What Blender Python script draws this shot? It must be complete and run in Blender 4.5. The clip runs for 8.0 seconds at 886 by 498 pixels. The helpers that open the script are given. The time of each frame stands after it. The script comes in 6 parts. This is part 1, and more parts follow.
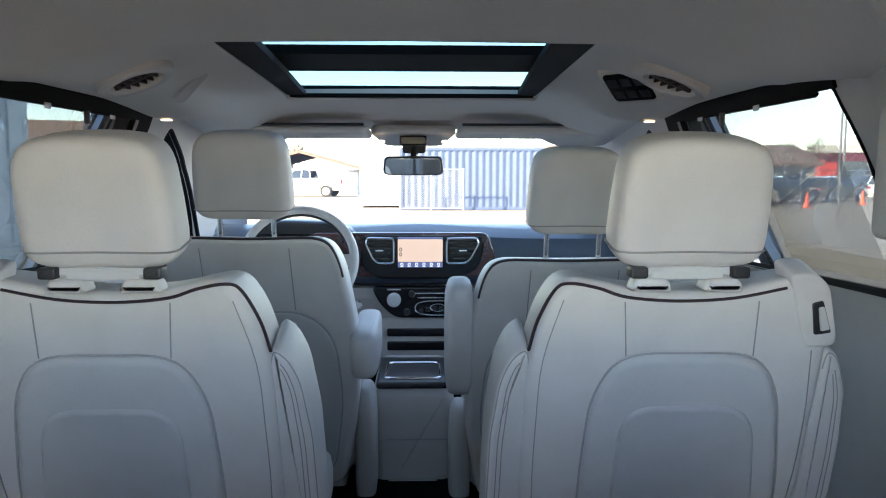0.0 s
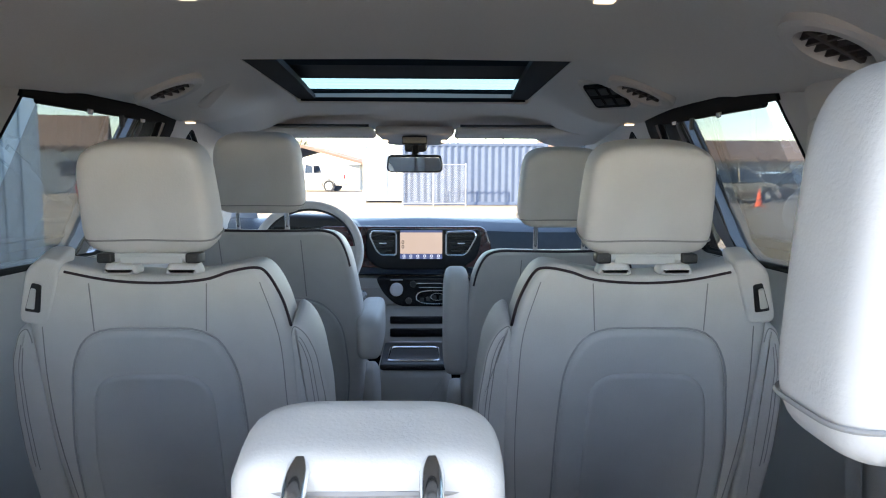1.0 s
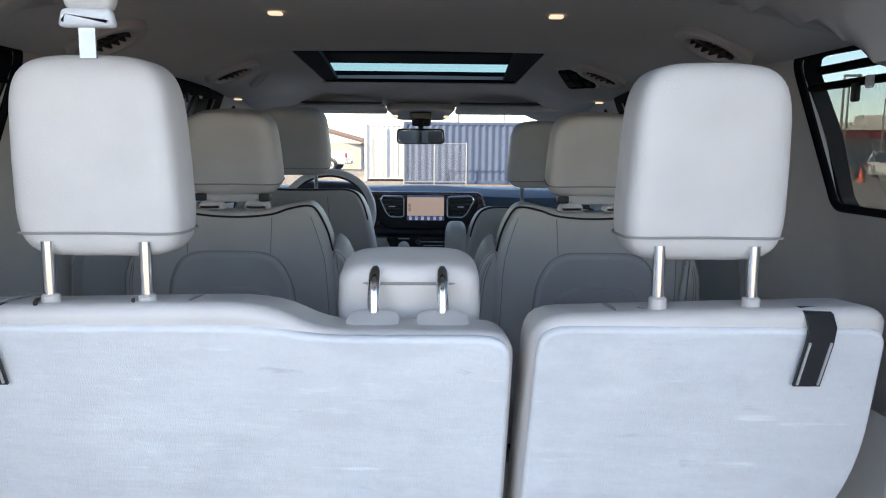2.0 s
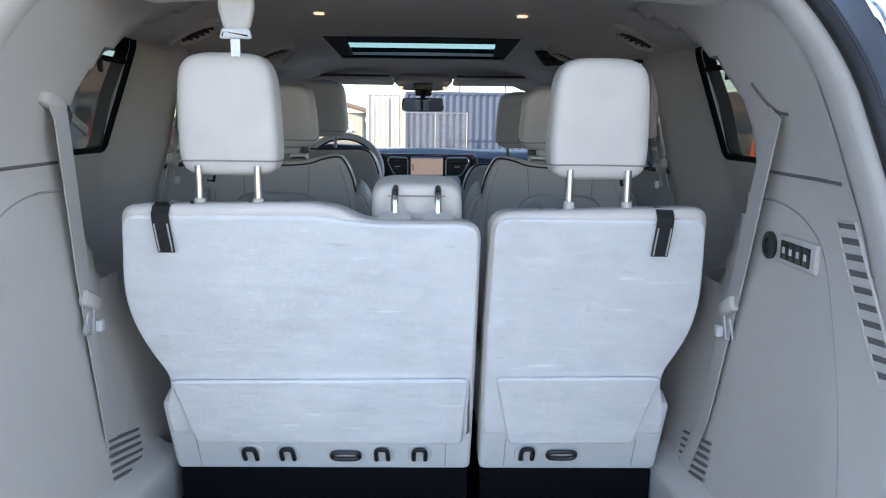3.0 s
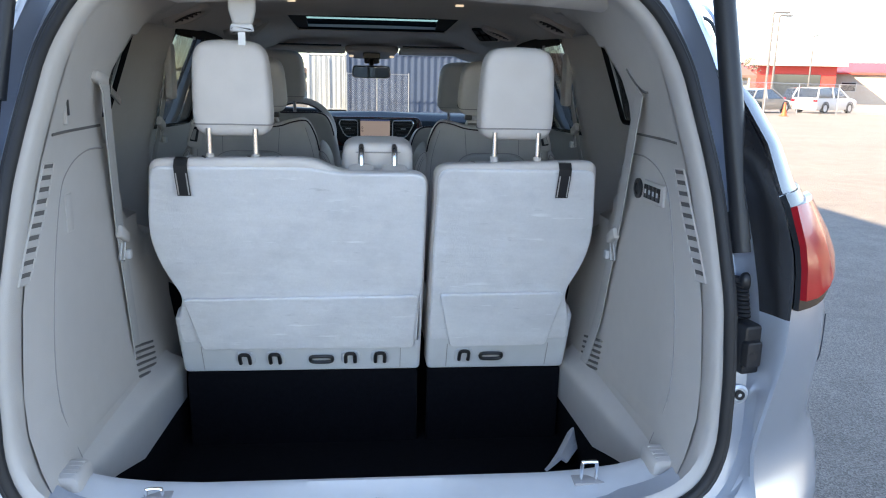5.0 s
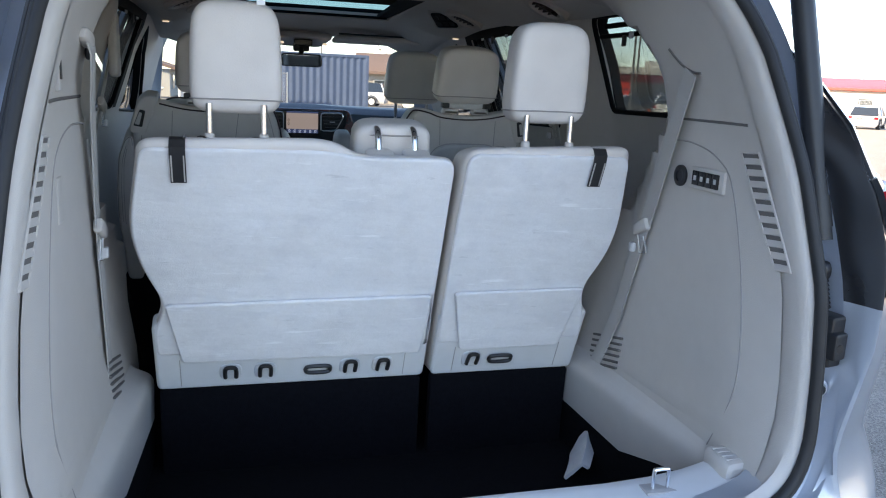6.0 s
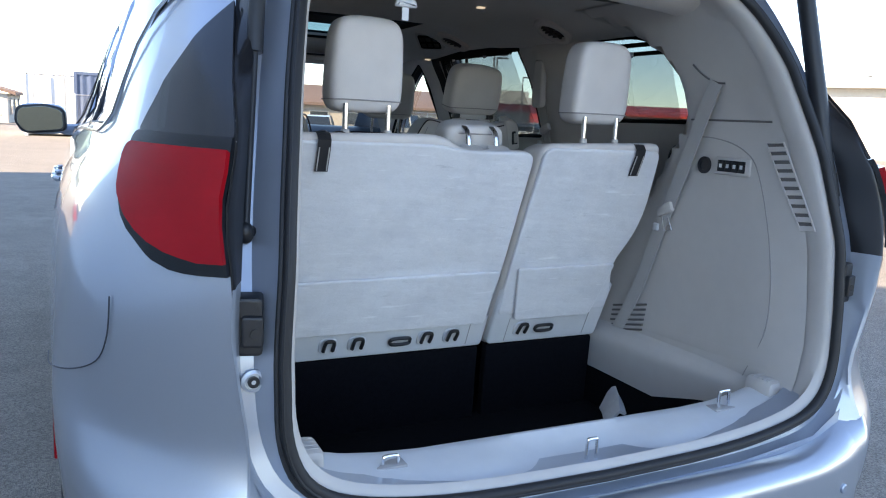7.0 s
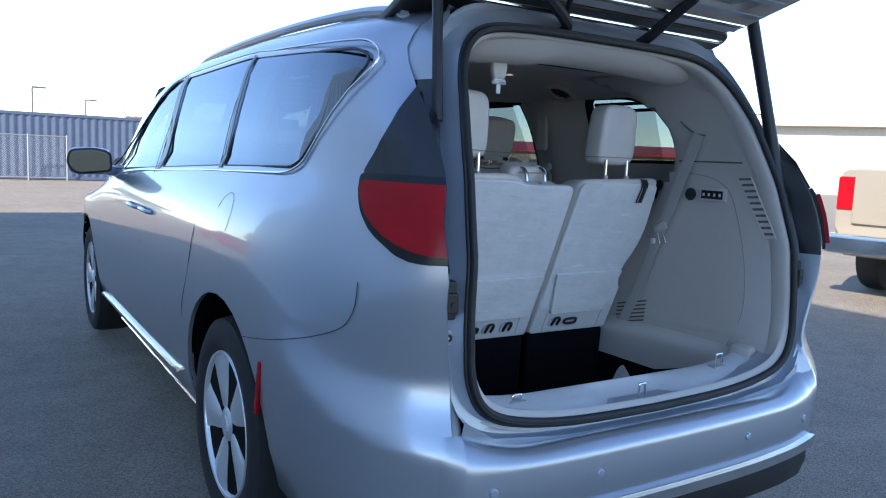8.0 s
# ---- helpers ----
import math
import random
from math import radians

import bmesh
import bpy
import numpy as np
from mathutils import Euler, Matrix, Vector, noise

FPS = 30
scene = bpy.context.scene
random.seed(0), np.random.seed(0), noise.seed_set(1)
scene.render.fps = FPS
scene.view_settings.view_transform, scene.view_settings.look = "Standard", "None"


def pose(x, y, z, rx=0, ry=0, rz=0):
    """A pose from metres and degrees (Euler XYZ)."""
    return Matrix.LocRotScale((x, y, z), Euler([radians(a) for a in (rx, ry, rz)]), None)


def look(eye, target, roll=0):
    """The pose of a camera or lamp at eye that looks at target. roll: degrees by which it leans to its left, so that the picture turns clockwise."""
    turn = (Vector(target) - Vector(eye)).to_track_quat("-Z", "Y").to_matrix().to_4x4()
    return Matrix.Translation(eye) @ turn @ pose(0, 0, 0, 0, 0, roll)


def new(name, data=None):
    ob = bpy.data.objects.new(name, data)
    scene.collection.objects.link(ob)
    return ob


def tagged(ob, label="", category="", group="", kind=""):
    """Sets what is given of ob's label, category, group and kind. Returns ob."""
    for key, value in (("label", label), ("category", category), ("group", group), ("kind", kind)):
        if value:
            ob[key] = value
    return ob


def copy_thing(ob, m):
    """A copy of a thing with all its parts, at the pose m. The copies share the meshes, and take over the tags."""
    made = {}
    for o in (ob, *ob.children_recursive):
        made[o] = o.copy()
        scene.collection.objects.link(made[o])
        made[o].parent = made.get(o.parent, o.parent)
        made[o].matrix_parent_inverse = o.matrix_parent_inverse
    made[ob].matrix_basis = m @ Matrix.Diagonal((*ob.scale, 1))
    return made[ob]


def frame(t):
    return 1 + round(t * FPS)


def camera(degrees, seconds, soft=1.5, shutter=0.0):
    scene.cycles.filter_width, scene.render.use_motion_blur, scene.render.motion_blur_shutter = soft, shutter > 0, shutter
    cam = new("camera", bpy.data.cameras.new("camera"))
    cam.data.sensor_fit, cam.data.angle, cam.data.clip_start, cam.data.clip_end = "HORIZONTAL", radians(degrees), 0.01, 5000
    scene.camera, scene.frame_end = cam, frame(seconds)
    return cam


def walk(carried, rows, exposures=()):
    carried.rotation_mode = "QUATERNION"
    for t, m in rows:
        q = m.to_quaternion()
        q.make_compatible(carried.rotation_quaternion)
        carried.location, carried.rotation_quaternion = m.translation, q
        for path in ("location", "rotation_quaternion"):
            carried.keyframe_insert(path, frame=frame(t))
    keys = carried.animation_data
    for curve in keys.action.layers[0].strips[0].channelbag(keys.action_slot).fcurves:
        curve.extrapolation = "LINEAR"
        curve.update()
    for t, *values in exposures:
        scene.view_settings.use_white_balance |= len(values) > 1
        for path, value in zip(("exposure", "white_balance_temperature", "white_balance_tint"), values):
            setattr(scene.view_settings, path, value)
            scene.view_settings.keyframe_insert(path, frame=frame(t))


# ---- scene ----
cam = camera(60.7, 8.0, soft=1.1)
PATH = [
    (0, (0.036, 0.443, 1.392), (0.085, 2.432, 1.186), 0.1),
    (0.5, (0.038, 0.385, 1.403), (0.085, 2.374, 1.193), 0.2),
    (1, (0.044, 0.253, 1.402), (0.086, 2.241, 1.183), 0.2),
    (1.5, (0.032, 0.048, 1.384), (0.074, 2.033, 1.143), 0.3),
    (1.7, (0.029, -0.048, 1.378), (0.071, 1.936, 1.126), 0.4),
    (3, (0.029, -0.747, 1.358), (0.069, 1.222, 1.01), 0.7),
    (3.5, (0.016, -0.96, 1.37), (0.062, 1.002, 0.988), 1.0),
    (4, (0.03, -1.147, 1.38), (0.083, 0.81, 0.973), 1.1),
    (4.5, (0.023, -1.217, 1.385), (0.117, 0.735, 0.963), 1.3),
    (4.7, (0.023, -1.222, 1.391), (0.14, 0.727, 0.957), 1.2),
    (5.8, (-0.265, -0.968, 1.348), (0.205, 0.925, 0.905), 2.3),
    (6, (-0.324, -0.96, 1.323), (0.194, 0.924, 0.896), 2.6),
    (6.5, (-0.611, -1.0, 1.277), (0.105, 0.825, 0.884), 2.9),
    (7, (-0.931, -1.066, 1.242), (-0.068, 0.706, 0.902), 2.8),
    (7.5, (-1.293, -1.215, 1.24), (-0.316, 0.506, 0.948), 2.6),
    (8, (-1.664, -1.402, 1.242), (-0.603, 0.277, 1.005), 2.5),
]
walk(cam, [(t, look(eye, target, roll)) for t, eye, target, roll in PATH], [(0, 4.1, 7700, 14), (1.0, 3.8, 7800, 15), (1.5, 3.12, 7700, 17), (1.7, 2.87, 7700, 17), (3.0, 2.72, 7500, 16), (3.5, 2.65, 7450, 15), (4.5, 2.4, 7300, 14), (6, 2.42, 7300, 15), (7, 2.2, 7050, 14), (8, 1.52, 6100, 11)])

# ---- light ----
SUN_EL, SUN_AZ = 30.0, 246.0   # elevation; compass bearing the light comes from, clockwise from +y
world = bpy.data.worlds.new("sky")
scene.world = world
world.use_nodes = True
wn = world.node_tree
sky = wn.nodes.new("ShaderNodeTexSky")
sky.sky_type, sky.sun_disc = "NISHITA", False
sky.sun_elevation, sky.sun_rotation = radians(SUN_EL), radians(SUN_AZ)
sky.altitude, sky.dust_density, sky.air_density, sky.ozone_density = 1600, 0.1, 1.0, 1.5
wn.links.new(sky.outputs[0], wn.nodes["Background"].inputs[0])
wn.nodes["Background"].inputs[1].default_value = 0.15
sun = new("sun", bpy.data.lights.new("sun", "SUN"))
sun.data.energy, sun.data.angle, sun.data.color = 4.6, radians(0.5), (1.0, 0.865, 0.68)
sd = Vector((math.sin(radians(SUN_AZ)) * math.cos(radians(SUN_EL)), math.cos(radians(SUN_AZ)) * math.cos(radians(SUN_EL)), math.sin(radians(SUN_EL))))
sun.matrix_world = look(sd * 60, (0, 0, 0))

# ---- materials ----
def mat(name, color, rough=0.5, metal=0.0, noise_scale=0.0, vary=0.0, bump=0.0, bump_scale=200.0, coat=0.0, spec=0.5,
        stain=0.0, stain_scale=3.0, emit=None, rand=0.0, sheen=0.0, rough_vary=0.0, stretch=None):
    """A surface with colour variation at two scales and fine relief."""
    m = bpy.data.materials.new(name)
    m.use_nodes = True
    nt = m.node_tree
    b = nt.nodes["Principled BSDF"]
    b.inputs["Roughness"].default_value = rough
    b.inputs["Metallic"].default_value = metal
    b.inputs["Coat Weight"].default_value = coat
    b.inputs["Coat Roughness"].default_value = 0.04
    b.inputs["Specular IOR Level"].default_value = spec
    b.inputs["Sheen Weight"].default_value = sheen
    tc = nt.nodes.new("ShaderNodeTexCoord")
    col = None
    def mixed(prev, fac_socket, amount, dark):
        n = nt.nodes.new("ShaderNodeMix")
        n.data_type, n.blend_type = "RGBA", "MIX"
        mp = nt.nodes.new("ShaderNodeMapRange")
        mp.inputs[1].default_value, mp.inputs[2].default_value = 0.35, 0.7
        mp.inputs[3].default_value, mp.inputs[4].default_value = 0.0, amount
        nt.links.new(fac_socket, mp.inputs[0])
        nt.links.new(mp.outputs[0], n.inputs[0])
        if prev is None:
            n.inputs[6].default_value = (*color, 1)
        else:
            nt.links.new(prev, n.inputs[6])
        n.inputs[7].default_value = (*dark, 1)
        return n.outputs[2]
    if vary:
        nz = nt.nodes.new("ShaderNodeTexNoise")
        nz.inputs["Scale"].default_value, nz.inputs["Detail"].default_value = noise_scale, 5
        nt.links.new(tc.outputs["Object"], nz.inputs[0])
        col = mixed(col, nz.outputs[0], vary, tuple(c * 0.45 for c in color))
    if stain:
        nz = nt.nodes.new("ShaderNodeTexNoise")
        nz.inputs["Scale"].default_value, nz.inputs["Detail"].default_value = stain_scale, 8
        nz.inputs["Roughness"].default_value = 0.65
        src = tc.outputs["Object"]
        if stretch:
            mpn = nt.nodes.new("ShaderNodeMapping")
            mpn.inputs["Scale"].default_value = stretch
            nt.links.new(src, mpn.inputs[0])
            src = mpn.outputs[0]
        nt.links.new(src, nz.inputs[0])
        col = mixed(col, nz.outputs[0], stain, tuple(c * 0.6 for c in color))
        if rough_vary:
            mr = nt.nodes.new("ShaderNodeMapRange")
            mr.inputs[3].default_value, mr.inputs[4].default_value = rough - rough_vary, rough + rough_vary
            nt.links.new(nz.outputs[0], mr.inputs[0])
            nt.links.new(mr.outputs[0], b.inputs["Roughness"])
    if rand:
        oi = nt.nodes.new("ShaderNodeObjectInfo")
        hs = nt.nodes.new("ShaderNodeHueSaturation")
        mr = nt.nodes.new("ShaderNodeMapRange")
        mr.inputs[3].default_value, mr.inputs[4].default_value = 1 - rand, 1 + rand
        nt.links.new(oi.outputs["Random"], mr.inputs[0])
        nt.links.new(mr.outputs[0], hs.inputs["Value"])
        if col is None:
            hs.inputs["Color"].default_value = (*color, 1)
        else:
            nt.links.new(col, hs.inputs["Color"])
        col = hs.outputs[0]
    if col is None:
        b.inputs["Base Color"].default_value = (*color, 1)
    else:
        nt.links.new(col, b.inputs["Base Color"])
    if bump:
        nz = nt.nodes.new("ShaderNodeTexNoise")
        nz.inputs["Scale"].default_value, nz.inputs["Detail"].default_value = bump_scale, 3
        nt.links.new(tc.outputs["Object"], nz.inputs[0])
        bp = nt.nodes.new("ShaderNodeBump")
        bp.inputs["Strength"].default_value, bp.inputs["Distance"].default_value = bump, 0.001
        nt.links.new(nz.outputs[0], bp.inputs["Height"])
        nt.links.new(bp.outputs[0], b.inputs["Normal"])
    if emit:
        b.inputs["Emission Color"].default_value = (*emit[0], 1)
        b.inputs["Emission Strength"].default_value = emit[1]
    return m

def glass_mat(name, tint, gloss=1.0, rough=0.0, base=0.07, graze=0.9):
    """A thin pane: tinted clear with Fresnel gloss."""
    m = bpy.data.materials.new(name)
    m.use_nodes = True
    nt = m.node_tree
    nt.nodes.remove(nt.nodes["Principled BSDF"])
    out = nt.nodes["Material Output"]
    tr, gl = nt.nodes.new("ShaderNodeBsdfTransparent"), nt.nodes.new("ShaderNodeBsdfGlossy")
    tr.inputs[0].default_value = (*tint, 1)
    gl.inputs["Roughness"].default_value = rough
    gl.inputs[0].default_value = (gloss * .80, gloss * .88, gloss, 1)
    lw, mx = nt.nodes.new("ShaderNodeLayerWeight"), nt.nodes.new("ShaderNodeMixShader")
    lw.inputs[0].default_value = 0.5
    pw, ma = nt.nodes.new("ShaderNodeMath"), nt.nodes.new("ShaderNodeMath")
    pw.operation, pw.inputs[1].default_value = "POWER", 3.2
    ma.operation, ma.inputs[1].default_value, ma.inputs[2].default_value = "MULTIPLY_ADD", graze, base
    nt.links.new(lw.outputs["Facing"], pw.inputs[0])
    nt.links.new(pw.outputs[0], ma.inputs[0])
    nt.links.new(ma.outputs[0], mx.inputs[0])
    nt.links.new(tr.outputs[0], mx.inputs[1])
    nt.links.new(gl.outputs[0], mx.inputs[2])
    nt.links.new(mx.outputs[0], out.inputs[0])
    return m

def mesh_mat(name, color, cover):
    """A fine woven mesh, part thread and part gap."""
    m = bpy.data.materials.new(name)
    m.use_nodes = True
    nt = m.node_tree
    b, out = nt.nodes["Principled BSDF"], nt.nodes["Material Output"]
    b.inputs["Base Color"].default_value = (*color, 1)
    b.inputs["Roughness"].default_value = 0.9
    tr, mx = nt.nodes.new("ShaderNodeBsdfTransparent"), nt.nodes.new("ShaderNodeMixShader")
    mx.inputs[0].default_value = cover
    nt.links.new(tr.outputs[0], mx.inputs[1])
    nt.links.new(b.outputs[0], mx.inputs[2])
    nt.links.new(mx.outputs[0], out.inputs[0])
    return m

PAINT = mat("silver_paint", (0.45, 0.48, 0.54), 0.30, 0.66, 900, 0.12, 0.02, 1500, coat=1.0, stain=0.05, stain_scale=2)
JAMB = mat("jamb_paint", (0.44, 0.48, 0.55), 0.34, 0.5, 900, 0.1, coat=0.5, stain=0.15, stain_scale=8)
LEATHER = mat("pale_leather", (0.64, 0.595, 0.565), 0.48, 0, 14, 0.12, 0.38, 360, stain=0.12, stain_scale=4, rough_vary=0.08)
GROOVE = mat("panel_groove", (0.38, 0.36, 0.35), 0.7)
SEAM_BLUE = mat("shut_line", (0.03, 0.035, 0.045), 0.6)
# dark grey of joints, also standing for shade inside slots and slits
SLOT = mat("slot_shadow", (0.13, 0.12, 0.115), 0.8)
VENT_DARK = mat("dark_vent_plastic", (0.045, 0.032, 0.028), 0.6, stain=0.2, stain_scale=9)
LEATHER_SEAM = mat("leather_thread", (0.30, 0.28, 0.27), 0.7)
PIPING = mat("dark_piping", (0.03, 0.015, 0.02), 0.55)
SEATBACK = mat("seatback_panel", (0.55, 0.53, 0.515), 0.62, 0, 10, 0.1, 0.4, 500, stain=0.1, stain_scale=4)
FELT = mat("backrest_felt", (0.74, 0.735, 0.745), 0.95, 0, 140, 0.06, 0.5, 900, stain=0.34, stain_scale=5, sheen=0.2, stretch=(1, 1, 2.2))
def wear_felt(m):
    """Crushed pile: pale scuffs drawn out sideways, grey rubbed patches and shallow creases."""
    nt = m.node_tree
    b = nt.nodes["Principled BSDF"]
    col, tc = b.inputs["Base Color"].links[0].from_socket, nt.nodes.new("ShaderNodeTexCoord")
    def field(scale, stretch, lo, hi, amount, tone):
        mp, nz, mr, mx = (nt.nodes.new("ShaderNode" + n) for n in ("Mapping", "TexNoise", "MapRange", "Mix"))
        mp.inputs["Scale"].default_value = stretch
        nz.inputs["Scale"].default_value, nz.inputs["Detail"].default_value, nz.inputs["Roughness"].default_value = scale, 4, 0.6
        mr.inputs[1].default_value, mr.inputs[2].default_value, mr.inputs[4].default_value = lo, hi, amount
        mx.data_type = "RGBA"
        mx.inputs[7].default_value = (*tone, 1)
        nt.links.new(tc.outputs["Object"], mp.inputs[0])
        nt.links.new(mp.outputs[0], nz.inputs[0])
        nt.links.new(nz.outputs[0], mr.inputs[0])
        nt.links.new(mr.outputs[0], mx.inputs[0])
        return mx, nz
    for args in ((7, (1, 1, 1.3), 0.52, 0.72, 0.5, (0.52, 0.52, 0.54)), (16, (0.35, 1, 2.6), 0.64, 0.72, 0.6, (0.88, 0.88, 0.89)), (26, (0.5, 1, 2.2), 0.66, 0.74, 0.5, (0.46, 0.46, 0.47))):
        mx, nz = field(*args)
        nt.links.new(col, mx.inputs[6])
        col = mx.outputs[2]
    nt.links.new(col, b.inputs["Base Color"])
    mx, nz = field(9, (0.5, 1, 1.6), 0, 1, 0, (0, 0, 0))
    bp = nt.nodes.new("ShaderNodeBump")
    bp.inputs["Strength"].default_value, bp.inputs["Distance"].default_value = 0.5, 0.012
    nt.links.new(nz.outputs[0], bp.inputs["Height"])
    nt.links.new(b.inputs["Normal"].links[0].from_socket, bp.inputs["Normal"])
    nt.links.new(bp.outputs[0], b.inputs["Normal"])
wear_felt(FELT)
POCKET = mat("inset_back_panel", (0.50, 0.485, 0.475), 0.66, 0, 10, 0.12, 0.4, 500, stain=0.12, stain_scale=4)
# darker grey; on the map pockets it stands for shade
SHELL = mat("moulded_pocket", (0.36, 0.35, 0.34), 0.6, 0, 10, 0.15, 0.4, 500, stain=0.15, stain_scale=4)
TRIM = mat("grey_trim_plastic", (0.52, 0.485, 0.455), 0.55, 0, 25, 0.06, 0.45, 650, stain=0.12, stain_scale=3, rough_vary=0.07)
TRIM_LIGHT = mat("pale_sill_plastic", (0.64, 0.64, 0.645), 0.5, 0, 25, 0.06, 0.4, 650, stain=0.15, stain_scale=5, rough_vary=0.08)
HEADLINER = mat("headliner_cloth", (0.60, 0.56, 0.525), 0.95, 0, 300, 0.12, 0.6, 900, stain=0.1, stain_scale=2, sheen=0.2)
BELT = mat("belt_webbing", (0.46, 0.44, 0.42), 0.75, 0, 500, 0.25, 0.6, 900)
BLACK = mat("black_plastic", (0.018, 0.018, 0.02), 0.42, 0, 60, 0.2, 0.3, 500, stain=0.2, stain_scale=9)
GLOSS_BLACK = mat("gloss_black", (0.006, 0.007, 0.009), 0.22, spec=0.35, stain=0.1)
MATT_BLACK = mat("matt_black", (0.0028, 0.0028, 0.0034), 0.7, spec=0.1, stain=0.1)
PILLAR_BLACK = mat("pillar_black", (0.014, 0.014, 0.016), 0.24, spec=0.5, stain=0.15, stain_scale=6)
RUBBER = mat("rubber_seal", (0.016, 0.016, 0.018), 0.6, 0, 30, 0.3, 0.3, 300, stain=0.3, stain_scale=12)
CARPET = mat("black_carpet", (0.006, 0.006, 0.008), 1.0, 0, 90, 0.5, 1.0, 500, spec=0.1)
CHROME = mat("chrome", (0.86, 0.87, 0.88), 0.15, 1.0, stain=0.1, stain_scale=20)
GALV_PLATE = mat("dull_steel", (0.42, 0.42, 0.43), 0.4, 0.7, stain=0.2, stain_scale=20)
ALLOY = mat("wheel_alloy", (0.80, 0.81, 0.82), 0.3, 0.5, stain=0.15, stain_scale=12)
TYRE = mat("tyre_rubber", (0.022, 0.022, 0.023), 0.8, 0, 40, 0.3, 0.6, 200, stain=0.3, stain_scale=10)
# base colour carries extra blue for the sky mirrored in the dash top
DASH_TOP = mat("dash_black_sky_blue", (0.040, 0.062, 0.090), 0.38, 0, 40, 0.2, 0.5, 500)
WOOD = mat("dark_red_wood", (0.07, 0.014, 0.012), 0.2, 0, 30, 0.6, coat=0.8)
SCREEN = mat("map_screen", (0.28, 0.24, 0.225), 0.25, emit=((0.60, 0.49, 0.44), 0.075))
SCREEN_DARK = mat("screen_bar", (0.02, 0.025, 0.05), 0.2, emit=((0.05, 0.08, 0.2), 0.12))
ICON = mat("screen_icon", (0.5, 0.5, 0.55), 0.4, emit=((0.6, 0.7, 0.9), 0.10))
LAMP = mat("warm_lamp", (0.8, 0.76, 0.7), 0.4, emit=((1.0, 0.85, 0.65), 0.14))
# white stands for the bright sky showing through the clips' holes
CLIP_SKY = mat("clip_sky_white", (0.85, 0.87, 0.9), 0.3)
GLASS = glass_mat("clear_glass", (0.56, 0.60, 0.595))
GATE_GLASS = glass_mat("gate_glass", (0.035, 0.04, 0.042), gloss=0.5, base=0.08, graze=0.5)
PRIVACY = glass_mat("tinted_glass", (0.15, 0.178, 0.178), gloss=0.95, base=0.16)
ROOF_GLASS = glass_mat("roof_glass", (0.31, 0.385, 0.39), base=0.02, graze=0.08)
SHADE = mesh_mat("sunshade_mesh", (0.22, 0.215, 0.21), 0.46)
RED_LENS = mat("red_lens", (0.36, 0.004, 0.010), 0.18, 0, 12, 0.3, coat=0.18, spec=0.12, stain=0.3, stain_scale=6, stretch=(1, 1, 5))
RED_DEEP = mat("red_lens_inner", (0.74, 0.012, 0.026), 0.2, 0, 10, 0.2, coat=0.18, spec=0.12, stain=0.4, stain_scale=7, stretch=(1, 1, 5))
SYMBOL = mat("printed_symbol", (0.5, 0.5, 0.5), 0.6)
MIRROR = mat("mirror_glass", (0.75, 0.78, 0.80), 0.02, 1.0)
DOOR_MIRROR = mat("tinted_mirror", (0.11, 0.145, 0.15), 0.03, 1.0)

# ---- building tools ----
def part(name, bm, material, parent=None, label="", smooth=True, angle=38):
    """Links a bmesh as one mesh object under a thing or a part."""
    bmesh.ops.recalc_face_normals(bm, faces=bm.faces[:])
    me = bpy.data.meshes.new(name)
    bm.to_mesh(me)
    bm.free()
    me.materials.append(material)
    if smooth:
        me.polygons.foreach_set("use_smooth", [True] * len(me.polygons))
        me.set_sharp_from_angle(angle=radians(angle))
        for f in me.polygons:
            if len(f.vertices) > 8:
                f.use_smooth = False
    ob = new(name, me)
    if parent is not None:
        ob.parent = parent
    if label:
        tagged(ob, label)
    return ob

def thing(name, label, category, m=None, group="", kind=""):
    ob = new(name)
    ob.empty_display_size = 0.1
    if m is not None:
        ob.matrix_world = m
    return tagged(ob, label, category, group, kind)

def B():
    return bmesh.new()

def join(bm, tmp, m=None):
    me = bpy.data.meshes.new("tmp")
    tmp.to_mesh(me)
    tmp.free()
    if m is not None:
        me.transform(m)
    bm.from_mesh(me)
    bpy.data.meshes.remove(me)
    return bm

def at(x=0, y=0, z=0, rx=0, ry=0, rz=0):
    return pose(x, y, z, rx, ry, rz)

def loft(bm, rings, closed=True, cap=True, m=None):
    """Skin over rings of equal count."""
    t = B()
    vs = [[t.verts.new(p) for p in r] for r in rings]
    n = len(rings[0])
    for a, b in zip(vs, vs[1:]):
        for i in range(n if closed else n - 1):
            j = (i + 1) % n
            t.faces.new((a[i], a[j], b[j], b[i]))
    if cap and closed:
        t.faces.new(vs[0][::-1])
        t.faces.new(vs[-1])
    return join(bm, t, m)

def spow(v, e):
    return math.copysign(abs(v) ** e, v)

def rnd(pts, r, k=5):
    """Rounds the corners of a closed outline; r is one radius or one a corner."""
    out, n = [], len(pts)
    for i, p in enumerate(pts):
        p = Vector(p)
        a, b = Vector(pts[i - 1]), Vector(pts[(i + 1) % n])
        ri = r[i] if isinstance(r, (list, tuple)) else r
        if ri <= 0:
            out.append(p)
            continue
        da, db = a - p, b - p
        qa = p + da.normalized() * min(ri, da.length * 0.48)
        qb = p + db.normalized() * min(ri, db.length * 0.48)
        for s in range(k + 1):
            u = s / k
            out.append(qa * (1 - u) ** 2 + p * 2 * u * (1 - u) + qb * u * u)
    return out

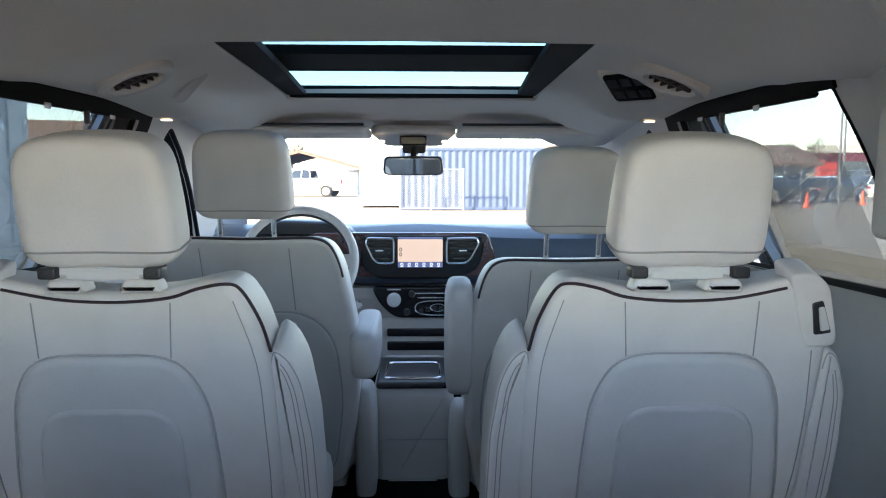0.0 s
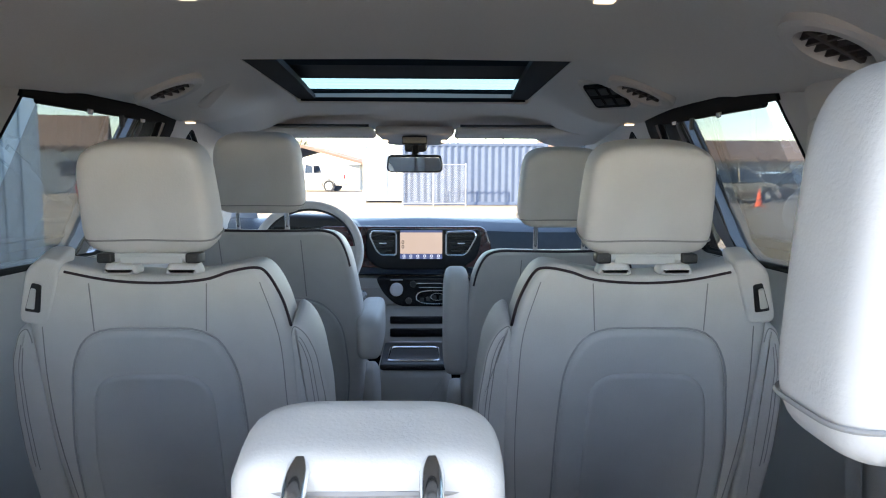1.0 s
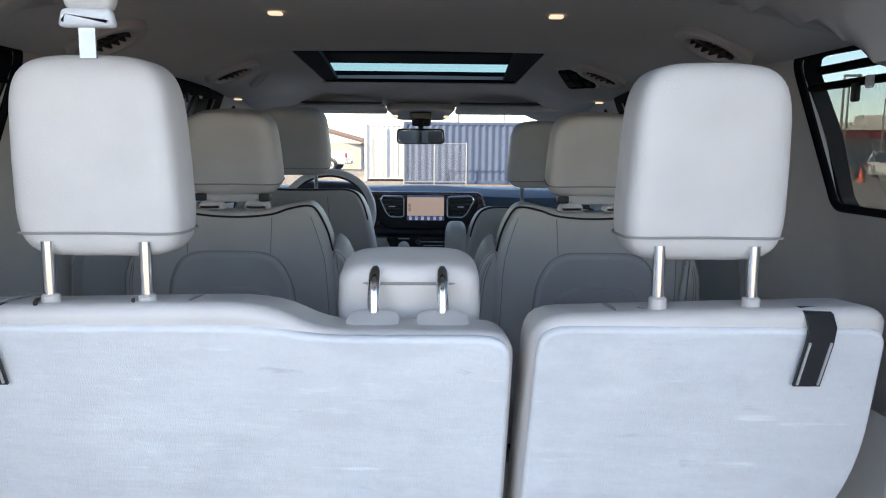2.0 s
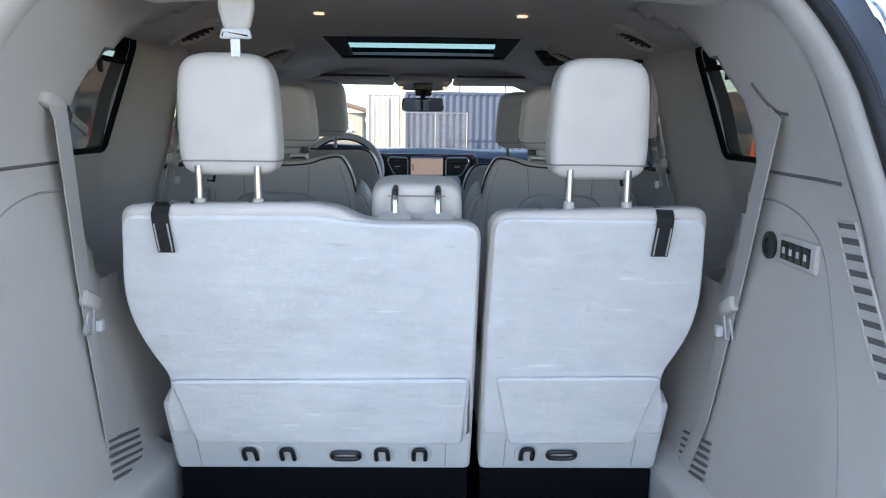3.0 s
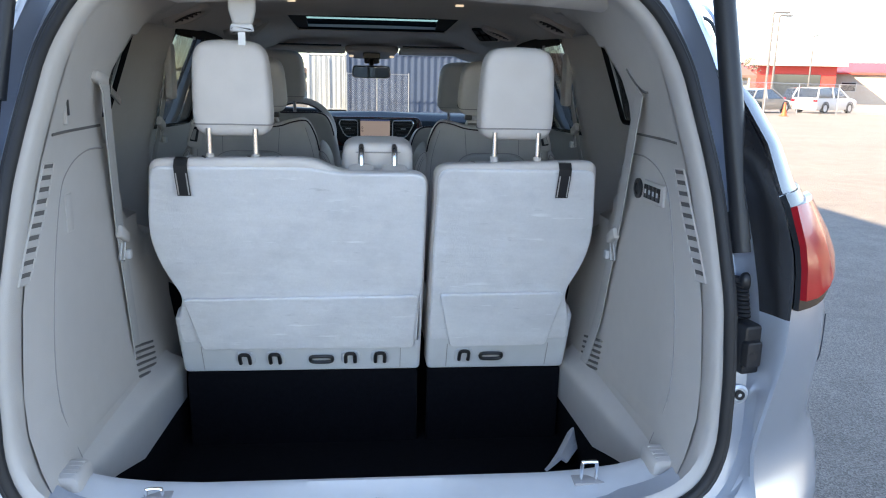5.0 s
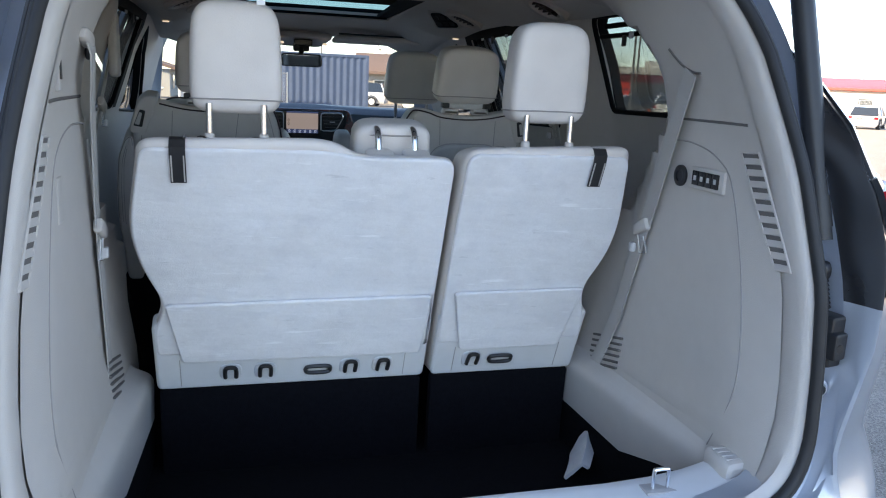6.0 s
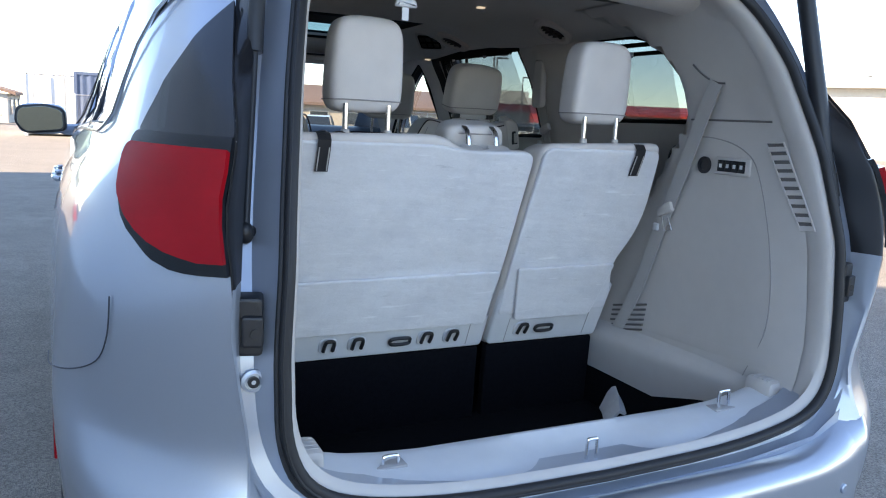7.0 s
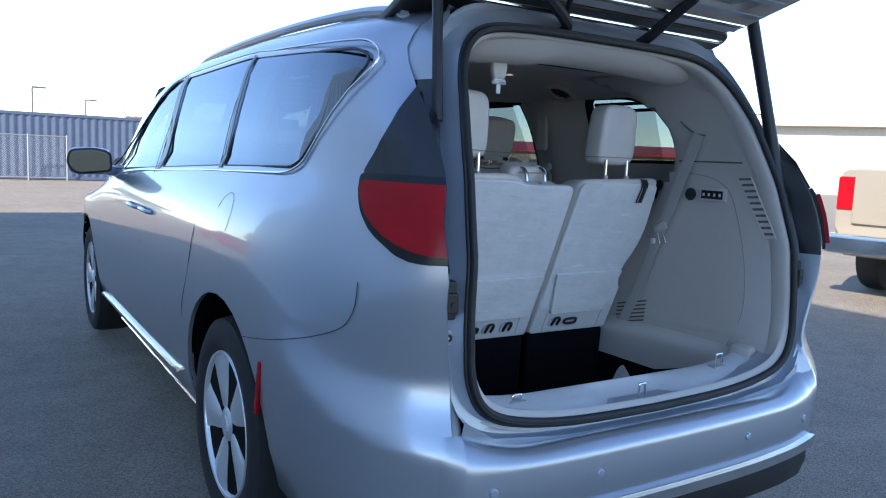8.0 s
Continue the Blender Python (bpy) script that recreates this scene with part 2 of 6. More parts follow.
def inset(pts, d):
    """Moves a closed 2D outline inwards by d."""
    n = len(pts)
    area = sum(pts[i - 1][0] * pts[i][1] - pts[i][0] * pts[i - 1][1] for i in range(n))
    sg = 1 if area > 0 else -1
    out = []
    for i in range(n):
        a, p, b = Vector(pts[i - 1]), Vector(pts[i]), Vector(pts[(i + 1) % n])
        e1, e2 = (p - a), (b - p)
        if e1.length < 1e-7:
            e1 = e2
        if e2.length < 1e-7:
            e2 = e1
        n1 = Vector((-e1.y, e1.x)).normalized() * sg
        n2 = Vector((-e2.y, e2.x)).normalized() * sg
        nn = n1 + n2
        nn = nn.normalized() if nn.length > 1e-6 else n1
        out.append(p + nn * (d / max(0.6, nn.dot(n1))))
    return out

def slab(bm, pts, d, r=0.01, seg=3, m=None, r2=None, lip=0.0008):
    """A cushion or board: outline in local x, z; back face at y = 0, front at y = d; rounded rims."""
    r2 = r if r2 is None else r2
    rings = [[Vector((p[0], 0, p[1])) for p in inset(pts, r + lip)]] if lip else []
    for s in range(seg + 1):
        a = s / seg * math.pi / 2
        q = inset(pts, r * (1 - math.sin(a)))
        rings.append([Vector((p[0], r * (1 - math.cos(a)), p[1])) for p in q])
    for s in range(seg + 1):
        a = s / seg * math.pi / 2
        q = inset(pts, r2 * (1 - math.cos(a)))
        rings.append([Vector((p[0], d - r2 + r2 * math.sin(a), p[1])) for p in q])
    if lip:
        rings.append([Vector((p[0], d, p[1])) for p in inset(pts, r2 + lip)])
    return loft(bm, rings, m=m)

def rbox(bm, c, s, r=0.006, m=None, seg=2):
    """A box with rounded edges: centre, size, radius."""
    r = min(r, min(s) * 0.45)
    x, z = s[0] / 2, s[2] / 2
    pts = rnd([(-x, -z), (x, -z), (x, z), (-x, z)], r, 3)
    mm = Matrix.Translation((c[0], c[1] - s[1] / 2, c[2]))
    return slab(bm, pts, s[1], r * .7, seg, mm if m is None else m @ mm, lip=r * .1)

def pillow(bm, size, ev=0.42, eh=0.5, n=14, k=32, m=None, shape=None):
    """A stuffed box; shape(x, y, z) may bend it."""
    rings = []
    for i in range(n + 1):
        th = -math.pi / 2 + math.pi * (0.02 + 0.96 * i / n)
        z, w = spow(math.sin(th), ev), abs(math.cos(th)) ** ev
        ring = []
        for j in range(k):
            ph = 2 * math.pi * j / k
            p = (size[0] / 2 * w * spow(math.cos(ph), eh), size[1] / 2 * w * spow(math.sin(ph), eh), size[2] / 2 * z)
            ring.append(Vector(shape(*p) if shape else p))
        rings.append(ring)
    return loft(bm, rings, m=m)

def curve_pts(pts, k=6):
    """A smooth line through the points."""
    pts = [Vector(p) for p in pts]
    if len(pts) < 3:
        return pts
    out = []
    for i in range(len(pts) - 1):
        p0, p1, p2, p3 = pts[max(i - 1, 0)], pts[i], pts[i + 1], pts[min(i + 2, len(pts) - 1)]
        for s in range(k):
            u = s / k
            out.append(0.5 * ((2 * p1) + (p2 - p0) * u + (2 * p0 - 5 * p1 + 4 * p2 - p3) * u * u + (3 * p1 - p0 - 3 * p2 + p3) * u ** 3))
    return out + [pts[-1]]

def tube(bm, pts, r, n=8, closed=False, m=None, flat=None, up=(0, 0, 1)):
    """A round bar, or with flat=(width, thickness) a strap, along a line of points."""
    pts = [Vector(p) for p in pts]
    rings, cnt = [], len(pts)
    side = None
    for i, p in enumerate(pts):
        a = pts[i - 1] if (i or closed) else p
        b = pts[(i + 1) % cnt] if (i < cnt - 1 or closed) else p
        d = (b - a).normalized()
        ref = Vector(up) if side is None or flat else side
        s = d.cross(ref)
        if s.length < 1e-4:
            s = d.cross(Vector((1, 0, 0)))
        if not flat and side is not None:
            s = d.cross(side.cross(d)) if side.cross(d).length > 1e-5 else s
            s = side - d * side.dot(d)
        s.normalize()
        if not flat:
            side = s
        u = s.cross(d).normalized()
        if flat:
            w, h = flat[0] / 2, flat[1] / 2
            rings.append([p + s * w + u * h, p - s * w + u * h, p - s * w - u * h, p + s * w - u * h])
        else:
            rr = r[i] if isinstance(r, (list, tuple)) else r
            rings.append([p + s * rr * math.cos(2 * math.pi * j / n) + u * rr * math.sin(2 * math.pi * j / n) for j in range(n)])
    if closed:
        rings.append(rings[0])
    return loft(bm, rings, cap=not closed, m=m)

def lathe(bm, prof, n=32, m=None, cap=True):
    """Turns (radius, height) pairs about z."""
    return loft(bm, [[Vector((r * math.cos(2 * math.pi * j / n), r * math.sin(2 * math.pi * j / n), z)) for j in range(n)] for r, z in prof], m=m, cap=cap)

def plate(bm, pts, m=None):
    t = B()
    t.faces.new([t.verts.new(p) for p in pts])
    return join(bm, t, m)

def lerp(x, xs, ys):
    return float(np.interp(x, xs, ys))

def inside(poly, y, z):
    c, n = False, len(poly)
    for i in range(n):
        (y1, z1), (y2, z2) = poly[i - 1][:2], poly[i][:2]
        if (z1 > z) != (z2 > z) and y < (y2 - y1) * (z - z1) / (z2 - z1) + y1:
            c = not c
    return c

def cut(bm, poly, axis=0, sign=-1, lo=None):
    """Cuts an outline through a sheet along an axis (0: x, the outline in y, z; 2: z, in x, y). Returns the piece cut out."""
    i, j = ((1, 2), None, (0, 1))[axis]
    ok = (lambda c: c[axis] * sign > 0) if lo is None else (lambda c: c[axis] > lo)
    n = len(poly)
    for k in range(n):
        a, b = poly[k - 1], poly[k]
        lo_i, hi_i = min(a[0], b[0]) - 0.002, max(a[0], b[0]) + 0.002
        lo_j, hi_j = min(a[1], b[1]) - 0.002, max(a[1], b[1]) + 0.002
        fs = []
        for f in bm.faces:
            if not ok(f.calc_center_median()):
                continue
            us, vs = [v.co[i] for v in f.verts], [v.co[j] for v in f.verts]
            if max(us) >= lo_i and min(us) <= hi_i and max(vs) >= lo_j and min(vs) <= hi_j:
                fs.append(f)
        co, no = [0, 0, 0], [0, 0, 0]
        co[i], co[j] = a[0], a[1]
        no[i], no[j] = -(b[1] - a[1]), b[0] - a[0]
        if abs(no[i]) + abs(no[j]) < 1e-7:
            continue
        es = {e for f in fs for e in f.edges}
        vs = {v for f in fs for v in f.verts}
        bmesh.ops.bisect_plane(bm, geom=[*fs, *es, *vs], dist=1e-5, plane_co=co, plane_no=no)
    gone = [f for f in bm.faces if ok(f.calc_center_median()) and inside(poly, f.calc_center_median()[i], f.calc_center_median()[j])]
    piece = B()
    seen = {}
    for f in gone:
        vs = []
        for v in f.verts:
            if v not in seen:
                seen[v] = piece.verts.new(v.co)
            vs.append(seen[v])
        piece.faces.new(vs)
    bmesh.ops.delete(bm, geom=gone, context="FACES")
    rim = [e for e in bm.edges if e.is_boundary and all(v in seen or any((v.co - q.co).length < 1e-6 for q in ()) for v in e.verts)]
    return piece, rim

def reveal(bm, rim, move):
    """Turns the rim of an opening in, to show a thickness."""
    ex = bmesh.ops.extrude_edge_only(bm, edges=rim)
    vs = [g for g in ex["geom"] if isinstance(g, bmesh.types.BMVert)]
    for v in vs:
        v.co += Vector(move)

# ---- the minivan's shell ----
PROF_Z = [.22, .30, .42, .47, .50, .53, .56, .60, .65, .70, .75, .80, .90, .97, 1.03, 1.08, 1.12, 1.16, 1.19, 1.22, 1.30, 1.38, 1.46, 1.52, 1.57, 1.61, 1.64, 1.665, 1.69, 1.715, 1.735, 1.742, 1.745]
PROF_X = [.90, .955, .985, .991, .994, .997, 1.0, 1.003, 1.005, 1.006, 1.005, 1.003, .997, .989, .976, .957, .936, .907, .89, .874, .852, .828, .801, .78, .752, .722, .69, .65, .585, .45, .28, .13, 0]
FINE_Z = sorted(set(PROF_Z + [round(.44 + .018 * i, 3) for i in range(20)]))
PROF_X, PROF_Z = [float(np.interp(z, PROF_Z, PROF_X)) for z in FINE_Z], FINE_Z
REAR_Z = [.5, .8, 1.0, 1.2, 1.4, 1.6, 1.75]
REAR_Y = [.05, .08, .10, .16, .25, .36, .44]
ROOF_Y = [0, .42, .9, 1.6, 2.4, 2.9, 3.2, 3.45, 4.1, 4.3, 4.9, 5.1, 5.2]
ROOF_H = [1.70, 1.70, 1.735, 1.755, 1.75, 1.72, 1.66, 1.55, 1.125, 1.06, .92, .82, .70]

def rear_y(z):
    return lerp(z, REAR_Z, REAR_Y)

EDGE_Z = [.5, .72, .9, 1.0, 1.18, 1.283, 1.395, 1.475, 1.567, 1.72]
EDGE_Y = [.05, .06, .045, .04, .082, .14, .25, .35, .41, .44]
EDGE_T = [.70, .70, .735, .743, .808, .83, .838, .842, .876, .90]
def body_rear(z):
    """How far forward the skin's rear edge lies."""
    return lerp(z, EDGE_Z, EDGE_Y)

def body_point(s, z, x, out=0.0):
    """A point of the skin: s metres forward of the rear rim, at profile height z and half-width x."""
    t0 = lerp(z, EDGE_Z, EDGE_T)
    u = lerp(s, [0, .025, .06, .11, .17, .25, .38, .63, 1.0, 4.2, 4.7, 5.0, 5.12], [0, .17, .35, .52, .66, .785, .89, .965, 1, 1, .75, .2, -.4])
    y = s + body_rear(z) * max(0, 1 - s / 1.2)
    h = lerp(y, ROOF_Y, ROOF_H)
    zz = z if z < .85 else .85 + (z - .85) * max(.05, (h - .85) / .895)
    zz = min(zz, z) if h < 1.3 else zz
    # the bumper's ledge swells out of the rear quarter and fades forward
    fade = max(0, 1 - s / .62) ** 1.3
    zc = .525 + .40 * s
    swell = .055 * fade * (math.exp(-((z - zc) / .095) ** 2) if z > zc else lerp(z, [.30, .42, zc], [.55, .9, 1]))
    back = lerp(s, [0, .06, .2, .5], [.92, .8, .5, .1])
    return Vector((x * (t0 + (1 - t0) * u) + math.copysign(out + swell * math.sqrt(1 - back * back), x), y - swell * back, zz))

def half_width(y, z):
    """The skin's half-width at a place of the side."""
    yr = body_rear(z)
    s = max(0, (y - yr) / (1 - yr / 1.2)) if y < 1.2 else y
    return abs(body_point(s, z, lerp(z, PROF_Z, PROF_X)).x)

STATIONS = [0, .008, .02, .035, .05, .07, .09, .115, .14, .18, .22, .28, .35, .42, .5] + [.5 + .08 * i for i in range(1, 46)] + [4.2, 4.35, 4.5, 4.6, 4.7, 4.8, 4.9, 5.0, 5.06, 5.12]
LOOP = [(-x, z) for x, z in zip(PROF_X, PROF_Z)] + [(x, z) for x, z in list(zip(PROF_X, PROF_Z))[-2::-1]]

van = thing("minivan", "silver-blue minivan with its tailgate open, parked on asphalt", "minivan")
body = B()
loft(body, [[body_point(s, z, x) for x, z in LOOP] for s in STATIONS], closed=False, cap=False)

REAR_GLASS = rnd([(1.40, 1.583), (.53, 1.535), (.455, 1.50), (.645, 1.20), (1.30, 1.183)], [.02, .06, .05, .06, .02])
SLIDE_GLASS = rnd([(2.36, 1.572), (1.435, 1.588), (1.335, 1.183), (2.20, 1.148)], [.03, .02, .02, .03])
FRONT_GLASS = rnd([(2.62, 1.565), (2.46, 1.57), (2.29, 1.145), (3.40, 1.10), (3.36, 1.15), (2.98, 1.42)], [.06, .03, .03, .04, .04, .3])
panes = []
for sign in (-1, 1):
    for poly in (REAR_GLASS, SLIDE_GLASS, FRONT_GLASS):
        piece, rim = cut(body, [tuple(p) for p in poly], 0, sign)
        reveal(body, rim, (-0.03 * sign, 0, 0))
        panes.append((piece, poly, sign))
PILLAR = rnd([(.345, 1.465), (.305, 1.40), (.279, 1.33), (.275, 1.26), (.292, 1.196), (-.02, 1.192), (-.02, 1.465)], [.012, .05, .05, .05, .012, 0, 0])
TAIL = rnd([(.292, 1.194), (-.02, 1.190), (-.02, .998), (.085, .998), (.135, 1.028), (.205, 1.085), (.265, 1.147)], [.02, 0, 0, .02, .05, .05, .03])
rear_bits = []
for sign in (-1, 1):
    for poly in (PILLAR, TAIL):
        piece, rim = cut(body, [tuple(p) for p in poly], 0, sign)
        rear_bits.append((piece, sign))
SUN_RECT = rnd([(-.44, 1.15), (.44, 1.15), (.44, 3.10), (-.44, 3.10)], .04)
sunhole, rim = cut(body, [tuple(p) for p in SUN_RECT], 2, lo=1.5)
reveal(body, rim, (0, 0, -0.05))
WIND = rnd([(-.68, 3.28), (-.25, 3.22), (.25, 3.22), (.68, 3.28), (.80, 4.10), (.3, 4.16), (-.3, 4.16), (-.80, 4.10)], .03)
windpiece, rim = cut(body, [tuple(p) for p in WIND], 2, lo=1.12)
for sign in (-1, 1):
    for cy in (.98, 4.07):
        arch = [(cy + .425 * math.cos(a * math.pi / 16), .36 + .425 * math.sin(a * math.pi / 16)) for a in range(-3, 20)]
        arch = [p for p in arch if p[1] > .2] + [(cy - .43, .1), (cy + .43, .1)]
        piece, rim = cut(body, arch, 0, sign)
        piece.free()
        reveal(body, [e for e in rim if min(v.co.z for v in e.verts) > .2], (-0.014 * sign, 0, 0))
part("body", body, PAINT, van, angle=30)
for sign in (-1, 1):
    for cy in (.98, 4.07):
        k = B()
        loft(k, [[Vector((sign * (x or half_width(cy, .36 + .424 * math.sin(a * math.pi / 20)) - .02), cy + .424 * math.cos(a * math.pi / 20), .36 + .424 * math.sin(a * math.pi / 20))) for a in range(-2, 23)] for x in (0, .62)] + [[Vector((sign * .60, cy, .36))] * 25], closed=False, cap=False)
        part("arch_liner", k, MATT_BLACK, van, "black liner of the wheel arch")

def shifted(piece, d, thick):
    """A cut-out piece of skin, moved along x and y away from the middle and given a thickness."""
    bmesh.ops.recalc_face_normals(piece, faces=piece.faces[:])
    c = sum((f.normal.x * f.calc_center_median().x for f in piece.faces))
    if c < 0:
        bmesh.ops.reverse_faces(piece, faces=piece.faces[:])
    for v in piece.verts:
        v.normal_update()
    for v in piece.verts:
        v.co += v.normal * d
    if thick:
        bmesh.ops.solidify(piece, geom=piece.faces[:], thickness=thick)
    return piece

for (piece, poly, sign), kind in zip(panes, ["rear", "slide", "front"] * 2):
    pane = part("side_window", shifted(piece, -0.004, 0), GLASS if kind == "front" else PRIVACY, van, "tinted side window glass")
    pane.visible_shadow = False
    gasket = B()
    tube(gasket, [Vector((v.x - sign * .003, v.y, v.z)) for v in [Vector((sign * half_width(p[0], p[1]), p[0], p[1])) for p in inset(poly, .001)]], .0042, 6, closed=True)
    part("gasket", gasket, BLACK, pane)
w = part("windscreen", shifted(windpiece, 0, 0), GLASS, van, "clear windscreen glass")
w.visible_shadow = False

for piece, sign in rear_bits:
    zs = [v.co.z for v in piece.verts]
    if max(zs) > 1.3:
        part("pillar_cover", shifted(piece, .004, -.006), PILLAR_BLACK, van, "gloss black pillar cover")
    else:
        lens = piece.copy()
        housing = part("tail_light", shifted(piece, .004, -.01), GLOSS_BLACK, van, "red tail light in a black housing")
        poly = [tuple(p) for p in rnd([(.262, 1.172), (.05, 1.172), (-.01, 1.018), (.078, 1.018), (.128, 1.042), (.186, 1.085), (.242, 1.136)], [.02, 0, 0, .02, .04, .04, .02])]
        inner, rim = cut(lens, poly, 0, sign)
        lens.free()
        core = inner.copy()
        part("lens", shifted(inner, .014, -.012), RED_LENS, housing, "glossy red lens")
        poly2 = [tuple(p) for p in rnd([(.228, 1.150), (.070, 1.150), (.028, 1.032), (.085, 1.032), (.125, 1.050), (.182, 1.095)], .022)]
        inner2, rim = cut(core, poly2, 0, sign)
        part("lamp_core", shifted(inner2, .0147, 0), RED_DEEP, housing, "brighter red core of the lens")
        core.free()

# the opening behind: painted jamb, rubber seal, lift gate
SEAL = [(0, .559), (.3, .566), (.5, .592), (.6, .634), (.647, .71), (.661, .82), (.656, .95), (.646, 1.08), (.631, 1.22), (.612, 1.34), (.588, 1.45), (.54, 1.54), (.455, 1.597), (.3, 1.617), (0, 1.62)]
RIM = [(0, .530), (.35, .536), (.58, .562), (.668, .615), (.706, .70), (.714, .82), (.71, .95), (.70, 1.08), (.685, 1.2), (.668, 1.32), (.645, 1.45), (.605, 1.56), (.545, 1.63), (.4, 1.685), (0, 1.70)]

def ring_of(half, dy, grow=0.0):
    """The closed loop of a half outline, on the slanting plane of the opening."""
    pts = curve_pts([(x, 0, z) for x, z in half], 4)
    full = [Vector((p.x, 0, p.z)) for p in pts] + [Vector((-p.x, 0, p.z)) for p in pts[-2:0:-1]]
    c = Vector((0, 0, 1.1))
    lip = half is SEAL
    return [Vector((p.x * (lerp(p.z, [.6, .8], [1, .977]) if lip else 1) + (p.x / .7) * grow, rear_y(p.z) + (dy if isinstance(dy, float) else dy(p.z)) - (lerp(p.z, [.56, .70, 1.0, 1.4, 1.6], [.02, .025, .035, .035, .025]) if lip else lerp(p.z, [.56, .70], [.02, 0])), p.z + (p.z - 1.1) / .55 * grow)) for p in full]

jamb = B()
def between(u):
    return [(a[0] * (1 - u) + b[0] * u, a[1] * (1 - u) + b[1] * u) for a, b in zip(RIM, SEAL)]
def channel(z):
    return lerp(z, [.5, .86, 1.0, 1.5, 1.62], [.03, .032, .075, .075, .03])
loft(jamb, [ring_of(RIM, .003, .0005), ring_of(between(.15), channel), ring_of(between(.55), channel), ring_of(SEAL, .028, .012), ring_of(SEAL, .03, -.01), ring_of(SEAL, .1, -.012)], cap=False)
part("tailgate_jamb", jamb, JAMB, van, "painted metal frame of the tailgate opening")
# recess that takes the gate's edge: painted below and above, black beside lamp and pillar
def recess(sign, z0, z1, material, label=""):
    k = B()
    rows = []
    for i in range(13):
        z = z0 + (z1 - z0) * i / 12
        e = body_point(0, z, lerp(z, PROF_Z, PROF_X))
        r = Vector((max(.662, lerp(e.z, [q[1] for q in RIM[2:-2]], [q[0] for q in RIM[2:-2]])) if z < 1.4 else lerp(e.z, [q[1] for q in RIM[2:-2]], [q[0] for q in RIM[2:-2]]), rear_y(e.z) + .004, e.z))
        rows.append([Vector((sign * q.x, q.y, q.z)) for q in (e + Vector((.001, -.001, 0)), e + Vector((-.004, .004, 0)), e.lerp(r, .5), r)])
    loft(k, rows, closed=False, cap=False)
    part("gate_recess", k, material, van, label)
for sign in (-1, 1):
    recess(sign, .505, .985, JAMB)
    recess(sign, .985, 1.475, PILLAR_BLACK, "black inner side of lamp and pillar cover")
    recess(sign, 1.475, 1.70, JAMB)
k = B()
low = [q for q in RIM if q[1] < .62]
half = [[Vector((x, rear_y(z) - .017, z)), Vector((x * 1.01, rear_y(z) - .010, z - .07))] for x, z in low]
loft(k, [[Vector((-q.x, q.y, q.z)) for q in r] for r in half[:0:-1]] + half, closed=False, cap=False)
part("rear_panel", k, JAMB, van)
seal = B()
tube(seal, ring_of(SEAL, .014), .0105, 12, closed=True)
tube(seal, ring_of(SEAL, .019, .012), .0055, 8, closed=True)
tube(seal, ring_of(SEAL, .006, .005), .003, 6, closed=True)
part("weather_seal", seal, RUBBER, van, "black rubber seal round the tailgate opening")

# bumper: a flat ledge in the middle that rises and melts into the rear quarters
PLAN = [(0, -.05), (.3, -.046), (.52, -.034), (.64, -.016), (.69, -.004)]
plan = curve_pts([(x, y, 0) for x, y in PLAN], 5)
ROWS = [(.528, -.090), (.533, -.075), (.536, -.060), (.537, -.046), (.536, -.034), (.533, -.024), (.528, -.015), (.521, -.008), (.512, -.002), (.498, .0), (.45, .004), (.40, .002), (.375, -.006), (.35, -.014), (.32, -.016)]
def bumper_half():
    half = []
    for i, p in enumerate(plan):
        d = (plan[min(i + 1, len(plan) - 1)] - plan[max(i - 1, 0)]).normalized()
        half.append([p + Vector((d.y, -d.x, 0)) * o + Vector((0, 0, z + .062 * max(0, 1 - j / 9) * max(0, (p.x - .47) / .22) ** 2)) for j, (z, o) in enumerate(ROWS)])
    for s_ in (0, .012, .03):
        sec = []
        for j, (z, o) in enumerate(ROWS):
            zq = z + .066 * max(0, 1 - j / 9)
            q = body_point(s_, zq, lerp(zq, PROF_Z, PROF_X))
            d = (body_point(s_ + .01, zq, lerp(zq, PROF_Z, PROF_X)) - q).normalized()
            sec.append(q + Vector((d.y, -d.x, 0)) * (.0015 if s_ < .02 else -.003))
        half.append(sec)
    return half
half = bumper_half()
bumper = B()
loft(bumper, [[Vector((-q.x, q.y, q.z)) for q in r] for r in half[:0:-1]] + half, closed=False, cap=False)
plan = [Vector((-q.x, q.y, 0)) for q in plan[:0:-1]] + plan
bp = part("rear_bumper", bumper, PAINT, van, "silver-blue painted rear bumper", angle=100)
valance = B()
loft(valance, [[Vector((p.x, p.y + dy, z)) for z, dy in ((.345, .004), (.30, .0), (.24, .02), (.20, .08), (.20, .3))] for p in plan], closed=False, cap=False)
part("valance", valance, BLACK, bp, "black lower valance")
strip = B()
tube(strip, curve_pts([Vector((p.x * 1.02, p.y - .004, .352 + .018 * abs(p.x / .69) ** 3)) for p in plan], 2), .02, 6, flat=(.022, .030), up=(0, 0, 1))
part("chrome_strip", strip, CHROME, bp, "bright chrome bumper strip")
for x in (-.62, -.3, .3, .62):
    k = B()
    yy = lerp(abs(x), [p[0] for p in PLAN], [p[1] for p in PLAN])
    lathe(k, [(.0115, -.006), (.0115, .004), (.009, .006), (.001, .006)], 14, at(x, yy - .004, .455, 90, 0, math.degrees(math.atan2(x * .25, 1))))
    part("parking_sensor", k, JAMB, bp)
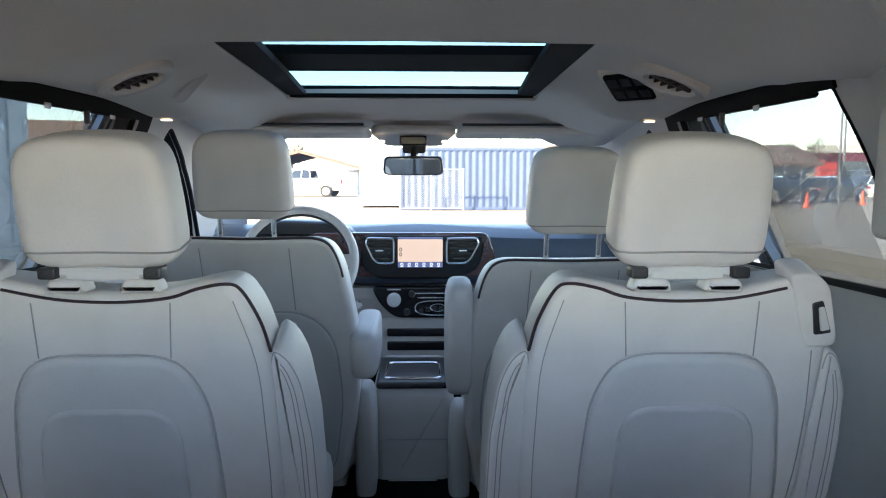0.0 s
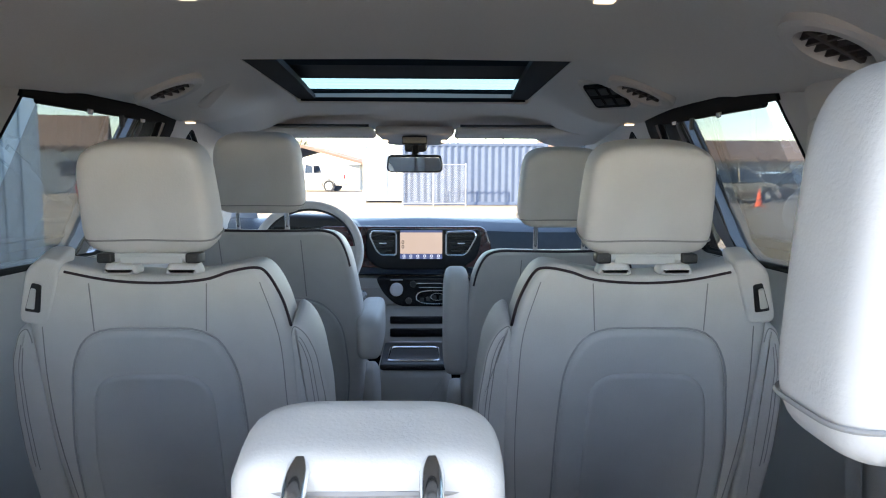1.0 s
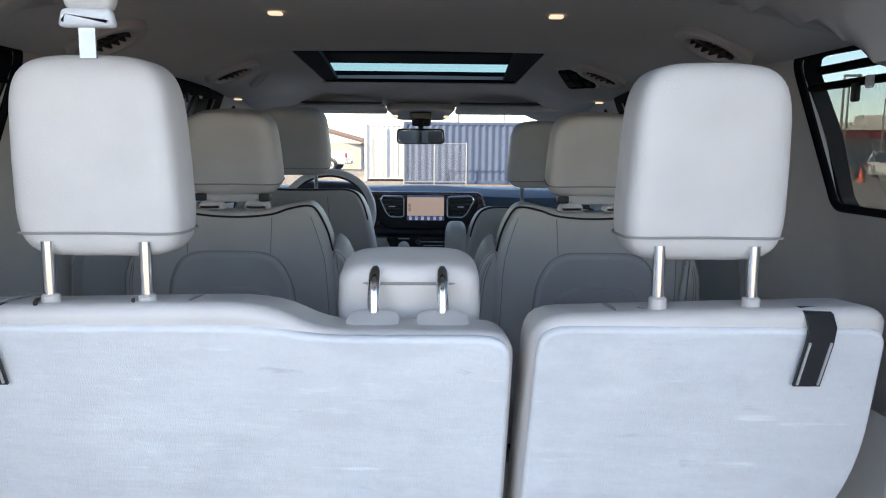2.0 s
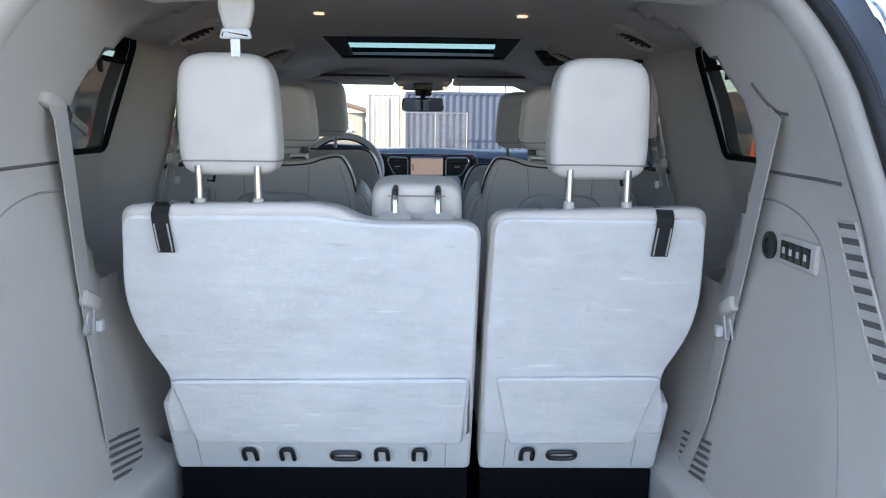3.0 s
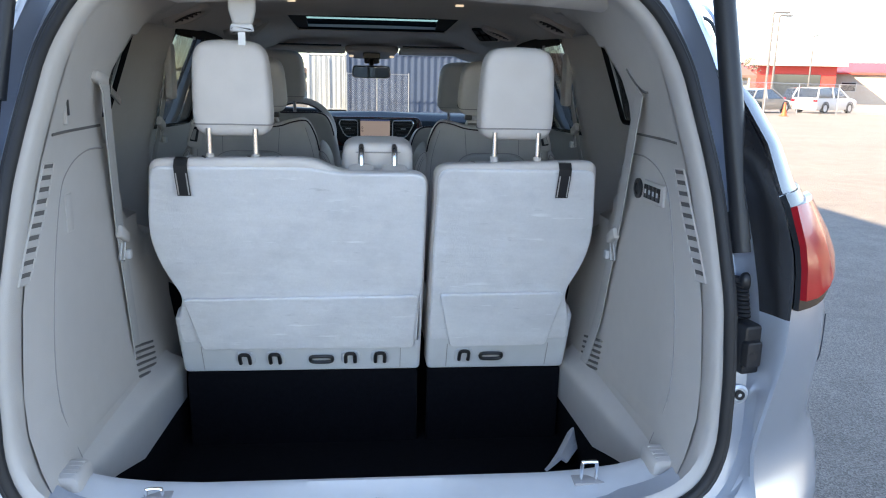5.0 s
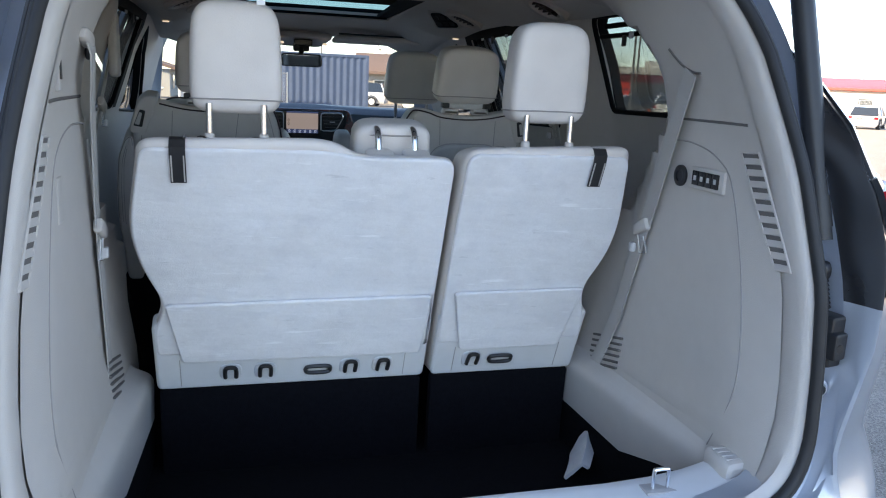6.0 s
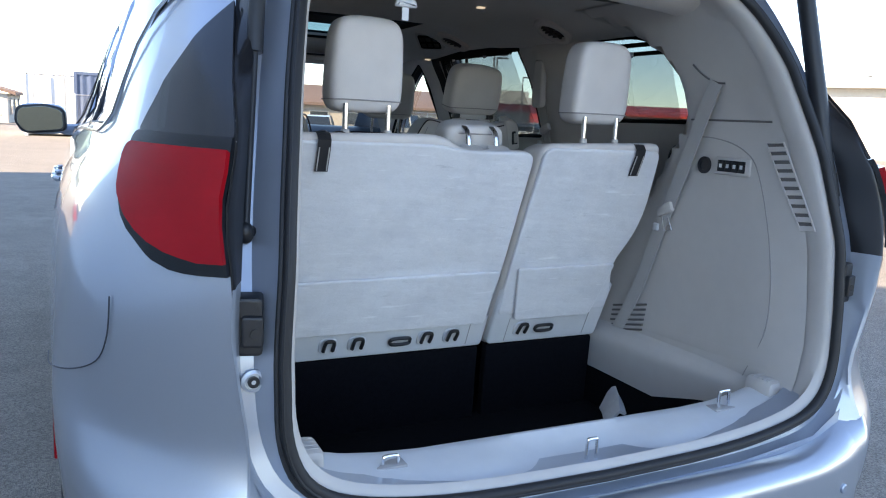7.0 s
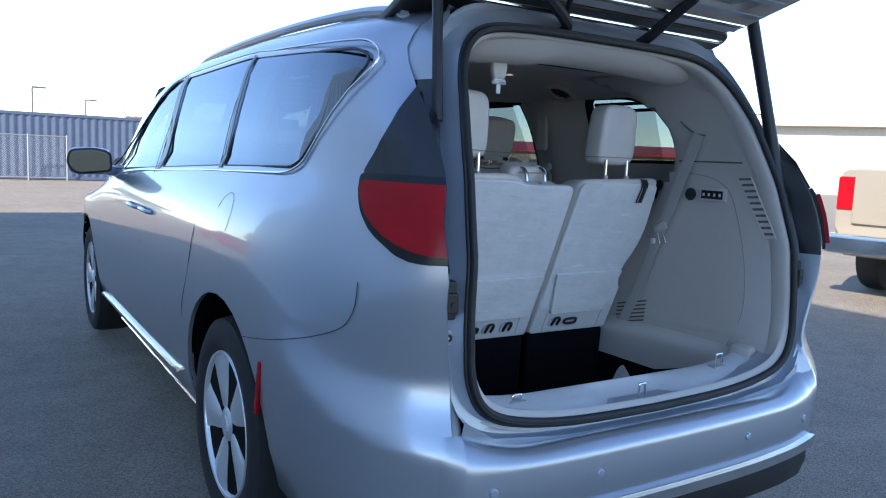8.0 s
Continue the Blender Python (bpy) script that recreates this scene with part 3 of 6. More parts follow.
for sign in (-1, 1):
    k = B()
    rbox(k, (0, 0, 0), (.01, .026, .16), .004, at(sign * (half_width(.60, .585) + .001), .60, .585, 10, 0, -sign * 4))
    part("side_reflector", k, RED_LENS, bp, "narrow red side reflector")
    k = B()
    rbox(k, (0, 0, 0), (.046, .05, .095), .008, at(sign * .694, .115, .905, 0, 0, sign * 14))
    rbox(k, (0, 0, 0), (.034, .02, .05), .006, at(sign * .693, .087, .900, 0, 0, sign * 14))
    tube(k, [(sign * .691, .082, .898), (sign * .691, .074, .898)], .008, 10)
    part("gate_stop", k, BLACK, van, "black rubber tailgate stop")
    k = B()
    lathe(k, [(.019, 0), (.019, .003), (.014, .006), (.013, .002), (.008, .002), (.007, .008), (.001, .008)], 18, at(sign * .688, .108, .811, 90, 0, 0))
    bolt = part("gate_bolt", k, ALLOY, van, "bright striker bolt on the jamb")
    k = B()
    lathe(k, [(.0095, .004), (.0095, .0095), (.004, .0095), (.0035, .005), (.001, .005)], 14, at(sign * .688, .108, .811, 90, 0, 0))
    part("bolt_socket", k, BLACK, bolt)
    # shut lines of the rear quarter and doors
    k = B()
    def skin(y, z, o=.0006):
        return Vector((sign * (half_width(y, z) + o), y, body_point(y, z, 0).z if y > 1.2 else z))
    tube(k, curve_pts([skin(y, z, .0036) for y, z in ((.72, .705), (.5, .745), (.32, .79), (.225, .83), (.192, .88), (.185, .945))], 5), .0013, 5)
    part("bumper_seam", k, SEAM_BLUE, van)
    for pts in (((1.44, 1.60), (1.41, 1.40), (1.33, 1.17), (1.31, .98), (1.36, .80), (1.44, .62), (1.46, .33), (2.26, .33), (2.25, .8), (2.26, 1.12), (2.44, 1.58)),
                ((3.45, 1.09), (3.48, .8), (3.42, .33), (2.27, .33))):
        k = B()
        tube(k, curve_pts([skin(y, z, -.0006) for y, z in pts], 4), .0012, 5)
        part("door_seam", k, SEAM_BLUE, van)
    # bright metal along the bottom; the rear run stands for a flange highlight
    k = B()
    outline = rnd([(3.46, 1.088), (2.3, 1.130), (1.33, 1.166), (.70, 1.182), (.622, 1.20), (.425, 1.508), (.50, 1.557), (1.4, 1.604), (2.42, 1.592), (2.68, 1.580), (3.02, 1.44)], [.02, 0, 0, .05, .04, .04, .05, 0, 0, .05, .3])
    dense = []
    for p, q in zip(outline, outline[1:] + outline[:1]):
        n = max(1, int((q - p).length / .06))
        dense += [p + (q - p) * i / n for i in range(n)]
    tube(k, [skin(p.x, p.y, .001) for p in dense], .0038, 6, closed=True)
    part("window_trim", k, CHROME, van, "bright side window surround, metal below, flange highlight at the rear")
    for quad in (((2.365, 1.578), (2.205, 1.142), (2.285, 1.140), (2.455, 1.576)), ((1.432, 1.592), (1.334, 1.178), (1.302, 1.178), (1.402, 1.588))):
        k = B()
        (a0, b0), (a1, b1), (a2, b2), (a3, b3) = quad
        loft(k, [[skin(a0 + (a1 - a0) * u, b0 + (b1 - b0) * u, .004), skin(a3 + (a2 - a3) * u, b3 + (b2 - b3) * u, .004)] for u in [i / 8 for i in range(9)]], closed=False, cap=False)
        part("window_pillar", k, PILLAR_BLACK, van, "black pillar between side windows")
    k = B()
    tube(k, [skin(y, z, .008) for y, z in ((1.58, .375), (1.68, .36), (2.4, .345), (3.2, .335), (3.6, .33))], .01, 6, flat=(.017, .012), up=(0, 0, 1))
    tube(k, [skin(y, z, .004) for y, z in ((1.45, .262), (2.2, .25), (3.2, .25))], .006, 6)
    part("sill_trim", k, CHROME, van, "bright strip along the sill")
    for y in (2.43, 2.14):
        k = B()
        tube(k, curve_pts([skin(y - .1, .955, .0), skin(y - .08, .957, .018), skin(y, .962, .024), skin(y + .08, .962, .018), skin(y + .1, .962, .0)], 4), .010, 8)
        part("door_handle", k, PAINT, van, "body-coloured door handle with bright trim")
    k = B()
    rail = curve_pts([(sign * .60, .54, 1.642), (sign * .605, .62, 1.662), (sign * .61, .85, 1.684), (sign * .615, 1.3, 1.700), (sign * .615, 1.9, 1.704), (sign * .61, 2.5, 1.690), (sign * .60, 2.75, 1.665)], 6)
    tube(k, rail, .017, 8)
    part("roof_rail", k, PAINT, van, "silver roof rail")
    # mirror
    mr = part("door_mirror", tube(B(), [(sign * .88, 3.33, 1.09), (sign * .95, 3.29, 1.093)], .03, 8), BLACK, van, "silver door mirror with a black surround")
    k = B()
    pillow(k, (.22, .11, .15), .5, .6, 12, 24, at(sign * 1.085, 3.24, 1.145, 0, 0, sign * 8))
    tube(k, [(sign * .90, 3.30, 1.09), (sign * .98, 3.28, 1.095), (sign * 1.03, 3.26, 1.11)], [.035, .028, .03], 8)
    hs = part("mirror_housing", k, PAINT, mr)
    k = B()
    slab(k, rnd([(sign * -.115, -.055), (sign * .07, -.075), (sign * .118, -.02), (sign * .105, .06), (sign * -.02, .075), (sign * -.11, .055)], .03), .05, .008, 3, at(sign * 1.092, 3.170, 1.145, 0, 0, sign * 8))
    part("mirror_frame", k, BLACK, hs)
    k = B()
    slab(k, rnd([(sign * -.102, -.046), (sign * .066, -.064), (sign * .106, -.016), (sign * .094, .05), (sign * -.02, .064), (sign * -.098, .046)], .026), .006, .001, 2, at(sign * 1.092, 3.167, 1.145, 0, 0, sign * 8))
    part("mirror_glass", k, DOOR_MIRROR, hs, "dark tinted mirror glass")
k = B()
tube(k, curve_pts([Vector((-(half_width(1.02 + .075 * math.cos(a), 1.03 + .075 * math.sin(a)) + .0006), 1.02 + .075 * math.cos(a), 1.03 + .075 * math.sin(a))) for a in [i * math.pi / 10 for i in range(1, 13)]], 2), .0005, 5)
part("fuel_flap_seam", k, SEAM_BLUE, van)

def wheel(x, y, sign):
    wh = new("wheel")
    wh.matrix_world = at(x, y, .35, 0, 90 * sign, 0)
    k = B()
    lathe(k, [(.235, -.10), (.27, -.118), (.315, -.118), (.345, -.10), (.353, -.06), (.353, .06), (.345, .10), (.315, .116), (.27, .114), (.24, .10)], 48, cap=False)
    part("tyre", k, TYRE, wh)
    k = B()
    lathe(k, [(.242, .10), (.238, .108), (.231, .106), (.226, .092)], 48, cap=False)
    rim_ob = part("rim", k, ALLOY, wh, "bright alloy rim")
    # black bowl behind the spokes: the shade inside the wheel barrel, as colour
    k = B()
    lathe(k, [(.2262, .093), (.222, .08), (.220, .030), (.001, .030)], 32)
    part("brake_disc", k, MATT_BLACK, rim_ob)
    k = B()
    for i in range(5):
        turn = Matrix.Rotation(2 * math.pi * i / 5 + .3, 4, "Z")
        secs = []
        for r_, hw, zt, dip_ in ((.03, .030, .092, .004), (.08, .043, .098, .007), (.13, .053, .103, .010), (.18, .066, .106, .011), (.226, .086, .104, .008)):
            secs.append([Vector((r_, w_, z_)) for w_, z_ in ((-hw, zt - .045), (-hw, zt - dip_ - .003), (-hw * .92, zt - dip_), (-hw * .06, zt), (hw * .06, zt), (hw * .92, zt - dip_ * .5), (hw, zt - dip_ * .5 - .003), (hw, zt - .045))])
        loft(k, secs, m=turn)
    lathe(k, [(.062, .05), (.062, .088), (.05, .098), (.001, .10)], 24)
    part("spokes", k, ALLOY, rim_ob, "broad ridged alloy spokes")
    k = B()
    lathe(k, [(.028, .09), (.028, .104), (.001, .107)], 20)
    part("hub_cap", k, ALLOY, rim_ob)
    wh.parent = van
for sign in (-1, 1):
    for y in (.98, 4.07):
        wheel(sign * .87, y, sign)

# lift gate raised over the opening
gate = thing("tailgate", "open silver tailgate raised on its struts", "tailgate", at(0, .40, 1.695, -19, 0, 0))
gate_out = [(-.66, 0), (.66, 0), (.70, -.35), (.72, -.62), (.68, -1.0), (.60, -1.12), (-.60, -1.12), (-.68, -1.0), (-.72, -.62), (-.70, -.35)]
gate_hole = [(x * .80, -.13 + y * .45) for x, y in gate_out]
def gate_ring(pts, z):
    return [Vector((q.x, q.y, z)) for q in rnd(pts, .05)]
k = B()
loft(k, [gate_ring(gate_hole, .085), gate_ring([(x * .985, y * .99) for x, y in gate_out], .105), gate_ring(gate_out, .09), gate_ring(gate_out, .06), gate_ring(gate_hole, .05), gate_ring(gate_hole, .085)], cap=False)
part("gate_shell", k, PAINT, gate)
k = B()
loft(k, [gate_ring(gate_hole, .055), gate_ring([(x * .97, y * .985 - .005) for x, y in gate_hole], .02), gate_ring([(x * .90, y * .93 - .04) for x, y in gate_out], .008), gate_ring([(x * .93, y * .94 - .035) for x, y in gate_out], .02), gate_ring([(x * .94, y * .95 - .03) for x, y in gate_out], .062)], cap=False)
part("gate_lining", k, TRIM, gate, "grey plastic inner lining")
k = B()
loft(k, [gate_ring([(x * 1.01, y) for x, y in gate_hole], .070), gate_ring([(x * .2, y * .3 - .25) for x, y in gate_hole], .071)])
gw = part("rear_window", k, GATE_GLASS, gate, "dark tinted rear window")
gw.visible_shadow = False
k = B()
tube(k, [(-.60, -.02, -.02), (.56, -.02, -.02)], .007, 8)
tube(k, [(-.58, -.10, .004), (.58, -.10, .004)], .006, 8)
part("gate_trim_bar", k, CHROME, gate)
k = B()
slab(k, rnd([(-.63, -.36), (.63, -.36), (.64, -.02), (.60, .03), (-.60, .03), (-.64, -.02)], .03), .03, .008, 3, at(0, 0, .035, -90, 0, 0) @ Matrix.Diagonal((1, 1, -1, 1)))
hp = part("hinge_panel", k, BLACK, gate, "dark panel along the hinge edge")
for y in (-.07, -.16, -.25):
    k = B()
    tube(k, [(-.58, y, .004), (.58, y, .004)], .006, 6, flat=(.02, .006), up=(0, 0, 1))
    part("panel_rib", k, JAMB, hp)
for x, dx in ((-.12, -.30), (.20, .02)):
    k = B()
    tube(k, curve_pts([(x, .03, -.05), (x + dx * .1, -.02, -.045), (x + dx * .6, -.11, -.02), (x + dx, -.2, .0)], 5), .018, 8)
    part("gate_hinge", k, BLACK, gate, "black tailgate hinge arm")
k = B()
tube(k, curve_pts([(-.12, .02, -.055), (-.16, -.04, -.03), (-.2, -.12, -.0)], 5), .009, 8)
part("wire_loom", k, RUBBER, gate)
for sign in (-1, 1):
    st = thing("tailgate_strut", "black tailgate strut with a powered tube" if sign > 0 else "slim black gas strut beside the opening", "strut")
    lo, hi = (Vector((.70, .14, 1.0)), Vector((.64, .32, 1.77))) if sign > 0 else (Vector((-.690, .165, 1.02)), Vector((-.622, .335, 1.77)))
    d = hi - lo
    k = B()
    if sign > 0:
        tube(k, [lo + d * .10, lo + d * .98], .021, 14)
        part("strut_tube", k, BLACK, st)
        k = B()
        tube(k, [lo + d * .13, lo + d * .2], .024, 14)
        part("collar", k, BLACK, st)
        k = B()
        for i in range(9):
            lathe(k, [(.012, 0), (.016, .004), (.012, .008)], 12, Matrix.Translation(lo + Vector((0, 0, -.045)) + d * (.010 * i)))
        part("cable_boot", k, RUBBER, st)
    else:
        tube(k, [lo + d * .42, lo + d * .98], .014, 12)
        part("strut_tube", k, BLACK, st)
        k = B()
        tube(k, [lo + d * .05, lo + d * .43], .006, 10)
        part("strut_rod", k, BLACK, st)
    k = B()
    pillow(k, (.026, .024, .036), .9, .9, 8, 14, Matrix.Translation(lo + d * .03))
    tube(k, [lo + d * .03, lo + d * .03 + Vector((-sign * .03, .03, 0))], .009, 8)
    part("ball_joint", k, BLACK, st)

# ---- lining of the cabin ----
SEAL_Z, SEAL_X = [p[1] for p in SEAL[3:]], [p[0] for p in SEAL[3:]]
def wall_x(y, z):
    """Half-width of the side lining."""
    cargo = lerp(z, [.3, .62, .75, 1.2, 1.3, 1.38, 1.45, 1.52, 1.58], [.575, .585, .60, .60, .60, .578, .555, .52, .46])
    fore = lerp(z, [.3, 1.0, 1.16, 1.2, 1.4, 1.5, 1.55, 1.6], [.82, .83, .82, .80, .745, .70, .685, .66])
    fore -= lerp(y, [.9, 1.19, 1.24, 1.36, 1.43, 1.50, 1.56], [0, 0, .012, .075, .085, .05, 0]) * lerp(z, [.5, .8, 1.1, 1.45, 1.55], [.5, .8, .95, .8, .5])
    edge = lerp(z, [.3, .90, 1.10, 1.2, 1.27, 1.377, 1.428, 1.497, 1.549, 1.6], [1.05, 1.0, .66, .61, .57, .58, .62, .72, .86, 1.0])
    t = min(1, max(0, (y - edge) / lerp(z, [.5, .9, 1.25], [.5, .3, .06])))
    t = t * t * (3 - 2 * t)
    x = cargo * (1 - t) + fore * t
    near = max(0, 1 - max(0, y - rear_y(z) - .05) / .14) ** 1.6
    x += (lerp(z, SEAL_Z, SEAL_X) * lerp(z, [.6, .8], [1, .977]) - .022 - x) * near
    return min(x, half_width(y, z) - .03) if y < 3.3 else x - .1 * (y - 3.3)

QUARTER_IN = rnd([(1.19, 1.535), (.92, 1.530), (.76, 1.475), (.68, 1.40), (.65, 1.268), (1.19, 1.262)], [.03, .06, .08, .08, .02, .03])
SLIDE_IN = rnd([(2.40, 1.548), (1.67, 1.556), (1.635, 1.45), (1.61, 1.19), (2.34, 1.165)], [.03, .06, .12, .03, .03])
FRONT_IN = rnd([(2.66, 1.52), (2.58, 1.15), (3.36, 1.11), (2.98, 1.40)], [.04, .03, .03, .2])
WALL_S = [.0, .02, .04, .07, .1] + [.1 + .02 * i for i in range(1, 56)] + [1.2 + .06 * i for i in range(1, 39)]
WALL_Z = [.34, .42, .5, .56, .62, .68, .75, .82, .9, .97, 1.04, 1.1, 1.15, 1.19, 1.23, 1.27, 1.31, 1.35, 1.39, 1.43, 1.47, 1.50, 1.53, 1.56, 1.585]
for sign in (-1, 1):
    k = B()
    rows = []
    for s in WALL_S:
        row = []
        for z in WALL_Z:
            y = s + (rear_y(z) + .05) * max(0, 1 - s / 1.2)
            x = wall_x(y, z)
            row.append(Vector((sign * x, y, z)))
        rows.append(row)
    loft(k, rows, closed=False, cap=False)
    for poly in (QUARTER_IN, SLIDE_IN, FRONT_IN):
        piece, rim = cut(k, [tuple(p) for p in poly], 0, sign)
        piece.free()
        reveal(k, rim, (.016 * sign, 0, 0))
    wl = tagged(part("wall_left" if sign < 0 else "wall_right", k, TRIM), "grey grained plastic side lining of the cabin", "side lining", kind="structure")
    k = B()
    loft(k, [[q + Vector((sign * .017, 0, 0)) for q in row] for row in rows[8:]], closed=False, cap=False)
    for poly in (QUARTER_IN, SLIDE_IN, FRONT_IN):
        piece, rim = cut(k, [tuple(p) for p in inset(poly, .0)], 0, sign)
        piece.free()
        reveal(k, rim, (.032 * sign, 0, 0))
    part("lining_back", k, MATT_BLACK, wl, "black outer side of the lining")
    for poly in (QUARTER_IN, SLIDE_IN, FRONT_IN):
        k = B()
        tube(k, [Vector((sign * (wall_x(q.x, q.y) + .006), q.x, q.y)) for q in poly], .008, 8, closed=True)
        part("window_gasket", k, MATT_BLACK, wl, "black rubber edge of the window opening")
    k = B()
    loft(k, [[Vector((sign * (wall_x(y + dy, z) - .004), y + dy, z)) for dy in (0, .03, .06, .085)] for y, z in ((2.352, 1.17), (2.375, 1.30), (2.395, 1.42), (2.41, 1.50), (2.42, 1.55))], closed=False, cap=False)
    part("door_frame", k, MATT_BLACK, wl, "black edge of the sliding door frame")
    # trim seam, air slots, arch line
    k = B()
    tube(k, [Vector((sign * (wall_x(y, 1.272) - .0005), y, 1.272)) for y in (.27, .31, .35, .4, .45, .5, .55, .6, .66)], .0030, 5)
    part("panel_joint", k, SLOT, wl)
    k = B()
    tube(k, curve_pts([Vector((sign * (wall_x(y, z) + .0006), y, z)) for y, z in ((.265, .63), (.225, .77), (.24, .95), (.30, 1.14), (.36, 1.20), (.46, 1.225), (.56, 1.222), (.66, 1.20))], 5), .002, 5)
    part("panel_seam", k, LEATHER_SEAM, wl)
    def grille(v, w, d=0.0):
        """A point of the air grille: v from its top down, w from its rear edge forward, d metres into the cabin."""
        y = lerp(v, [0, 1], [.232, .130]) + w * lerp(v, [0, 1], [.054, .038])
        z = 1.224 - .200 * v - .004 * w
        return Vector((sign * (wall_x(y, z) - d), y, z))
    # dark backing sheet: the shade between the slats, put into colour
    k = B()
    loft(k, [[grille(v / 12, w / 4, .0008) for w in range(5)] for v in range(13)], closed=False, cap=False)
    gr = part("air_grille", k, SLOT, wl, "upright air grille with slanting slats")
    k = B()
    tube(k, [grille(0, w / 3, .001) for w in range(4)] + [grille(v / 10, 1, .001) for v in range(1, 11)] + [grille(1, 1 - w / 3, .001) for w in range(1, 4)] + [grille(1 - v / 10, 0, .001) for v in range(1, 10)], .0024, 6, closed=True)
    part("grille_frame", k, TRIM, gr)
    for i in range(10):
        k = B()
        v0 = (i + .34) / 10
        loft(k, [[grille(v0, w / 4, -.004), grille(v0 + .004, w / 4, .0005), grille(v0 + .064, w / 4, .0035), grille(v0 + .072, w / 4, .0005)] for w in range(5)])
        part("slat", k, TRIM, gr)
    # slots drawn as thin dark bars, their inner shade as colour
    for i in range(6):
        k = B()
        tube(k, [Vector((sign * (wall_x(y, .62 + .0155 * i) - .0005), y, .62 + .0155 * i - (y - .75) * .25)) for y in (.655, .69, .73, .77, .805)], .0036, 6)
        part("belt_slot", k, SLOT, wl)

# collar inside the seal
k = B()
rings = [ring_of(SEAL, .022, -.006), ring_of(SEAL, .026, -.016), ring_of(SEAL, .036, -.0225), ring_of(SEAL, .052, -.0245), ring_of(SEAL, .072, -.0245), ring_of(SEAL, .084, -.021), ring_of(SEAL, .11, -.020), ring_of(SEAL, .15, -.016)]
for ring in rings[3:]:
    for q in ring:
        q.z -= lerp(q.z, [.60, .72], [.05, 0])
loft(k, rings, cap=False)
tagged(part("trim", k, TRIM), "grey plastic trim round the tailgate opening", "trim", kind="structure")

# headliner with the roof window's opening
def liner_z(x, y):
    x = abs(x)
    back = lerp(x, [0, .42, .48, .54, .60, .68], [1.605, 1.60, 1.588, 1.555, 1.535, 1.53])
    mid = lerp(x, [0, .36, .43, .49, .545, .61, .68], [1.610, 1.607, 1.592, 1.562, 1.546, 1.536, 1.556])
    t = min(1, max(0, (y - 1.56) / .18))
    z = back + (mid - back) * t
    if y < 1.76:
        z -= .012 * math.exp(-((y - 1.66) / .06) ** 2) * (1 if x < .5 else .5)
    z -= .02 * lerp(x, [.42, .52, .62, .68], [0, 1, 1, 0]) * lerp(y, [2.05, 2.3, 2.45, 2.6], [0, 1, 1, 0])
    if y < .62:
        z -= .010 * ((.62 - y) / .25) ** 2
    return z - lerp(y, [2.6, 2.8, 2.95, 3.15, 3.35], [0, .018, .035, .058, .08])
k = B()
XS = [-.70, -.66, -.62, -.58, -.54, -.50, -.46, -.42, -.38, -.34, -.28, -.2, -.1, 0, .1, .2, .28, .34, .38, .42, .46, .50, .54, .58, .62, .66, .70]
loft(k, [[Vector((x * min(1, (half_width(y, 1.56) - .025) / .70) if y < 1.2 else x, y, liner_z(x, y))) for x in XS] for y in [.385] + [.40 + .04 * i for i in range(72)]], closed=False, cap=False)
ROOF_HOLE = rnd([(-.322, 1.745), (.330, 1.745), (.362, 2.70), (-.362, 2.70)], .03)
piece, rim = cut(k, [tuple(p) for p in ROOF_HOLE], 2, lo=1.4)
piece.free()
reveal(k, rim, (0, 0, .03))
tagged(part("ceiling", k, HEADLINER, angle=60), "grey cloth headliner with a glazed roof opening", "headliner", kind="structure")
for y0, y1 in ((2.40, 3.06), (1.2, 2.24)):
    k = B()
    if y0 > 2:
        rbox(k, (0, 0, 0), (.82, y1 - y0, .006), .002, at(0, (y0 + y1) / 2, 1.648, -2.2, 0, 0))
    else:
        slab(k, rnd([(-.41, y0), (.41, y0), (.41, y1), (-.41, y1)], .02), .006, .002, 2, at(0, 0, 1.672, -90, 0, 0))
    g = tagged(part("roof_window", k, ROOF_GLASS), "tinted glass roof panel in a black frame", "roof window", kind="structure")
    g.visible_shadow = False
sunhole.free()
k = B()
for sx in (-1, 1):
    tube(k, [(sx * .292, 1.72, 1.617), (sx * .318, 2.2, 1.617), (sx * .352, 2.72, 1.617)], .01, 4, flat=(.08, .014))
    loft(k, [[Vector((sx * .33, 1.20, 1.622)), Vector((sx * .395, 2.76, 1.622))], [Vector((sx * .435, 1.20, 1.70)), Vector((sx * .435, 3.0, 1.70))]], closed=False, cap=False)
tube(k, [(-.40, 2.715, 1.610), (.40, 2.715, 1.610)], .01, 4, flat=(.05, .012))
tube(k, [(-.42, 2.258, 1.652), (.42, 2.258, 1.652)], .01, 4, flat=(.285, .02))
loft(k, [[Vector((-.41, 2.74, 1.612)), Vector((.41, 2.74, 1.612))], [Vector((-.41, 3.04, 1.620)), Vector((.41, 3.04, 1.620))], [Vector((-.41, 3.07, 1.68)), Vector((.41, 3.07, 1.68))]], closed=False, cap=False)
tagged(part("roof_window_frame", k, MATT_BLACK), "black frame of the glass roof", "roof frame", kind="structure")

# padded header behind the tailgate's top, with a housing for the middle belt
k = B()
rows = []
for i in range(29):
    x = -.53 + 1.06 * i / 28
    low = 1.556 - .020 * (x / .53) ** 2 - .012 * lerp(x, [-.46, -.42, -.17, -.13], [0, 1, 1, 0])
    rows.append([Vector((x, y + .02 * (abs(x) / .53) ** 3, z)) for y, z in ((.375, 1.600 - .02 * (x / .53) ** 4), (.39, 1.590 - .02 * (x / .53) ** 4), (.42, low + .016), (.46, low + .004), (.50, low), (.53, low), (.548, low + .006), (.556, low + .018), (.558, 1.602))])
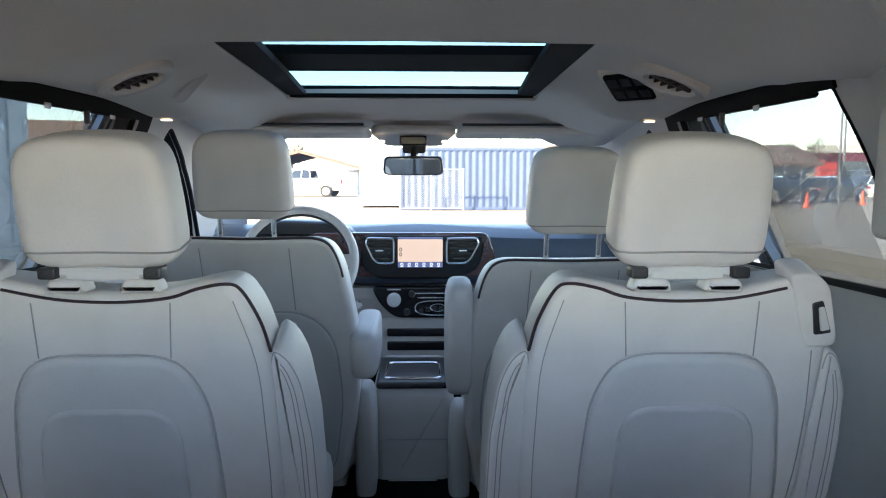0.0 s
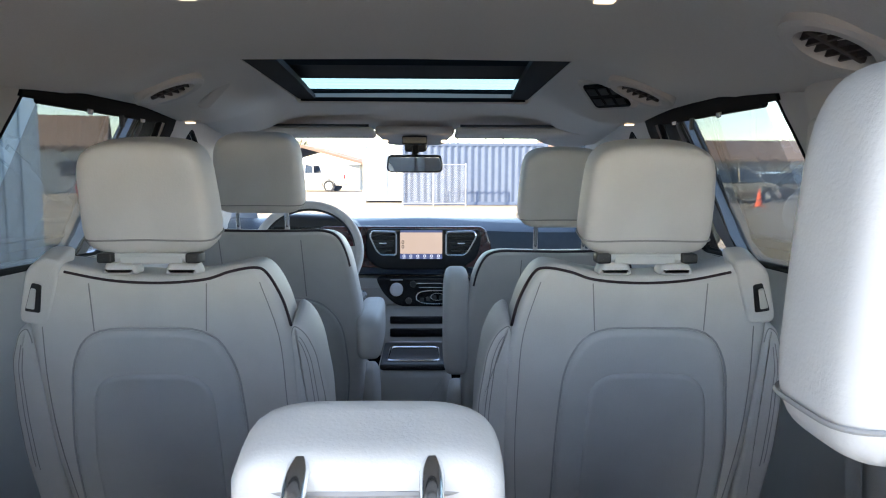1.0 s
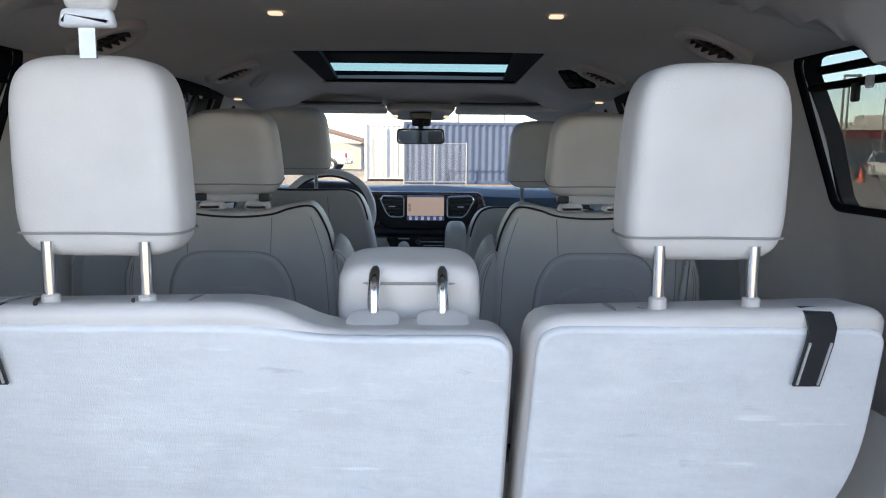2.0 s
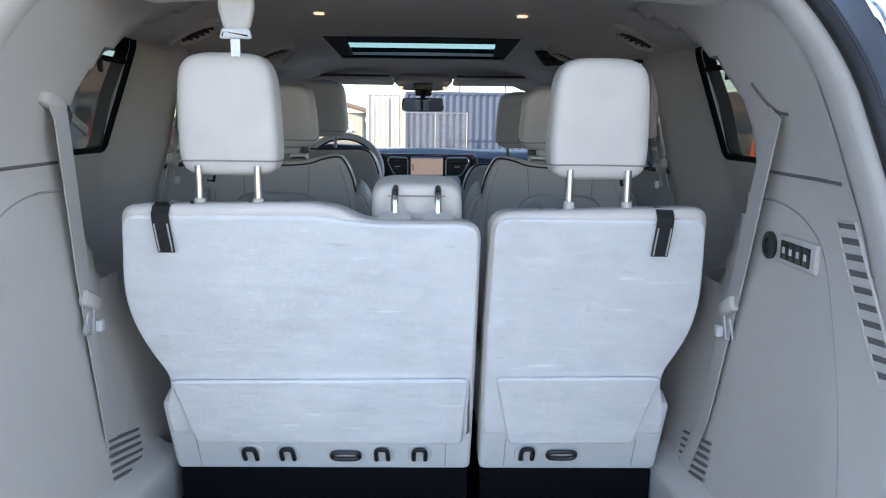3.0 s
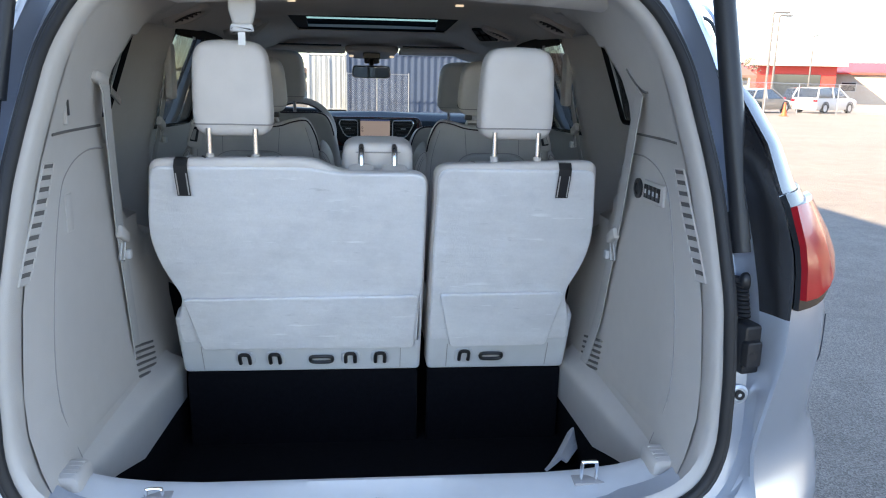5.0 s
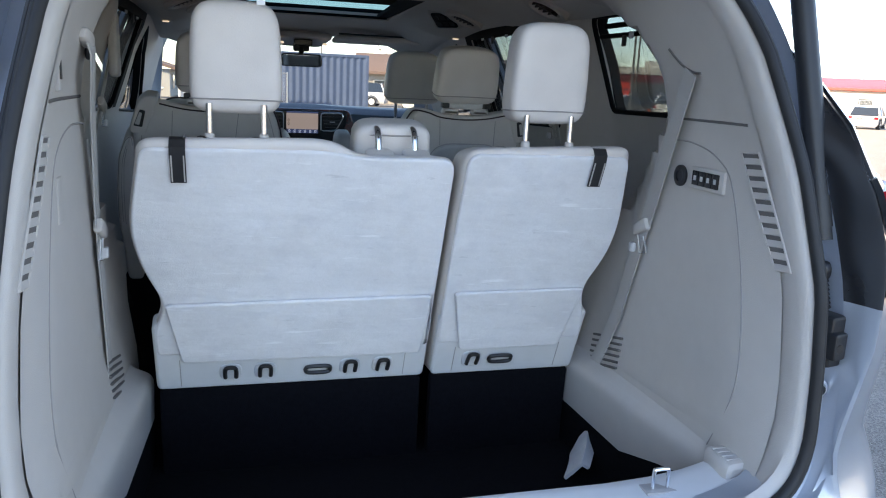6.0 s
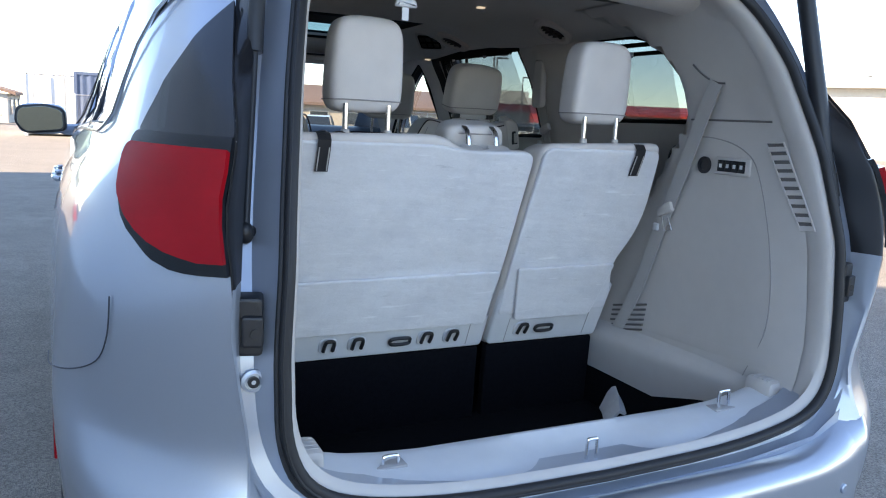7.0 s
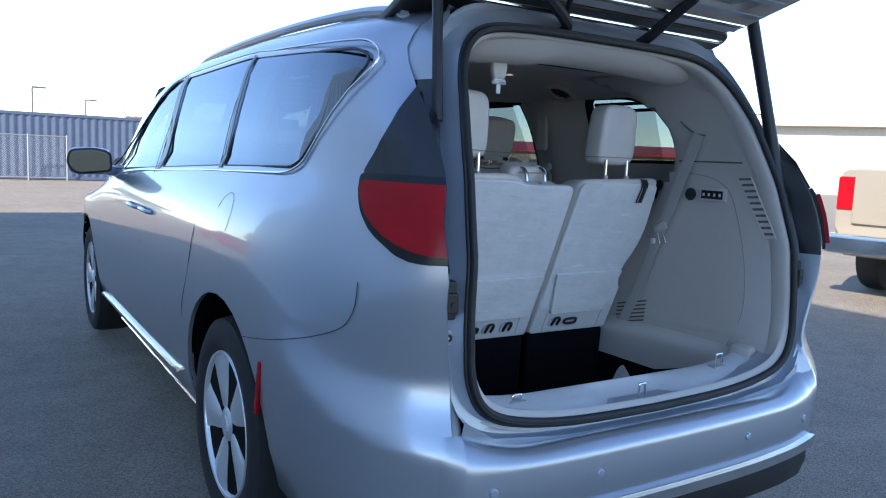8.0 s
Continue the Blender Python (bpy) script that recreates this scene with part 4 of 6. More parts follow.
loft(k, rows, closed=False, cap=False)
tagged(part("header_trim", k, HEADLINER, angle=60), "padded cloth header above the tailgate opening", "trim", kind="structure")

# floor, load well, sill
k = B()
loft(k, [[Vector((x, y, z)) for x in (-.84, -.5, 0, .5, .84)] for y, z in ((.82, .36), (1.0, .36), (1.02, .42), (2.0, .42), (3.4, .42), (3.6, .7))], closed=False, cap=False)
loft(k, [[Vector((x, y, z)) for x in (-.62, -.3, 0, .3, .62)] for y, z in ((.225, .56), (.235, .40), (.26, .36), (.82, .36))], closed=False, cap=False)
tagged(part("floor", k, CARPET), "black carpeted cabin floor and load well", "floor", kind="structure")
k = B()
prof = [(.06, .55), (.07, .563), (.085, .572), (.10, .579), (.12, .586), (.14, .590), (.165, .594), (.19, .597), (.205, .598), (.22, .594), (.226, .575), (.228, .50)]
rows = []
for x in [i / 62 * .622 for i in range(-62, 63)]:
    e = max(0, abs(x) - .53) / .11
    dip = .020 * math.exp(-(x / .17) ** 4)
    rows.append([Vector((x, y + .035 * e * e * (1 if y < .18 else .3), z - dip * math.sin(math.pi * min(1, max(0, (y - .078) / .125))) ** .7 + lerp(abs(x), [.34, .43, .5, .55, .585, .61, .622], [0, .005, .014, .026, .038, .049, .055]))) for j, (y, z) in enumerate(prof)])
loft(k, rows, closed=False, cap=False)
sill = tagged(part("sill", k, TRIM_LIGHT), "pale plastic load sill with chrome tie-down loops", "load sill", kind="structure")
for x, y, z, w in ((-.421, .16, .600, .03), (.427, .17, .602, .03), (0, .105, .572, .024)):
    k = B()
    up = .035 if x >= 0 else .012
    tube(k, curve_pts([(x - w / 2, y, z - .012), (x - w / 2, y, z + up), (x - w / 2 + .005, y, z + up + .005), (x + w / 2 - .005, y, z + up + .005), (x + w / 2, y, z + up), (x + w / 2, y, z - .012)], 3), .0038, 8)
    part("tie_down_loop", k, CHROME, sill, "chrome tie-down loop")
    if x:
        k = B()
        rbox(k, (x, y + .006, z - .003), (.062, .034, .006), .002)
        part("loop_recess", k, GROOVE, sill)
for sign in (-1, 1):
    k = B()
    rbox(k, (sign * .583, .188, .622), (.066, .08, .062), .018)
    for i in range(4):
        rbox(k, (sign * .583, .164 + .015 * i, .652), (.048, .005, .004), .0018)
    part("corner_step", k, TRIM, sill)
    # wheelhouse ledge beside the well
    k = B()
    rows = []
    for i in range(15):
        y = .20 + .70 * i / 14
        w, inner, q = wall_x(y, .69) + .004, lerp(y, [.2, .9], [.572, .532]), i / 14
        rows.append([Vector((sign * x, y, z)) for x, z in ((w + .002, .735 - .03 * q), (w - .003, .70 - .03 * q), (w - .010, .672 - .028 * q), (w * .84 + inner * .16, .650 - .024 * q), (w * .62 + inner * .38, .634 - .02 * q), (w * .38 + inner * .62, .622 - .015 * q), (w * .18 + inner * .82, .611 - .011 * q), (w * .07 + inner * .93, .602 - .01 * q), (inner + .001, .592 - .01 * q), (inner, .578 - .01 * q), (inner + .002, lerp(y, [.2, .4, .55, .8, .9], [.57, .52, .475, .48, .48])))])
    loft(k, rows, closed=False, cap=False)
    tagged(part("wheelhouse_ledge", k, TRIM), "grey plastic ledge over the wheel arch", "ledge", kind="structure")
    k = B()
    loft(k, [[Vector((sign * x, y, .36)), Vector((sign * x, y, .545))] for x, y in ((.578, .22), (.56, .5), (.538, .92))], closed=False, cap=False)
    tagged(part("well_side", k, CARPET), "black carpet on the side of the load well", "load well", kind="structure")
k = B()
loft(k, [[Vector((x + .018 * j, y - .01 * j, z)) for j, z in ((0, .372), (1, .395 + .01 * i), (2, .420 + .012 * i), (3, .41))] for i, (x, y) in enumerate(((.452, .625), (.475, .66), (.50, .70), (.52, .74)))], closed=False, cap=False)
bmesh.ops.solidify(k, geom=k.faces[:], thickness=.008)
tagged(part("cloth_flap", k, FELT), "folded corner of grey cloth in the load well", "cloth")

# right-hand fittings
k = B()
rbox(k, (.598, .385, 1.155), (.010, .118, .046), .006)
sw = tagged(part("switch_panel", k, TRIM), "seat-folding switch panel on the side lining", "switch panel")
for i in range(4):
    k = B()
    rbox(k, (.5925, .385 + (i - 1.5) * .023, 1.155), (.004, .0222, .030), .003)
    bt = part("rocker_switch", k, GLOSS_BLACK, sw, "black rocker switch with a white symbol")
    k = B()
    rbox(k, (.5902, .385 + (i - 1.5) * .023, 1.155), (.001, .009, .010), .0004)
    part("symbol", k, SYMBOL, bt)
k = B()
lathe(k, [(.023, 0), (.023, .005), (.019, .007), (.013, .006), (.013, .003), (.001, .003)], 24, at(.6, .484, 1.152, 0, -90, 0))
tagged(part("power_socket", k, BLACK), "round black power socket", "socket")
for sign in (-1, 1):
    k = B()
    lathe(k, [(.055, -.03), (.055, .002), (.048, .008), (.001, .010)], 28, at(sign * (wall_x(.80, 1.15) - .002), .80, 1.15, 0, -90 * sign, sign * 20))
    tagged(part("seat_release_knob", k, BLACK), "dark round knob on the side lining", "knob")
k = B()
rbox(k, (-wall_x(.352, 1.315) - .001, .352, 1.315), (.01, .016, .06), .004)
hk = tagged(part("bag_hook", k, TRIM), "small bag hook with dark recess", "hook")
k = B()
rbox(k, (-wall_x(.352, 1.315) + .0045, .352, 1.318), (.003, .009, .03), .001)
part("recess", k, BLACK, hk)
k = B()
rbox(k, (-wall_x(.343, 1.115) - .001, .343, 1.115), (.006, .032, .075), .0025)
tagged(part("service_hatch", k, TRIM), "small pale hatch in the side lining", "hatch")

def seat_belt(name_label, pts, group, buckle_at=None, sign=1, width=.046):
    b = thing("seat_belt", name_label, "seat belt", group=group)
    k = B()
    tube(k, pts, .01, 4, flat=(width, .0025), up=(sign, .0, .0))
    part("webbing", k, BELT, b)
    if buckle_at:
        x, y, z = buckle_at
        k = B()
        rbox(k, (0, 0, 0), (.018, .06, .03), .008, at(x, y, z, -25, 0, 0))
        bk = part("buckle_tongue", k, TRIM, b, "grey belt tongue")
        k = B()
        tube(k, [Vector((x, y - .015, z - .02)), Vector((x, y - .035, z - .055)), Vector((x, y - .005, z - .062)), Vector((x, y + .01, z - .02))], .003, 6)
        part("tongue_plate", k, CHROME, bk)
        k = B()
        rbox(k, (x - sign * .002, y + .03, z - .055), (.012, .018, .022), .004)
        part("belt_stop", k, TRIM_LIGHT, b)
seat_belt("grey seat belt hanging against the side lining", [Vector(p) for p in ((.570, .446, 1.368), (.578, .50, 1.25), (.588, .578, 1.07), (.591, .618, .98), (.592, .692, .78), (.586, .742, .665), (.580, .765, .612))], "cargo belts", (.586, .605, 1.016), 1)
seat_belt("grey seat belt hanging against the side lining", [Vector(p) for p in ((-.572, .500, 1.376), (-.566, .505, 1.352), (-.578, .545, 1.25), (-.588, .590, 1.07), (-.590, .612, .98), (-.592, .66, .78), (-.594, .685, .665), (-.594, .692, .622))], "cargo belts", (-.586, .607, 1.018), -1)
for sign in (-1, 1):
    k = B()
    # right side: a thin dark line stands for the shade in the slit
    if sign > 0:
        tube(k, curve_pts([Vector((wall_x(y, z) - .0005, y, z)) for y, z in ((.530, 1.416), (.505, 1.394), (.480, 1.378), (.452, 1.368), (.425, 1.366))], 3), .0028, 6)
        tagged(part("belt_guide", k, SLOT), "dark slit in the lining where the belt leaves", "belt guide")
    else:
        pillow(k, (.022, .075, .026), .6, .6, 8, 20, at(-wall_x(.50, 1.37) + .006, .50, 1.372, -12, 0, 0))
        tagged(part("belt_guide", k, TRIM), "grey plastic belt guide on the lining", "belt guide")
    # pillar belts of the second row
    seat_belt("grey seat belt on the pillar behind the second row", [Vector((sign * x, y, z)) for x, y, z in ((wall_x(1.44, 1.40) - .012, 1.44, 1.40), (wall_x(1.44, 1.25) - .014, 1.445, 1.25), (wall_x(1.44, 1.1) - .012, 1.445, 1.1), (wall_x(1.44, .9) - .012, 1.44, .9), (wall_x(1.44, .6) - .012, 1.43, .6))], "pillar belts", (sign * (wall_x(1.44, 1.22) - .02), 1.44, 1.22), sign)
    k = B()
    slab(k, rnd([(-.035, -.09), (.035, -.09), (.03, .09), (-.03, .09)], .02), .025, .008, 3, at(sign * (wall_x(1.44, 1.39) - .005), 1.44, 1.39, 0, 0, 90 * sign))
    tagged(part("belt_anchor", k, TRIM), "grey belt anchor cover on the pillar", "belt anchor")

k = B()
pillow(k, (.010, .036, .028), .6, .7, 8, 18, at(-wall_x(.555, 1.352) + .004, .555, 1.352, 20, 0, 0))
tg = tagged(part("stowed_tongue", k, BLACK), "metal belt tongue tucked in a black slot", "belt tongue")
k = B()
tube(k, [(-wall_x(.555, 1.352) + .010, .562, 1.348), (-wall_x(.555, 1.352) + .016, .605, 1.322)], .006, 6, flat=(.016, .004), up=(1, 0, 0))
part("tongue_plate", k, CHROME, tg)

# centre belt hanging from the roof
cb = thing("ceiling_belt", "pale seat belt stowed in a ceiling holder", "seat belt")
k = B()
slab(k, rnd([(-.020, -.024), (.020, -.024), (.029, .010), (.026, .05), (-.026, .05), (-.029, .010)], .008), .02, .007, 3, at(-.280, .505, 1.512))
part("holder", k, TRIM, cb)
k = B()
slab(k, rnd([(-.026, -.008), (.026, -.008), (.022, .009), (-.022, .009)], .005), .014, .005, 3, at(-.281, .503, 1.482))
part("tongue_grip", k, TRIM_LIGHT, cb)
k = B()
tube(k, [(-.282, .510, 1.476), (-.282, .510, 1.447)], .006, 6, flat=(.015, .003), up=(0, 1, 0))
part("tongue_plate", k, GALV_PLATE, cb)

# roof lamps, vents, controls in the headliner
def liner_down(x, y):
    """The direction in which the headliner faces."""
    return Vector(((liner_z(x + .03, y) - liner_z(x - .03, y)) / .06, (liner_z(x, y + .03) - liner_z(x, y - .03)) / .06, -1)).normalized()
def disc_vent(x, y):
    ob = thing("ceiling_vent", "round louvred air vent in the headliner", "air vent", Matrix.Translation((x, y, liner_z(x, y) - .007)) @ (liner_down(x, y) + Vector((0, -.06, 0))).to_track_quat("Z", "Y").to_matrix().to_4x4())
    oval = Matrix.Diagonal((.86, 1, 1, 1))
    k = B()
    lathe(k, [(.074, -.03), (.074, .003), (.068, .007), (.052, .006), (.047, -.004), (.046, -.022)], 40, cap=False, m=oval)
    part("bezel", k, TRIM, ob)
    k = B()
    lathe(k, [(.0465, -.018), (.001, -.018)], 32, m=oval)
    part("backing", k, MATT_BLACK, ob)
    for i in range(5):
        yy = -.030 + .015 * i
        k = B()
        rbox(k, (0, yy, -.006), (2 * .86 * math.sqrt(.045 ** 2 - yy * yy), .004, .014), .001)
        part("vane", k, VENT_DARK, ob)
    k = B()
    rbox(k, (0, 0, -.002), (.009, .086, .008), .0015)
    part("vane_bar", k, VENT_DARK, ob)
for x, y in ((-.492, 1.866), (.492, 1.86), (-.541, 1.186), (.541, 1.186)):
    disc_vent(x, y)
def on_liner(x, y, n, dz=.0):
    """A frame whose local y points out of the headliner into the cabin."""
    return Matrix.Translation((x, y, liner_z(x, y) + dz)) @ Vector(n).to_track_quat("Y", "Z").to_matrix().to_4x4()
k = B()
fr = on_liner(.466, 2.03, liner_down(.466, 2.03) + Vector((0, -.45, 0)), .004)
slab(k, rnd([(-.06, -.055), (.06, -.055), (.06, .055), (-.06, .055)], .02), .016, .006, 3, fr)
cp = tagged(part("roof_control_panel", k, TRIM), "rear climate control panel in the headliner", "control panel")
k = B()
slab(k, rnd([(-.047, -.042), (.047, -.042), (.047, .042), (-.047, .042)], .012), .006, .002, 2, fr @ at(0, .013, 0))
field = part("button_field", k, GLOSS_BLACK, cp, "gloss black button field")
for ix in range(3):
    for iz in range(2):
        k = B()
        rbox(k, (-.029 + .029 * ix, .020, -.018 + .036 * iz), (.02, .003, .022), .002, fr)
        part("button", k, BLACK, field)
k = B()
slab(k, rnd([(-.016, -.055), (.016, -.055), (.016, .055), (-.016, .055)], .014), .012, .004, 3, on_liner(-.466, 2.10, liner_down(-.466, 2.10) + Vector((0, -.3, 0)), .003))
tagged(part("coat_hook", k, TRIM), "flush grey coat hook in the headliner", "hook")
def roof_lamp(x, y, w=.05):
    ob = thing("roof_lamp", "small lit reading lamp in the headliner", "lamp", at(x, y, liner_z(x, y) - .001, 180, 0, 0), group="reading lamps")
    k = B()
    slab(k, rnd([(-w / 2, -.02), (w / 2, -.02), (w / 2, .02), (-w / 2, .02)], .012), .008, .003, 2, at(0, 0, -.002, 90, 0, 0) @ at(0, -.008, 0))
    part("bezel", k, TRIM, ob)
    k = B()
    slab(k, rnd([(-w / 4, -.011), (w / 4, -.011), (w / 4, .011), (-w / 4, .011)], .006), .004, .0015, 2, at(0, 0, .0045, 90, 0, 0) @ at(0, -.004, 0))
    part("lens", k, LAMP, ob, "lit warm lens")
for x, y in ((-.597, 2.34), (.597, 2.34), (-.242, 1.18), (.256, 1.18)):
    roof_lamp(x, y)

# window sunshades hung on clips
for sign in (-1, 1):
    for (ya, yb, zt, zb) in ((1.74, 2.42, 1.524, 1.18), (.80, 1.17, 1.478, 1.265)):
        sh = thing("window_sunshade", "grey mesh sunshade raised on window clips", "sunshade")
        xt, xb = half_width((ya + yb) / 2, 1.50) - .075, half_width((ya + yb) / 2, 1.2) - .065
        xm = lambda z: sign * (xb + (xt - xb) * (z - 1.2) / .3)
        k = B()
        loft(k, [[Vector((xm(z), ya + (yb - ya) * i / 8 - (.0 if i else (zt - z) * .22 * (1 if ya > 1.5 else 0)), z)) for i in range(9)] for z in (zb, (zb + zt) / 2, zt)], closed=False, cap=False)
        part("mesh", k, SHADE, sh, "see-through woven mesh")
        k = B()
        tube(k, [(xm(zt), ya, zt), (xm(zt), yb, zt)], .007, 8)
        part("top_bar", k, MATT_BLACK, sh)
        for u in ((.3, .75) if ya > 1.5 else (.45,)):
            k = B()
            yc = ya + (yb - ya) * u
            # solid clip; sky through its hole is put into the white colour
            rbox(k, (xm(zt) - sign * .012, yc, zt - .004), (.008, .016, .020), .005)
            part("clip", k, CLIP_SKY, sh, "window clip coloured white for the sky behind its hole")
        k = B()
        yc = ya + (yb - ya) * .55
        rbox(k, (xm(zt) - sign * .012, yc, zt - .018), (.008, .018, .03), .005)
        part("pull_tab", k, BLACK, sh)
        k = B()
        if ya > 1.5:
            tube(k, [(xm(zt + .03), ya - .09, zt + .030), (xm(zt + .03), yb + .02, zt + .024)], .012, 6, flat=(.056, .03), up=(sign, 0, .3))
        else:
            tube(k, [(xm(zt + .03) + sign * .02, ya + .02, zt + .03), (xm(zt + .03) + sign * .02, yb - .01, zt + .03)], .008, 6)
        part("window_top_frame", k, MATT_BLACK, sh)

# ---- seats ----
def headrest(parent, w, h, d, m, posts, post_len, label="", post_y=0.0):
    k = B()
    def shape(x, y, z):
        t = z / h + .5
        return (x * (1.03 - .10 * t ** 2), y + .012 * (1 - (2 * x / w) ** 2) - (.018 * t), z + .006 * (1 - (2 * x / w) ** 2) * t)
    pillow(k, (w, d, h), .36, .46, 22, 44, m, shape)
    hr = part("headrest", k, LEATHER, parent, label)
    k = B()
    zs = -h / 2 + .028
    pts = []
    for j in range(40):
        ph = 2 * math.pi * j / 40
        x, y = w / 2 * spow(math.cos(ph), .46), d / 2 * spow(math.sin(ph), .46)
        p = shape(x * .992, y * .992, zs)
        pts.append(Vector((p[0], p[1], p[2])))
    tube(k, pts, .0016, 5, closed=True, m=m)
    part("seam", k, LEATHER_SEAM, hr)
    for x in posts:
        k = B()
        tube(k, [(x, post_y, -h / 2 + .02), (x, post_y, -h / 2 - post_len)], .0068, 12, m=m)
        part("post", k, CHROME, hr, "chrome headrest post")
        k = B()
        rbox(k, (x, post_y, -h / 2 - post_len + .005), (.032, .026, .012), .005, m)
        part("post_collar", k, LEATHER, hr)
    return hr

# third row: split bench with felt backs
BACK = at(0, .823, .587, 22.4, 0, 0)
SHEAR = Matrix(((1, 0, 0, 0), (0, 1, 0, 0), (0, -.50, 1, 0), (0, 0, 0, 1)))
def bench_back(outline, radii, flap, panel, label):
    st = thing("third_row_seat", label, "seat", BACK, group="third row seats")
    pts = rnd(outline, radii)
    k = B()
    slab(k, [(p.x, p.y) for p in pts], .13, .022, 4, SHEAR, r2=.05)
    back = part("backrest", k, LEATHER, st, "pale leather backrest cushion")
    k = B()
    slab(k, [(p[0], p[1]) for p in inset(rnd([(x, min(z, .648) if z > .5 else max(z, .105)) for x, z in outline], radii), .006)], .012, .005, 3, at(0, -.006, 0))
    part("felt_cover", k, FELT, back, "worn pale grey felt back")
    k = B()
    slab(k, rnd(flap, .012), .010, .004, 3, at(0, -.019, 0, 0, 0, 0))
    part("felt_flap", k, FELT, back, "loose lower felt flap")
    k = B()
    slab(k, rnd(panel, .016), .05, .008, 3, at(0, -.004, 0))
    part("lower_panel", k, TRIM_LIGHT, st, "pale plastic lower panel")
    x0, x1 = min(p[0] for p in panel), max(p[0] for p in panel)
    for xx in (x0 + .055, x1 - .055):
        k = B()
        tube(k, [(xx, -.0042, .012), (xx, -.0042, .095)], .0012, 5)
        part("panel_joint", k, GROOVE, st)
    k = B()
    rbox(k, ((x0 + x1) / 2, .26, -.02), (x1 - x0 - .02, .42, .14), .04, at(0, .1, .02, -22.4, 0, 0))
    part("cushion", k, LEATHER, st, "pale leather seat cushion")
    k = B()
    slab(k, rnd([(x0 + .004, -.255), (x1 - .004, -.255), (x1 - .004, -.004), (x0 + .004, -.004)], .012), .03, .006, 2, at(0, .004, 0, -20, 0, 0))
    part("carpet_skirt", k, CARPET, st, "black carpet skirt under the seat")
    return st
L_OUT = [(-.512, .662), (-.145, .670), (-.085, .634), (.126, .634), (.128, .30), (.128, .06), (.12, .0), (-.515, .0), (-.517, .18), (-.490, .262), (-.530, .36), (-.546, .46)]
L_RAD = [.03, .05, .03, .04, 0, 0, .02, .02, .02, .03, .06, .06]
left_bench = bench_back(L_OUT, L_RAD, [(-.484, .266), (.112, .274), (.104, .094), (-.455, .096)], [(-.517, .0), (.126, .0), (.126, .20), (-.517, .20)], "wide third row seat, pale felt back, two headrests")
R_OUT = [(.142, .655), (.528, .668), (.554, .46), (.545, .37), (.506, .272), (.535, .18), (.537, .0), (.145, .0), (.142, .2), (.140, .4)]
R_RAD = [.04, .03, .06, .06, .04, .03, .02, .02, 0, 0]
right_bench = bench_back(R_OUT, R_RAD, [(.168, .278), (.500, .282), (.470, .098), (.205, .096)], [(.145, .0), (.537, .0), (.537, .20), (.145, .20)], "narrow third row seat, pale felt back, one headrest")
def hook(st, x, s):
    k = B()
    slab(k, rnd([(-.026, -.024), (.026, -.024), (.026, .026), (-.026, .026)], .02), .008, .004, 2, at(x, -.009, s - .012))
    part("hook_plate", k, TRIM_LIGHT, st)
    k = B()
    tube(k, curve_pts([(x - .0125, -.013, s - .022), (x - .0125, -.019, s + .004), (x - .008, -.02, s + .015), (x + .008, -.02, s + .015), (x + .0125, -.019, s + .004), (x + .0125, -.013, s - .022)], 4), .0052, 8)
    part("bag_hook", k, BLACK, st, "black bag hook")
for x in (-.349, -.269, -.066, .015):
    hook(left_bench, x, .062)
hook(right_bench, .247, .065)
def grip(st, x, s):
    k = B()
    tube(k, curve_pts([(x - .03, -.012, s), (x - .022, -.015, s + .011), (x + .022, -.015, s + .011), (x + .03, -.012, s), (x + .022, -.014, s - .009), (x - .022, -.014, s - .009), (x - .03, -.012, s)], 4), .005, 8)
    part("pull_grip", k, BLACK, st, "black oval pull grip")
    k = B()
    slab(k, rnd([(-.026, -.009), (.026, -.009), (.026, .009), (-.026, .009)], .008), .006, .002, 2, at(x, -.008, s))
    part("grip_recess", k, SEATBACK, st)
grip(left_bench, -.145, .052)
grip(right_bench, .323, .056)
for st, x in ((left_bench, -.438), (right_bench, .448)):
    k = B()
    tube(k, [(x, .05, .634), (x, .022, .653), (x, .004, .656), (x, -.009, .648), (x, -.0125, .63), (x, -.0125, .572)], .01, 4, flat=(.030, .003), up=(0, -.2, 1))
    ps = part("pull_strap", k, BLACK, st, "black webbing pull strap")
    k = B()
    for dx in (-.0115, .0115):
        tube(k, [(x + dx, -.0145, .632), (x + dx, -.0145, .575)], .01, 4, flat=(.0025, .002), up=(0, 1, 0))
    part("strap_stripe", k, BELT, ps)
inv = BACK.inverted()
for st, xs in ((left_bench, (-.379, -.275)), (right_bench, (.283, .387))):
    low = -.003 if st is left_bench else -.012
    for x in xs:
        k = B()
        tube(k, curve_pts([(x + dx, yy, zz + low - .5 * yy) for dx, yy, zz in ((-.006, .014, .664), (-.011, .024, .6685), (-.018, .040, .6695), (-.024, .058, .6685))], 4), [.0026] * 5 + [.002] * 4 + [.0012] * 4, 8)
        sl = part("post_slot", k, VENT_DARK, st, "dark slot beside a headrest post")
        k = B()
        lathe(k, [(.0071, .022), (.0098, .020), (.0105, .006), (.013, .0)], 14, inv @ at(x, .608, 1.186))
        part("post_guide", k, TRIM, sl)
    mid_x = sum(xs) / 2
    for dx in (-.10, .10):
        k = B()
        tube(k, curve_pts([(mid_x + dx, yy, zz + low - .5 * yy) for yy, zz in ((.125, .655), (.09, .667), (.05, .6705), (.022, .668), (.004, .655))], 4), .0022, 6)
        part("top_seam", k, LEATHER_SEAM, st)
